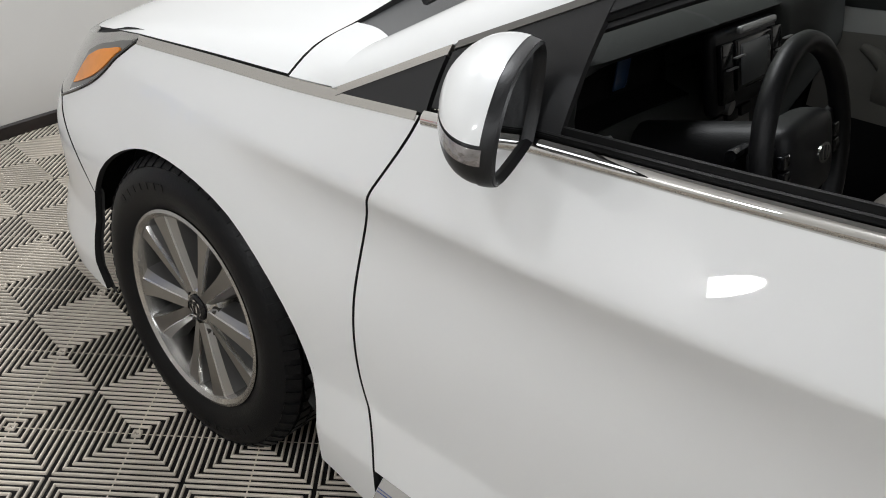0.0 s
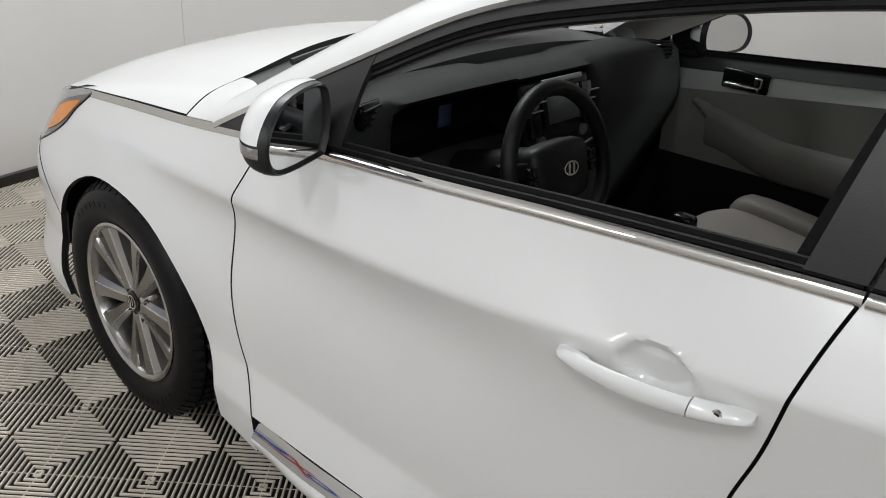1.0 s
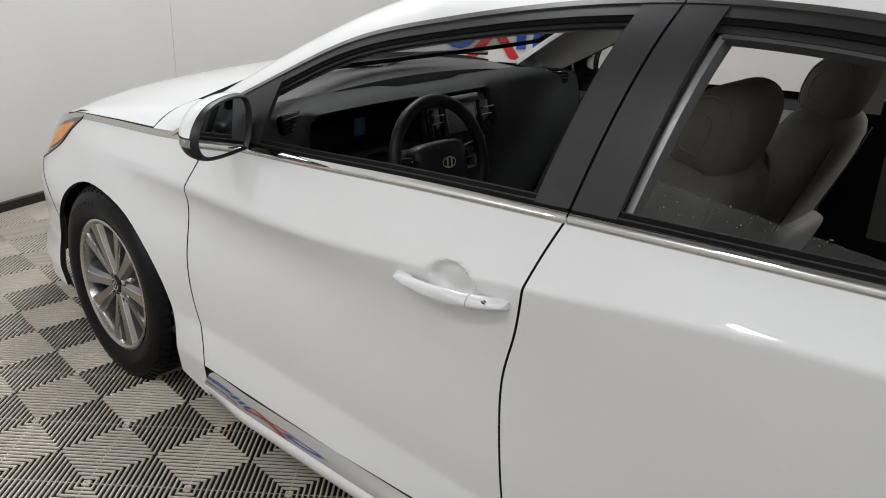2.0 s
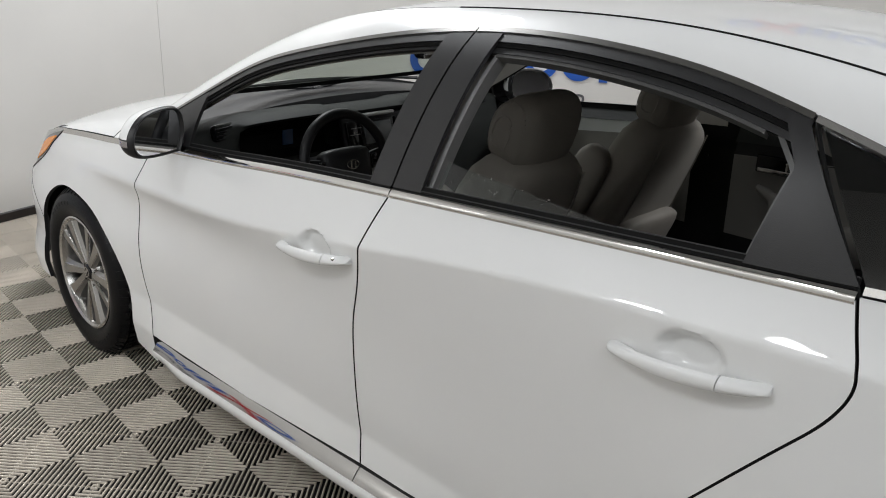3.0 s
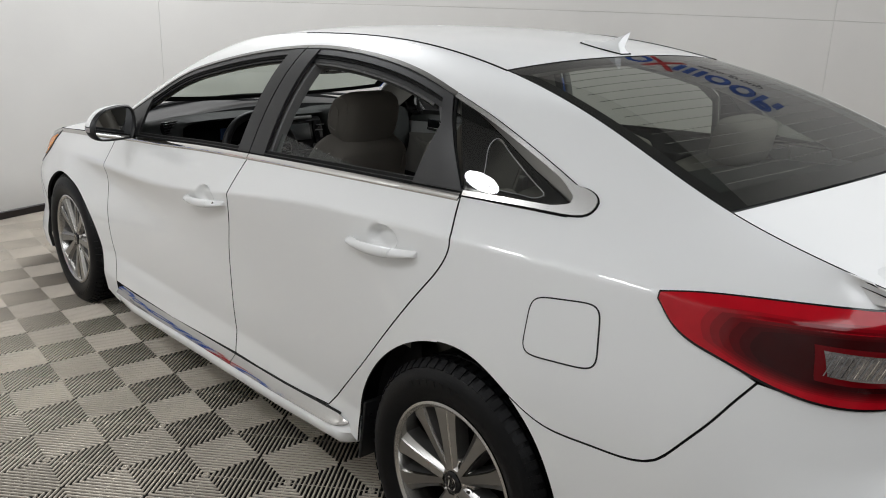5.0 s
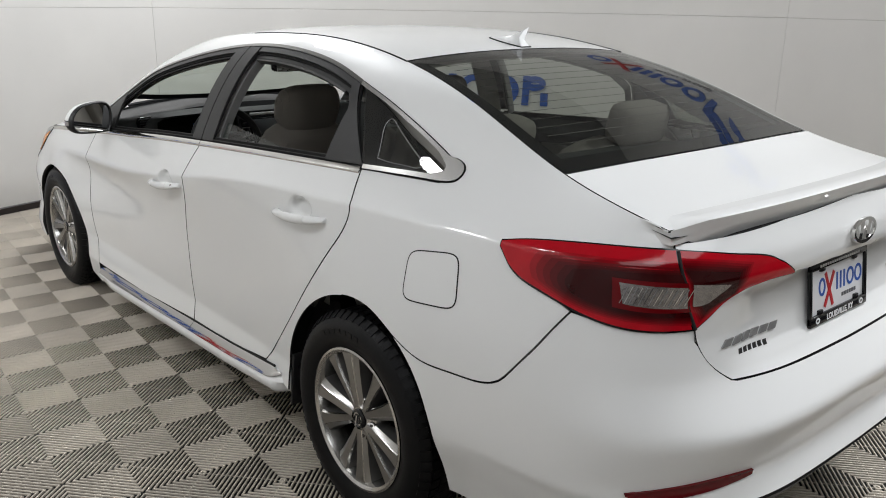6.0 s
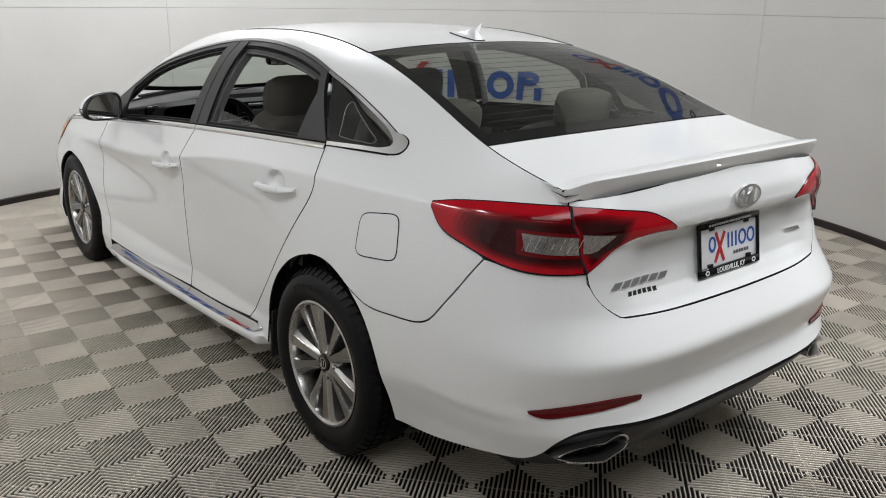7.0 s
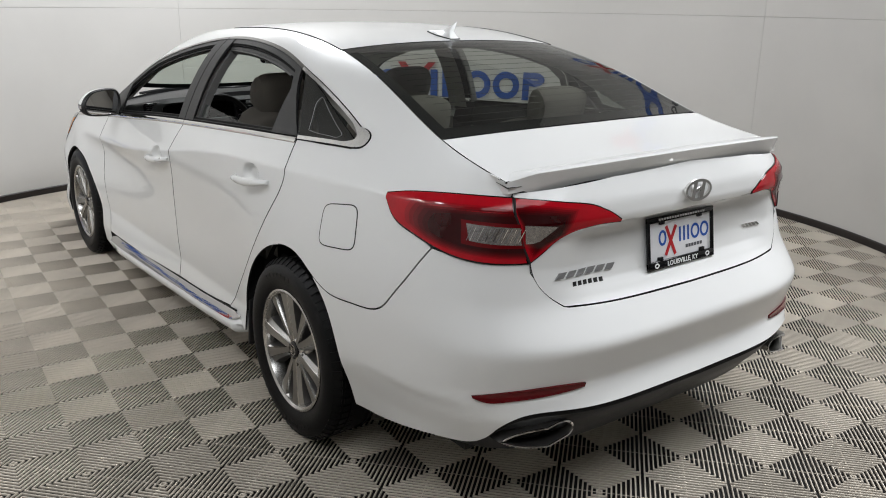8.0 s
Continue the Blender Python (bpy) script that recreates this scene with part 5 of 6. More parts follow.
        # bright ribs in the reversing lens
        for k in range(14):
            v = mix(-2.282, -2.405, k / 13)
            put("lens_rib", [[shell(v + dv, z) for dv in (0.0, -0.0016)] for z in (0.906, 0.925, 0.944)], CHROME if k % 2 else SILVER, 0.0125, 0.002)
        # bumper reflector
        bm = sheet_bm(both_sides(shell_patch([(-2.330, 0.480), (-2.352, 0.470), (-2.40, 0.470), (-2.47, 0.475), (-2.568, 0.483)], [(-2.328, 0.487), (-2.38, 0.496), (-2.441, 0.503), (-2.52, 0.503), (-2.570, 0.496)], 30, 5), s), 0.01, 0.006)
        part("bumper_reflector", bm, RED_DEEP, rear_bumper, "dark red reflector strip")
    # fuel flap, a rounded square
    corner = [np.array(q) for q in ((-1.605, 0.768), (-1.803, 0.790), (-1.775, 0.924), (-1.600, 0.898))]

    def on_flap(r, a):
        e = 5.5
        k = (abs(math.cos(a)) ** e + abs(math.sin(a)) ** e) ** (-1 / e) * r
        x, y = (1 + k * math.cos(a)) / 2, (1 + k * math.sin(a)) / 2
        p = (1 - x) * (1 - y) * corner[0] + x * (1 - y) * corner[1] + x * y * corner[2] + (1 - x) * y * corner[3]
        return shell(p[0], p[1])
    P = [[on_flap(max(r / 8, 0.001), i * math.tau / 64) for i in range(65)] for r in range(9)]
    part("fuel_flap", sheet_bm(P, 0.004, 0.0012), PAINT, car, "white fuel flap")
    bm = bmesh.new()
    tube(bm, [on_flap(1.0, i * math.tau / 96) for i in range(96)], 0.0022, 6, closed=True)
    part("fuel_flap_gap", bm, DARK, car)
    # plate in its frame
    plate = tagged(new("license_plate"), "")
    plate.parent = trunk_lid
    plate["label"] = "white dealer plate in a black frame"
    tilt = Matrix.Translation((-0.008, -2.357, 0.832)) @ Matrix.Rotation(radians(90 - 8), 4, "X")

    def flat(name, draw, mat, z, own=plate, label=""):
        bm = bmesh.new()
        draw(bm)
        bmesh.ops.recalc_face_normals(bm, faces=bm.faces)
        bmesh.ops.transform(bm, matrix=tilt @ Matrix.Translation((0, 0, z)), verts=bm.verts)
        return part(name, bm, mat, own, label)
    flat("plate_sheet", lambda b: box(b, (0, 0, 0), (0.304, 0.15, 0.003), None, 0.001), PLATE_WHITE, 0.006)

    def frame_draw(b):
        box(b, (0, 0.071, 0), (0.318, 0.018, 0.010), None, 0.003)
        box(b, (0, -0.068, 0), (0.318, 0.026, 0.010), None, 0.003)
        for q in (-1, 1):
            box(b, (q * 0.153, 0, 0), (0.012, 0.15, 0.010), None, 0.003)
            box(b, (q * 0.10, -0.052, 0), (0.022, 0.016, 0.010), None, 0.003)
            box(b, (q * 0.09, 0.060, 0), (0.022, 0.012, 0.010), None, 0.003)
    flat("plate_frame", frame_draw, GLOSS_BLACK, 0.010)
    bm = words("LOUISVILLE, KY", 0.0215, 0.001, 0.0003)
    bmesh.ops.transform(bm, matrix=tilt @ Matrix.Translation((0, -0.0755, 0.0158)), verts=bm.verts)
    part("frame_words", bm, WHITE_TEXT, plate, "white words on the frame")
    flat("frame_bars", lambda b: [box(b, (-0.105 + 0.0124 * k, 0.071, 0), (0.0085, 0.006, 0.001)) for k in range(18)], WHITE_TEXT, 0.0155)
    for x in (-0.085, 0.072, 0.118):
        flat("blue_ring", lambda b, x=x: ring_shape(b, (x, 0.012), 0.021 if x != -0.085 else 0.018, 0.024, 0.0075, 0.001), INK_BLUE, 0.0078)
    for x in (-0.002, 0.018, 0.038):
        flat("blue_bar", lambda b, x=x: box(b, (x, 0.012, 0), (0.008, 0.046, 0.001)), INK_BLUE, 0.008)
    for a in (-24, 30):
        flat("red_slash", lambda b, a=a: box(b, (-0.047, 0.0, 0), (0.011, 0.10, 0.0015), Matrix.Rotation(radians(-a), 4, "Z")), INK_RED, 0.0085 + 0.0005 * (a > 0))
    flat("small_bars", lambda b: [box(b, (0.03 + 0.014 * k, -0.030, 0), (0.010, 0.010, 0.001)) for k in range(6)], INK_GREY, 0.008)
    for q in (-1, 1):
        flat("frame_disc", lambda b, q=q: ring_shape(b, (q * 0.122, -0.068), 0.010, 0.008, 0.004, 0.001), WHITE_TEXT, 0.0155)
    # round badge
    badge = Matrix.Translation((0, -2.401, 0.990)) @ Matrix.Rotation(radians(90 - 4), 4, "X")
    bm = bmesh.new()
    ring_shape(bm, (0, 0), 0.062, 0.033, 0.0085, 0.008, 48)
    for x in (-0.020, 0.020):
        slab(bm, [(x - 0.0085 - 0.007, -0.026), (x + 0.0085 - 0.007, -0.026), (x + 0.0085 + 0.007, 0.026), (x - 0.0085 + 0.007, 0.026)], 0.007, 2)
    slab(bm, [(-0.018, -0.009), (0.018, 0.001), (0.018, 0.010), (-0.018, 0.0)], 0.006, 4)
    bmesh.ops.recalc_face_normals(bm, faces=bm.faces)
    bmesh.ops.transform(bm, matrix=badge, verts=bm.verts)
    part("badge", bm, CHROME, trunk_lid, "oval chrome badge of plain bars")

    # name badges as plain bars that follow the lid
    def bars(name, v0, v1, z, tall, count, fill, mat, lift, label, s=-1, lean=0.0):
        bm = bmesh.new()
        for k in range(count):
            a, b = mix(v0, v1, (k + 0.5 - fill / 2) / count), mix(v0, v1, (k + 0.5 + fill / 2) / count)
            dz = lambda q: mix(z[0], z[1], q)
            zz = dz((k + 0.5) / count)
            P = [[shell(v + lean * (q - 0.5), zz + (q - 0.5) * tall) for v in (a, (a + b) / 2, b)] for q in (0, 0.5, 1)]
            P = both_sides(P, s)
            sheet_bm(P, 0.004, lift, bm)
        part(name, bm, mat, trunk_lid, label)
    bars("name_badge", -2.508, -2.672, (0.799, 0.794), 0.016, 6, 0.72, SILVER, 0.005, "chrome name badge as slanting bars", -1, -0.010)
    bars("dealer_sticker", -2.552, -2.640, (0.769, 0.764), 0.012, 6, 0.66, INK_BLACK, 0.0012, "black sticker letters as bars")
    bars("trim_badge", -2.560, -2.628, (0.812, 0.812), 0.012, 5, 0.7, CHROME, 0.004, "small chrome badge bars", 1, -0.008)
    # dark lower valance
    low = [(-2.02, 0.302), (-2.20, 0.310), (-2.36, 0.275), (-2.6, 0.262), (-2.9, 0.265)]
    high = [(-2.02, 0.320), (-2.20, 0.336), (-2.325, 0.350), (-2.40, 0.420), (-2.53, 0.430), (-2.72, 0.427), (-2.9, 0.426)]
    P = on_shell(coons(line(low), line(high), straight(low[0], high[0]), straight(low[-1], high[-1]), 50, 8))
    for j, r in enumerate(P):
        for p in r:
            k = 0.014 + 0.03 * (1 - j / 8)
            p.y += k
            p.x *= 1 - 0.03
    part("valance", sheet_bm(mirrored(P), 0.02), BLACK_TRIM, rear_bumper, "black lower valance")
    for s in (-1, 1):
        bm = bmesh.new()
        outline = [(-0.118, -0.022), (-0.095, -0.034), (0.060, -0.031), (0.092, -0.019), (0.100, 0.004), (0.088, 0.026), (-0.010, 0.032), (-0.060, 0.016), (-0.106, -0.010)]
        path = line(outline + [outline[0]])
        pts = [path(i / 48) for i in range(48)]
        rings = []
        ringdefs = [(1.0, 0.16), (1.0, 0.0), (0.97, -0.005), (0.92, -0.004), (0.90, 0.004), (0.90, 0.15)]
        for f, y in ringdefs:
            rings.append([bm.verts.new((s * (0.583 - p[0] * f * 0.98), -2.412 + y + (0.06 * max(0, -p[0] / 0.095)), 0.357 + p[1] * f * 0.78)) for p in pts])
        for a, b in zip(rings, rings[1:]):
            for k in range(48):
                bm.faces.new((a[k], a[(k + 1) % 48], b[(k + 1) % 48], b[k]))
        bmesh.ops.recalc_face_normals(bm, faces=bm.faces)
        tip = part("exhaust_tip", bm, DARK_SATIN, car, "dark exhaust tip with a bright lip")
        bm = bmesh.new()
        tube(bm, [(s * (0.583 - p[0] * 0.95), -2.415 + 0.06 * max(0, -p[0] / 0.095), 0.357 + p[1] * 0.755) for p in pts], 0.0032, 6, closed=True)
        part("tip_lip", bm, CHROME, tip, "chrome lip")
        # flat black face that paints the dark inside of the pipe
        bm = bmesh.new()
        vs = [bm.verts.new((s * (0.583 - p[0] * 0.86), -2.36 + (0.06 * max(0, -p[0] / 0.095)), 0.357 + p[1] * 0.68)) for p in pts]
        bm.faces.new(vs)
        part("pipe_shade", bm, DARK, tip)
    # roof aerial fin
    bm = bmesh.new()
    rings = []
    for i in range(15):
        q = i / 14
        y = mix(-1.030, -1.196, q)
        h = 0.006 + 0.016 * q + 0.046 * q ** 2.6
        wd = 0.030 * math.sin(math.pi * mix(0.14, 0.78, q)) + 0.004
        z0 = roof_z(y) + 0.001
        rings.append([bm.verts.new((x * wd, y + (0.030 * math.sin(math.pi * zq) - 0.012 * zq) * q ** 6, z0 + zq * h)) for x, zq in ((-1, 0), (-0.80, 0.18), (-0.42, 0.45), (-0.20, 0.75), (-0.10, 0.96), (0, 1), (0.10, 0.96), (0.20, 0.75), (0.42, 0.45), (0.80, 0.18), (1, 0))])
    fin_foot = [r[0].co.copy() for r in rings] + [r[-1].co.copy() for r in rings[::-1]]
    for a, b in zip(rings, rings[1:]):
        for k in range(10):
            bm.faces.new((a[k], a[k + 1], b[k + 1], b[k]))
    bm.faces.new(rings[0])
    bm.faces.new(rings[-1][::-1])
    bmesh.ops.recalc_face_normals(bm, faces=bm.faces)
    fin = part("aerial_fin", bm, PAINT, car, "white shark-fin aerial")
    bm = bmesh.new()
    tube(bm, fin_foot, 0.0028, 6, closed=True)
    part("base_seal", bm, RUBBER, fin)


build_tail()


# ---- mirrors and handles ----


MIRROR_RIM = [(0.098, -0.074), (0.118, -0.030), (0.120, 0.015), (0.108, 0.046), (0.060, 0.062), (0.0, 0.060), (-0.045, 0.050), (-0.075, 0.030), (-0.097, -0.002), (-0.099, -0.030), (-0.083, -0.056), (-0.045, -0.068), (0.030, -0.073)]


def build_mirror(s):
    """A door mirror: the rim lies in an upright plane turned towards the driver; the shell closes forwards."""
    root = new("door_mirror")
    root.parent = front_doors[0 if s < 0 else 1]
    root["label"] = "white-capped door mirror with a signal strip"
    c, across, ahead = Vector((-0.917, 0.612, 1.005) if s < 0 else (-0.895, 0.672, 0.986)), Vector((0.922, 0.387, 0) if s < 0 else (0.958, 0.287, 0)), Vector((-0.10, 0.995, 0))
    loop = MIRROR_RIM + MIRROR_RIM[:1]
    path = line(loop)
    steps = [math.dist(a, b) for a, b in zip(loop, loop[1:])]
    knot = [sum(steps[:i]) / sum(steps) for i in range(len(loop))]

    def pt(q, v, grow=0.0):
        """q runs round the rim, v from the rear rim (0) to the nose (1)."""
        u, w = path(q % 1.0)
        k = max(math.cos(v * math.pi / 2), 0.0) ** 0.62
        puff = math.sin(math.pi * min(v * 1.3, 1.0))
        u = (u * (1 + (0.30 if u < 0 else 0.04) * puff) + 0.010 * v) * k
        w = (w * (1 + 0.06 * puff) + 0.008 * v) * k
        n = Vector((u, w)).normalized() * grow
        p = c + across * (u + n.x) + Vector((0, 0, w + n.y)) + ahead * 0.098 * math.sin(v * math.pi / 2) ** 1.15
        return p if s < 0 else far(p)

    def skin(name, q0, q1, v0, v1, mat, label, nu, nv, grow=0.0):
        P = [[pt(mix(q0, q1, i / nu), mix(v0, v1, j / nv), grow) for i in range(nu + 1)] for j in range(nv + 1)]
        bm = sheet_bm(P, 0.0)
        bmesh.ops.remove_doubles(bm, verts=bm.verts, dist=0.0002)
        bmesh.ops.recalc_face_normals(bm, faces=bm.faces)
        part(name, bm, mat, root, label, 60)
    skin("mirror_cap", knot[1], knot[8] + 0.006, 0.12, 1.0, PAINT, "white mirror cap", 72, 28, 0.0022)
    skin("mirror_base", knot[8], 1.0 + knot[1], 0.05, 1.0, BLACK_TRIM, "black lower shell", 56, 28)
    skin("mirror_edge", 0.0, 1.0, 0.0, 0.14, BLACK_TRIM, "", 90, 5, 0.001)
    skin("signal_strip", knot[8] + 0.012, knot[9] - 0.006, 0.10, 0.78, CLEAR, "clear signal strip", 6, 24, 0.003)
    n = 64
    ring = [pt(i / n, 0.0) for i in range(n)]
    mid = sum(ring, Vector()) / n
    bm = bmesh.new()
    bm.faces.new([bm.verts.new(mid + (p - mid) * 0.90 + Vector((0, 0.006, 0))) for p in ring])
    for f in bm.faces:
        if f.normal.y > 0:
            f.normal_flip()
    part("mirror_glass", bm, MIRROR, root, "mirror glass")
    bm = bmesh.new()
    rows = [[bm.verts.new(mid + (p - mid) * k + Vector((0, y, 0))) for p in ring] for k, y in ((1.0, 0.0), (0.965, -0.003), (0.92, 0.002), (0.89, 0.009))]
    for a, b in zip(rows, rows[1:]):
        for i in range(n):
            bm.faces.new((a[i], a[(i + 1) % n], b[(i + 1) % n], b[i]))
    bmesh.ops.recalc_face_normals(bm, faces=bm.faces)
    part("mirror_rim", bm, BLACK_TRIM, root)
    bm = bmesh.new()
    rows = []
    for q in range(6):
        k = q / 5
        cc = Vector((s * 0.785, 0.700, 0.950)).lerp(Vector((s * 0.850, 0.690, 0.955)), k) + Vector((0, 0.055, -0.02) if s > 0 else (0, 0, 0))
        rows.append([bm.verts.new(cc + Vector((0, math.cos(t) * mix(0.050, 0.030, k), math.sin(t) * mix(0.026, 0.018, k)))) for t in [i * math.tau / 16 for i in range(16)]])
    for a, b in zip(rows, rows[1:]):
        for i in range(16):
            bm.faces.new((a[i], a[(i + 1) % 16], b[(i + 1) % 16], b[i]))
    bmesh.ops.recalc_face_normals(bm, faces=bm.faces)
    part("mirror_arm", bm, BLACK_TRIM, root)


def build_handle(s, y0, y1, z0, z1, own, keyed):
    root = new("door_handle")
    root.parent = own
    root["label"] = "white pull handle over a dished hollow"
    n = 36
    for name, q0, q1 in (("grip", 0.0, 0.735), ("handle_end", 0.742, 1.0)):
        bm = bmesh.new()
        rings = []
        for i in range(n + 1):
            q = mix(q0, q1, i / n)
            y, z = mix(y0, y1, q), mix(z0, z1, q) - 0.006 * math.sin(math.pi * q)
            off = 0.004 + 0.030 * math.sin(math.pi * min(max(q, 0.0), 1.0)) ** 0.55
            tall = 0.0145 * (math.sin(math.pi * mix(0.05, 0.93, q)) ** 0.45)
            thick = 0.009 if 0.2 < q < 0.72 else mix(0.009, 0.016, min(1, abs(q - 0.46) / 0.5))
            b = Vector((-(side_x(y, z)), y, z))
            c = b + Vector((-off + thick * 0.5, 0, 0))
            rings.append([bm.verts.new(Vector((-s * -1 * 0 + (c.x - math.cos(t) * thick) * (-s), c.y, c.z + math.sin(t) * tall - 0.25 * math.cos(t) * thick))) for t in [k * math.tau / 14 for k in range(14)]])
        for a, b in zip(rings, rings[1:]):
            for k in range(14):
                bm.faces.new((a[k], a[(k + 1) % 14], b[(k + 1) % 14], b[k]))
        bm.faces.new(rings[0])
        bm.faces.new(rings[-1][::-1])
        bmesh.ops.recalc_face_normals(bm, faces=bm.faces)
        part(name, bm, PAINT, root)
    if keyed:
        q = 0.86
        y, z = mix(y0, y1, q), mix(z0, z1, q) - 0.003
        for r, d, mat, nm in ((0.0085, 0.0265, CHROME, "lock_ring"), (0.0055, 0.0275, DARK, "key_slot")):
            bm = bmesh.new()
            revolve(bm, [(0.0, d), (r, d), (r + 0.001, d - 0.004)], 18)
            if s < 0:
                bmesh.ops.scale(bm, vec=(-1, 1, 1), verts=bm.verts)
            bmesh.ops.translate(bm, vec=(s * side_x(y, z), y, z), verts=bm.verts)
            bmesh.ops.recalc_face_normals(bm, faces=bm.faces)
            part(nm, bm, mat, root)


for k, s in enumerate((-1, 1)):
    build_mirror(s)
    build_handle(s, 0.070, -0.218, 0.803, 0.832, front_doors[k], s < 0)
    build_handle(s, -0.925, -1.215, 0.876, 0.899, rear_doors[k], False)


# ---- inside the car ----


def pad(bm, c, size, m=None, r=0.05, taper=0.0, puff=0.0):
    """A stuffed block: rounded, its top (local z) drawn in by taper, its faces slightly bulged."""
    t = bmesh.new()
    bmesh.ops.create_cube(t, size=1.0)
    bmesh.ops.subdivide_edges(t, edges=t.edges[:], cuts=6, use_grid_fill=True)
    sx, sy, sz = size
    for v in t.verts:
        x, y, z = v.co * 2
        p = 1 - taper * (z + 1) / 2
        e = 4.0
        l = (abs(x) ** e + abs(y) ** e + abs(z) ** e) ** (1 / e)
        f = mix(1.0, 1 / max(l, 1e-6), 0.85)
        q = 1 + puff * (1 - x * x) * (1 - z * z)
        v.co = Vector((x * f * p * sx / 2, y * f * q * sy / 2, z * f * sz / 2))
    bmesh.ops.transform(t, matrix=Matrix.Translation(c) @ (m or Matrix()), verts=t.verts)
    me = bpy.data.meshes.new("tmp")
    t.to_mesh(me)
    t.free()
    bm.from_mesh(me)
    bpy.data.meshes.remove(me)
    return bm


def seam_line(bm, pts, r=0.0025):
    return tube(bm, pts, r, 5)


def build_seat(x, y):
    seat = new("front_seat")
    seat.parent = car
    seat["label"] = "front seat in grey-beige cloth"
    lean = Matrix.Rotation(radians(24), 4, "X")

    def put(name, *a, mat=SEAT, own=seat, label="", **k):
        return part(name, pad(bmesh.new(), *a, **k), mat, own, label, 60)
    put("seat_cushion", (x, y + 0.30, 0.455), (0.40, 0.54, 0.17), Matrix.Rotation(radians(7), 4, "X"), puff=0.06)
    for s in (-1, 1):
        put("cushion_bolster", (x + s * 0.215, y + 0.28, 0.475), (0.11, 0.52, 0.18), Matrix.Rotation(radians(7), 4, "X"), mat=SEAT_SIDE)
        put("back_bolster", (x + s * 0.205, y + 0.005, 0.735), (0.10, 0.13, 0.48), lean, mat=SEAT_SIDE, taper=0.10)
    back = put("backrest", (x, y - 0.090, 0.765), (0.49, 0.165, 0.62), lean, taper=0.20, puff=0.10)
    # headrest: a thick cushion with a D-shaped panel let into each cheek
    hm = Matrix.Translation((x, y - 0.200, 1.114)) @ Matrix.Rotation(radians(16), 4, "X")
    bm = bmesh.new()
    rings = []
    prof = [(-0.062, -0.092), (-0.072, -0.050), (-0.074, 0.010), (-0.066, 0.062), (-0.045, 0.094), (-0.010, 0.102), (0.030, 0.086), (0.056, 0.050), (0.066, 0.0), (0.062, -0.055), (0.044, -0.090), (0.0, -0.100)]
    path = line(prof + prof[:1])
    for i in range(17):
        u = mix(-1, 1, i / 16)
        w = (1 - abs(u) ** 5) ** 0.30 if abs(u) < 1 else 0.45
        w = max(w, 0.62) * 0.92
        rings.append([bm.verts.new(hm @ Vector((0.127 * u, a * w - 0.010 * (1 - u * u), b * w * (1 + 0.05 * (1 - u * u))))) for a, b in [path(k / 40) for k in range(40)]])
    for ra, rb in zip(rings, rings[1:]):
        for k in range(40):
            bm.faces.new((ra[k], rb[k], rb[(k + 1) % 40], ra[(k + 1) % 40]))
    for r, e in ((rings[0], 1), (rings[-1], -1)):
        mid = sum((v.co for v in r), Vector()) / 40
        c = bm.verts.new(mid - hm.to_3x3() @ Vector((e * 0.010, 0, 0)))
        for k in range(40):
            bm.faces.new((r[k], r[(k + 1) % 40], c))
    bmesh.ops.recalc_face_normals(bm, faces=bm.faces)
    head = part("headrest", bm, SEAT, seat, "grey-beige headrest with stitched cheeks", 60)
    for s in (-1, 1):
        bm = bmesh.new()
        tube(bm, [(x + s * 0.055, y - 0.20, 0.97), (x + s * 0.055, y - 0.205, 1.06)], 0.007, 8)
        part("headrest_post", bm, CHROME, head)
        for u, w, r in ((0.112, 0.741, 0.0024), (0.1302, 0.39, 0.0026)):
            bm = bmesh.new()
            seam_line(bm, [hm @ Vector((s * u, a * w, b * w)) for a, b in [path(k / 32) for k in range(33)]], r)
            part("seam", bm, SEAT_SIDE, head)
        bm = bmesh.new()
        pts = [Matrix.Translation((x, y - 0.090, 0.765)) @ lean @ Vector((s * 0.165 * (1 - 0.15 * i / 10), -0.085 + 0.012 * (2 * i / 10 - 1) ** 2, mix(-0.24, 0.27, i / 10))) for i in range(11)]
        seam_line(bm, pts)
        part("seam", bm, SEAT_SIDE, back)
    bm = bmesh.new()
    seam_line(bm, [Matrix.Translation((x, y - 0.090, 0.765)) @ lean @ Vector((mix(-0.19, 0.19, i / 12), -0.083 + 0.02 * (2 * i / 12 - 1) ** 4, 0.12 - 0.05 * math.sin(math.pi * i / 12))) for i in range(13)])
    part("seam", bm, SEAT_SIDE, back)
    bm = bmesh.new()
    pad(bm, (x, y - 0.128, 0.60), (0.36, 0.06, 0.26), lean)
    part("map_pocket", bm, SEAT_SIDE, seat, "pocket on the seat back")
    bm = bmesh.new()
    box(bm, (x, y + 0.25, 0.32), (0.40, 0.50, 0.12), None, 0.02)
    part("seat_base", bm, PLASTIC, seat)


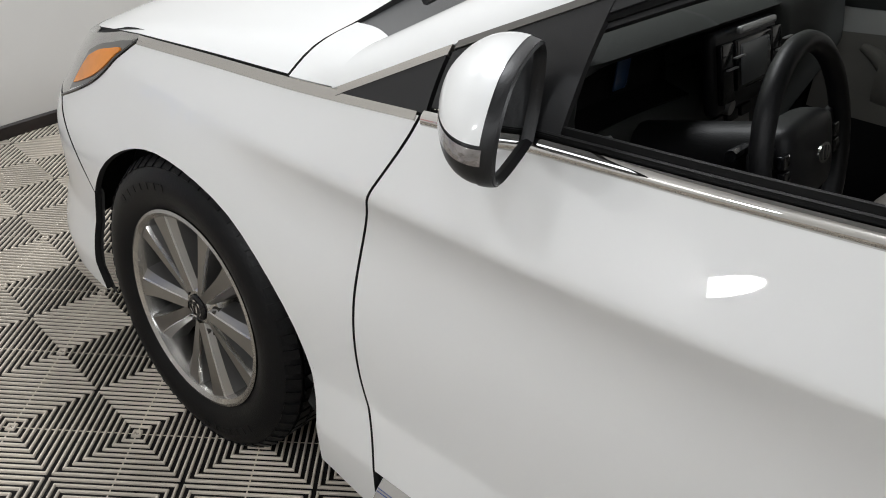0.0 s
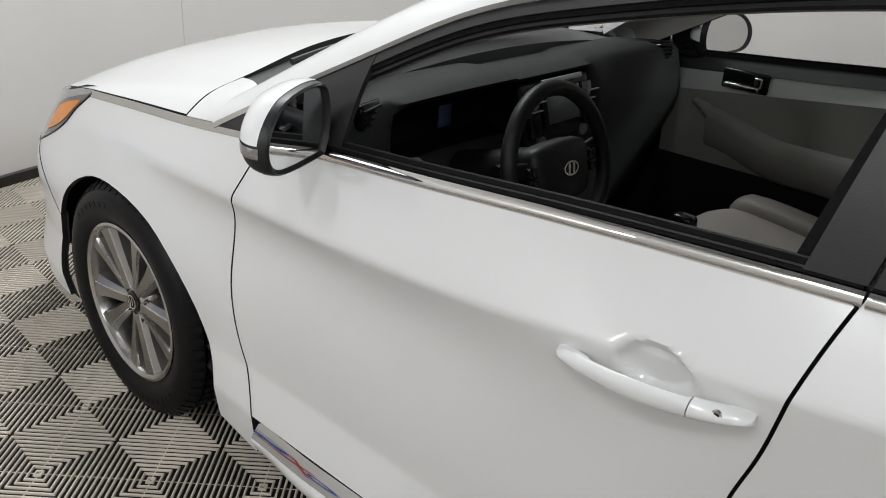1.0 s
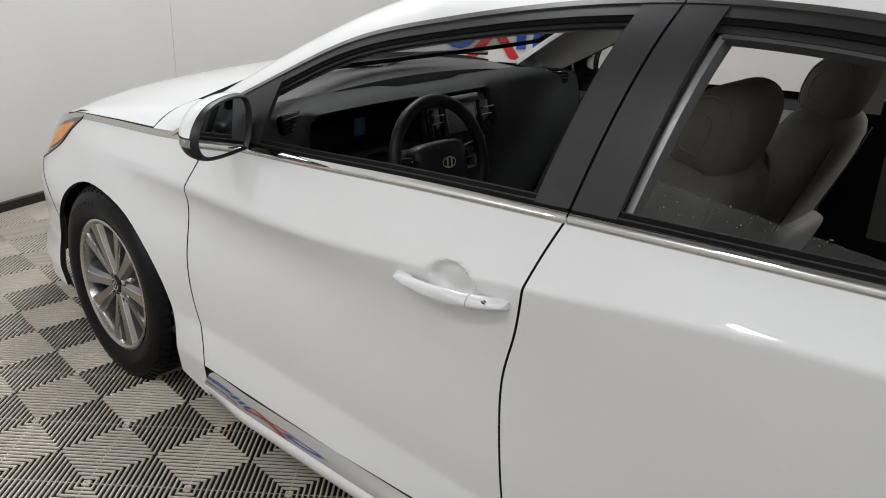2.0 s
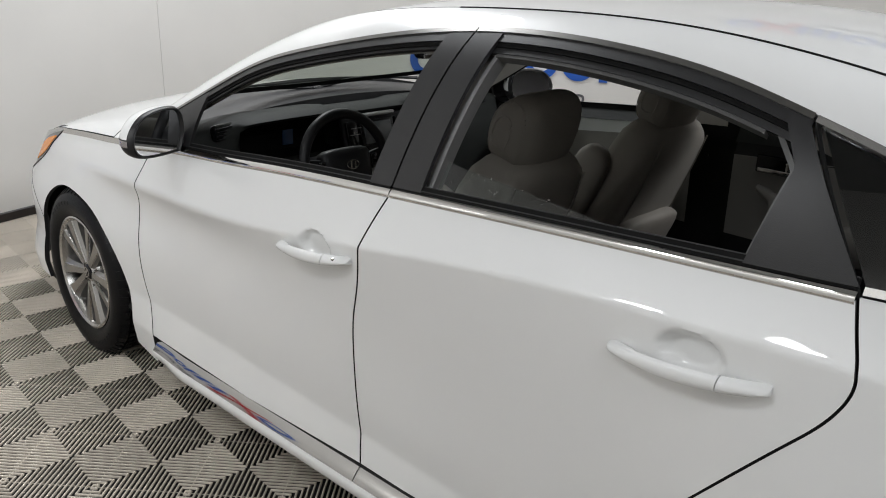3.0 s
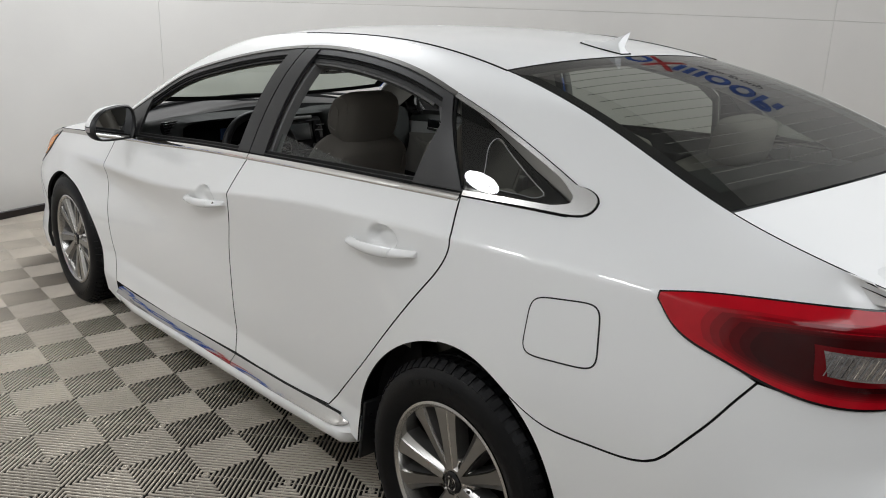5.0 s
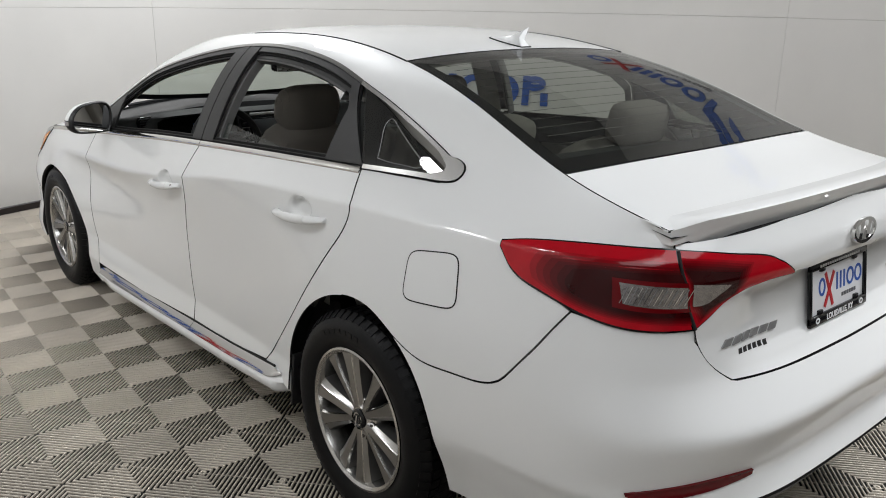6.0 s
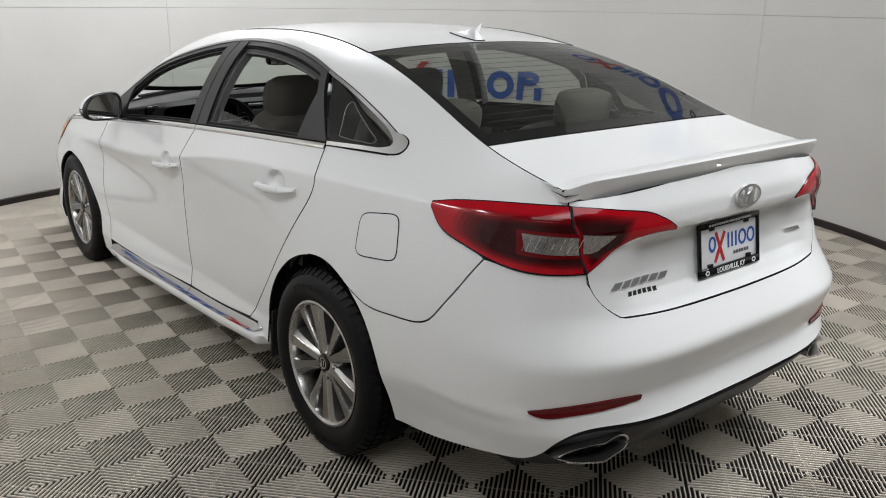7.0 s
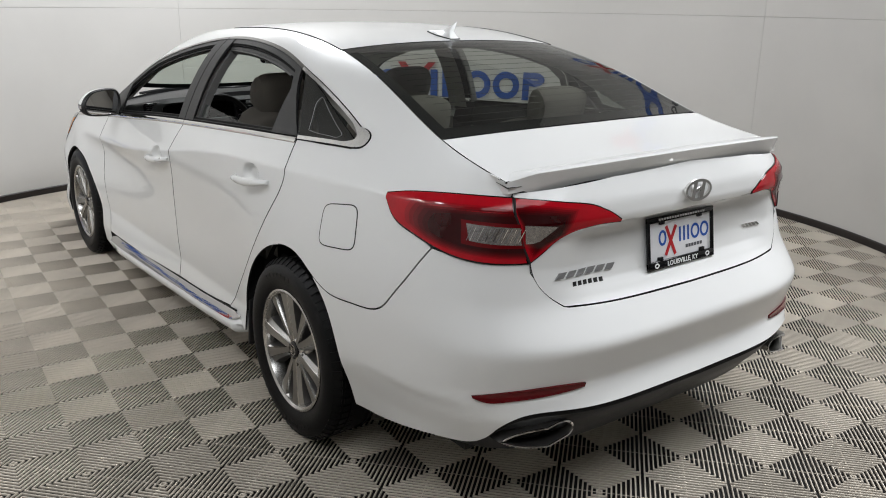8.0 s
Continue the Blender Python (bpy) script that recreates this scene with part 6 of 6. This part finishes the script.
def build_cabin():
    build_seat(-0.365, -0.14)
    build_seat(0.365, -0.108)
    # rear bench
    bench = new("rear_bench")
    bench.parent = car
    bench["label"] = "rear bench in grey-beige cloth"
    for x in (-0.36, 0.36):
        part("bench_cushion", pad(bmesh.new(), (x, -0.92, 0.45), (0.66, 0.52, 0.18), Matrix.Rotation(radians(6), 4, "X"), puff=0.05), SEAT, bench, "", 60)
        part("bench_back", pad(bmesh.new(), (x, -1.25, 0.77), (0.68, 0.17, 0.64), Matrix.Rotation(radians(27), 4, "X"), puff=0.1), SEAT, bench, "", 60)
        part("headrest", pad(bmesh.new(), (x * 0.98, -1.43, 1.118), (0.27, 0.11, 0.15), Matrix.Rotation(radians(12), 4, "X"), puff=0.2), SEAT, bench, "grey-beige rear headrest", 60)
    # parcel shelf and rear bulkhead
    bm = bmesh.new()
    P = [[Vector((x, mix(-1.42, -1.955, k / 4), mix(1.045, 1.075, k / 4) - 0.02 * (x / 0.62) ** 2)) for x in [mix(-0.62, 0.62, i / 12) for i in range(13)]] for k in range(5)]
    shelf = part("parcel_shelf", sheet_bm(P, 0.05), PLASTIC_SOFT, car, "dark parcel shelf")
    bm = bmesh.new()
    box(bm, (0, -1.86, 1.105), (0.26, 0.05, 0.03), None, 0.008)
    part("brake_light", bm, RED_DARK, shelf)
    bm = bmesh.new()
    box(bm, (0, -0.1, 0.245), (1.44, 2.3, 0.05))
    part("cabin_floor", bm, CARPET, car, "black carpet")
    bm = bmesh.new()
    box(bm, (0, 0.16, 0.40), (0.19, 1.05, 0.26), None, 0.03)
    box(bm, (0, -0.14, 0.56), (0.17, 0.34, 0.12), None, 0.03)
    part("centre_console", bm, PLASTIC, car, "dark centre console")
    bm = bmesh.new()
    box(bm, (0, 0.33, 0.545), (0.05, 0.05, 0.06), None, 0.012)
    tube(bm, [(0, 0.33, 0.55), (0, 0.315, 0.64)], [0.012, 0.01], 8)
    pad(bm, (0, 0.31, 0.665), (0.045, 0.06, 0.07))
    part("gear_lever", bm, GLOSS_BLACK, car)
    # dashboard swept across
    dash = new("dashboard")
    dash.parent = car
    dash["label"] = "charcoal dashboard with a centre screen"
    plain = [(1.03, 0.925), (0.91, 0.968), (0.81, 0.980), (0.75, 0.976), (0.732, 0.964), (0.726, 0.945), (0.715, 0.90), (0.706, 0.86), (0.700, 0.825), (0.712, 0.77), (0.735, 0.68), (0.785, 0.55), (0.83, 0.42)]
    sunk = [(1.03, 0.925), (0.91, 0.972), (0.81, 0.986), (0.735, 0.982), (0.708, 0.972), (0.716, 0.962), (0.80, 0.952), (0.835, 0.90), (0.835, 0.845), (0.745, 0.822), (0.725, 0.76), (0.785, 0.55), (0.83, 0.42)]
    P = []
    for i in range(61):
        x = mix(-0.765, 0.765, i / 60)
        q = abs(x) / 0.765
        a = ease((x + 0.575) / 0.05) * ease((0.20 - x) / 0.04)
        notch = ease((x + 0.185) / 0.03)
        drop = 0.040 * q ** 4
        P.append([Vector((x, mix(p[0], r[0], a) + 0.05 * q ** 3 + (0.022 * notch * a if 2 < k < 6 else 0), mix(p[1], r[1], a) - drop * (p[1] > 0.7) - (0.012 * notch * a if 0 < k < 7 else 0))) for k, (p, r) in enumerate(zip(plain, sunk))])
    part("dash_body", sheet_bm(P, 0.0), PLASTIC_SOFT, dash, "", 60)
    # dark dial field and its small display
    P = [[Vector((mix(-0.555, -0.170, i / 12), y + 0.012 * math.cos(math.pi * (i / 12 - 0.5)), z)) for i in range(13)] for y, z in ((0.742, 0.826), (0.80, 0.842), (0.812, 0.90), (0.782, 0.947))]
    part("dial_glass", sheet_bm(P, 0.004), PRINT, dash, "dark dial field")
    bm = bmesh.new()
    box(bm, (-0.330, 0.806, 0.882), (0.045, 0.004, 0.055), None, 0.001)
    part("dial_screen", bm, material("blue_dial_screen", (0.03, 0.06, 0.13), 0.2, vary=0.1), dash, "blue-grey small display")
    # bright edge line along the knee panel
    bm = bmesh.new()
    tube(bm, [(-0.70, 0.735, 0.845), (-0.60, 0.715, 0.850), (-0.52, 0.705, 0.842), (-0.47, 0.708, 0.80), (-0.45, 0.722, 0.75)], 0.003, 6)
    part("panel_edge", bm, SILVER, dash)
    # centre stack
    tilt = Matrix.Rotation(radians(-16), 4, "X")
    bm = bmesh.new()
    box(bm, (0.0, 0.628, 0.862), (0.30, 0.03, 0.16), tilt, 0.012)
    stack = part("centre_panel", bm, PLASTIC, dash, "dark centre panel")
    stack.location = (0.005, 0.095, 0.0)
    for nm, c, s, mat in (("screen", (0.0, 0.603, 0.877), (0.135, 0.012, 0.080), SCREEN), ("screen_frame", (0.0, 0.607, 0.877), (0.165, 0.012, 0.098), GLOSS_BLACK), ("air_vent", (-0.118, 0.608, 0.868), (0.050, 0.014, 0.115), GLOSS_BLACK), ("air_vent", (0.118, 0.608, 0.868), (0.050, 0.014, 0.115), GLOSS_BLACK), ("disc_slot", (0.0, 0.615, 0.945), (0.17, 0.012, 0.014), SILVER), ("button_row", (0.0, 0.612, 0.800), (0.26, 0.020, 0.032), SILVER), ("heater_panel", (0.0, 0.638, 0.735), (0.24, 0.02, 0.085), SILVER)):
        bm = bmesh.new()
        box(bm, c, s, tilt, 0.004)
        p = part(nm, bm, mat, stack)
        if nm == "air_vent":
            for k in range(4):
                bm = bmesh.new()
                box(bm, (c[0], c[1] - 0.008 - 0.0075 * (k - 1.5), c[2] + (k - 1.5) * 0.026), (s[0] * 0.86, 0.006, 0.003), tilt)
                part("vent_slat", bm, SILVER, p)
    for x in (-0.045, 0.045):
        bm = bmesh.new()
        revolve(bm, [(0.0, 0.012), (0.015, 0.012), (0.017, 0.0)], 20)
        bmesh.ops.rotate(bm, matrix=Matrix.Rotation(radians(-90), 3, "Z"), verts=bm.verts)
        bmesh.ops.translate(bm, vec=(x * 2.1, 0.600, 0.800), verts=bm.verts)
        part("knob", bm, SILVER, stack)
    # small heater controls
    for i in range(2):
        for k in range(3):
            bm = bmesh.new()
            box(bm, (-0.07 + 0.07 * k, 0.622 + 0.010 * i, 0.752 - 0.032 * i), (0.052, 0.012, 0.022), tilt, 0.003)
            part("button", bm, PLASTIC, stack)
    for s in (-1, 1):
        bm = bmesh.new()
        box(bm, (s * 0.655, 0.700, 0.900), (0.10, 0.03, 0.055), Matrix.Rotation(radians(-20 * s), 4, "Z"), 0.012)
        v = part("side_vent", bm, GLOSS_BLACK, dash, "dark side vent")
        v.location = (-s * 0.045, 0.072, 0.040)
        for k in range(4):
            bm = bmesh.new()
            box(bm, (s * 0.655, 0.682, 0.882 + 0.012 * k), (0.085, 0.006, 0.003), Matrix.Rotation(radians(-20 * s), 4, "Z"))
            part("vent_slat", bm, PLASTIC, v)
    # steering wheel
    wheel = new("steering_wheel")
    wheel.parent = car
    wheel["label"] = "black leather steering wheel with a round mark"
    m = Matrix.Translation((-0.331, 0.464, 0.846)) @ Matrix.Rotation(radians(-16), 4, "X")
    bm = bmesh.new()
    tube(bm, [m @ Vector((math.cos(a) * 0.171, 0, math.sin(a) * 0.171)) for a in [i * math.tau / 56 for i in range(56)]], 0.0175, 10, closed=True)
    part("rim", bm, PLASTIC, wheel)
    part("hub_pad", pad(bmesh.new(), m @ Vector((0, 0.015, -0.008)), (0.19, 0.07, 0.135), m.to_3x3().to_4x4(), taper=-0.1, puff=0.1), PLASTIC, wheel, "", 60)
    for a in (8, 172, 262, 278):
        bm = bmesh.new()
        d = Vector((math.cos(radians(a)), 0, math.sin(radians(a))))
        box(bm, m @ (d * 0.125 + Vector((0, 0.012, 0))), (0.10, 0.018, 0.034 if a < 200 else 0.018), m.to_3x3().to_4x4() @ Matrix.Rotation(radians(-a), 4, "Y"), 0.006)
        part("spoke", bm, SILVER if a > 200 else PLASTIC, wheel)
    for s in (-1, 1):
        bm = bmesh.new()
        for k in range(2):
            box(bm, m @ Vector((s * 0.108, -0.010, 0.012 - 0.026 * k)), (0.026, 0.012, 0.022), m.to_3x3().to_4x4(), 0.003)
        part("wheel_buttons", bm, GLOSS_BLACK, wheel)
    bm = bmesh.new()
    ring_shape(bm, (0, 0), 0.026, 0.016, 0.004, 0.003, 28)
    slab(bm, [(-0.012, -0.011), (-0.006, -0.011), (-0.002, 0.011), (-0.008, 0.011)], 0.003, 2)
    slab(bm, [(0.004, -0.011), (0.010, -0.011), (0.014, 0.011), (0.008, 0.011)], 0.003, 2)
    bmesh.ops.recalc_face_normals(bm, faces=bm.faces)
    bmesh.ops.transform(bm, matrix=m @ Matrix.Translation((0, -0.030, 0)) @ Matrix.Rotation(radians(90), 4, "X"), verts=bm.verts)
    part("wheel_mark", bm, CHROME, wheel, "plain chrome mark")
    bm = bmesh.new()
    tube(bm, [(-0.331, 0.49, 0.835), (-0.331, 0.78, 0.74)], [0.05, 0.06], 14)
    part("column", bm, PLASTIC, wheel)
    bm = bmesh.new()
    tube(bm, [(-0.36, 0.54, 0.84), (-0.475, 0.525, 0.856)], [0.008, 0.010], 8)
    tube(bm, [(-0.31, 0.54, 0.84), (-0.19, 0.525, 0.852)], [0.008, 0.010], 8)
    part("stalks", bm, GLOSS_BLACK, wheel)
    # inside mirror
    bm = bmesh.new()
    pad(bm, (-0.02, 0.35, 1.222), (0.235, 0.045, 0.066), Matrix.Rotation(radians(-8), 4, "X"))
    tube(bm, [(-0.01, 0.36, 1.24), (0, 0.44, 1.30)], 0.012, 8)
    rm = part("inside_mirror", bm, GLOSS_BLACK, car, "dark inside mirror", 60)
    bm = bmesh.new()
    box(bm, (-0.02, 0.326, 1.219), (0.205, 0.003, 0.048), Matrix.Rotation(radians(-8), 4, "X"), 0.001)
    part("mirror_glass", bm, MIRROR, rm)
    # roof lining and pillar trims
    rows = [[top(y, max(w, 0.0)) - Vector((0, 0, 0.035)) for w in [i / 12 for i in range(13)]] for y in [mix(0.16, -1.20, j / 20) for j in range(21)]]
    part("headliner", sheet_bm(mirrored(rows), 0.0), LINER, car, "pale roof lining")
    for s in (-1, 1):
        def inside(name, P, mat, lift=-0.03, own=car, label=""):
            return part(name, sheet_bm(both_sides(P, s), 0.0, lift), mat, own, label)
        rows = []
        for k in range(7):
            rows.append([upper(y, mix(max(upper_t(y, max(dlo_top(y) - 0.03, belt_z(y))), 0.0), 1.0, k / 6)) for y in [mix(0.95, -1.62, i / 60) for i in range(61)]])
        inside("rail_lining", rows, LINER, -0.034, car, "pale pillar lining")
        rows = [[upper(y, k / 8) for y in [mix(-1.58, -1.95, i / 16) for i in range(17)]] for k in range(9)]
        inside("pillar_lining", rows, LINER, -0.03)
        k = 0.0 if s < 0 else 0.06
        foot = [(y + k, belt_z(y) - 0.02) for y in (-0.38, -0.22)]
        head = [(-0.43 + k, 1.35), (-0.29 + k, 1.35)]
        rows = on_glass(coons(straight(*foot), straight(*head), straight(foot[0], head[0]), straight(foot[1], head[1]), 6, 12))
        inside("pillar_lining", rows, LINER, -0.045, car, "pale centre pillar lining")
        # door linings
        for door, (ya, yb), hnd in ((front_doors[0 if s < 0 else 1], (-0.20, 0.79), 0.545), (rear_doors[0 if s < 0 else 1], (-1.12, -0.36), -0.52)):

            def card(z0, z1, d0, d1, n=6):
                rows = []
                for k in range(n + 1):
                    z = mix(z0, z1, k / n)
                    rows.append([Vector((-(min(side_x(y, min(z, 0.80)), belt_x(y) + 0.05) - mix(d0, d1, k / n)), y, min(z, belt_z(y) - 0.012))) for y in [mix(ya, yb, i / 24) for i in range(25)]])
                return rows
            front = ya > -0.3
            inside("door_lining", card(0.30, 0.585, 0.080, 0.085), PLASTIC, 0, door, "dark lower door lining")
            rise = lambda y: 0.11 * max(0.76 - y, 0) * (1 if front else 0.6)
            mid = [[Vector((-(side_x(y, 0.70) - mix(0.085, 0.094, k / 6)), y, mix(0.585, 0.806 + rise(y), k / 6))) for y in [mix(ya, yb, i / 24) for i in range(25)]] for k in range(7)]
            inside("door_lining", mid, CARD, 0, door, "grey-beige door lining")
            band = [[Vector((-(side_x(y, 0.80) - mix(0.098, 0.088, k / 5)), y, mix(0.80, 0.868, k / 5) + rise(y) * mix(1.0, 0.8, k / 5))) for y in [mix(ya, yb, i / 24) for i in range(25)]] for k in range(6)]
            inside("door_insert", band, INSERT if front else PLASTIC, 0, door, "brushed grey door insert" if front else "dark door insert")
            rows = [[Vector((-(min(side_x(y, 0.80), belt_x(y) + 0.05) - mix(0.090, 0.064, k / 6)), y, mix(0.866 + 0.8 * rise(y), belt_z(y) - 0.012, k / 6))) for y in [mix(ya, yb, i / 24) for i in range(25)]] for k in range(7)]
            inside("door_top", rows, PLASTIC_SOFT, 0, door, "dark door top")
            # arm rest
            bm = bmesh.new()
            rings = []
            for i in range(21):
                y = mix(ya + 0.06, yb - 0.16, i / 20)
                z = 0.700 + 0.06 * ease((i - 13) / 7)
                k = math.sin(math.pi * mix(0.12, 0.90, i / 20)) ** 0.5
                x = side_x(y, 0.6) - 0.08
                rings.append([bm.verts.new((s * (x - dx * k), y, z + dz)) for dx, dz in ((-0.02, 0.012), (0.045, 0.014), (0.060, 0.004), (0.064, -0.03), (0.046, -0.10), (-0.02, -0.135))])
            for a, b in zip(rings, rings[1:]):
                for k in range(5):
                    bm.faces.new((a[k], a[k + 1], b[k + 1], b[k]))
            bm.faces.new(rings[0])
            bm.faces.new(rings[-1][::-1])
            bmesh.ops.recalc_face_normals(bm, faces=bm.faces)
            part("arm_rest", bm, CARD, door, "grey-beige arm rest", 50)
            bm = bmesh.new()
            box(bm, (s * (side_x(hnd, 0.8) - 0.098), hnd, 0.866), (0.014, 0.150, 0.062), None, 0.006)
            p = part("handle_bezel", bm, GLOSS_BLACK, door)
            bm = bmesh.new()
            box(bm, (s * (side_x(hnd, 0.8) - 0.112), hnd + 0.005, 0.848), (0.014, 0.115, 0.016), None, 0.005)
            box(bm, (s * (side_x(hnd, 0.8) - 0.110), hnd - 0.045, 0.868), (0.012, 0.026, 0.036), None, 0.005)
            part("inside_handle", bm, CHROME, p, "chrome inside handle")
            bm = bmesh.new()
            tube(bm, [(s * (side_x(y, 0.7) - 0.092), y, z) for y, z in ((yb - 0.10, 0.780), (yb - 0.14, 0.765), (yb - 0.19, 0.725), (yb - 0.25, 0.695), (yb - 0.32, 0.690))], [0.012, 0.020, 0.024, 0.024, 0.014], 10)
            part("pull_grip", bm, CARD, door)
    # rear left pane, wound most of the way down, wet with drops
    rows = on_glass(coons(along(lambda y: (y, belt_z(y) + 0.005), -1.00, -0.395), straight((-1.00, belt_z(-1.0) + 0.007), (-0.41, belt_z(-0.41) + 0.088)), straight((-1.00, belt_z(-1.0) + 0.005), (-1.00, belt_z(-1.0) + 0.007)), straight((-0.395, belt_z(-0.395) + 0.005), (-0.41, belt_z(-0.41) + 0.088)), 24, 8))
    pane = part("window_pane", sheet_bm(rows, 0.0, -0.018), SIDE_GLASS, rear_doors[0], "lowered side window, wet with drops")
    pane.visible_shadow = False
    rng = random.Random(4)
    bm = bmesh.new()
    for _ in range(45):
        y = mix(-0.42, -0.72, rng.random())
        z = belt_z(y) + 0.035 + (0.045 - 0.11 * (-0.42 - y)) * rng.random()
        p = glass_side(y, z) + Vector((0.013, 0, 0))
        t = bmesh.ops.create_icosphere(bm, subdivisions=1, radius=0.0008 + 0.0010 * rng.random())
        bmesh.ops.translate(bm, vec=p, verts=t["verts"])
    d = part("water_drops", bm, CLEAR, pane, "water drops")
    d["kind"] = "stuff"


build_cabin()

build_floor()
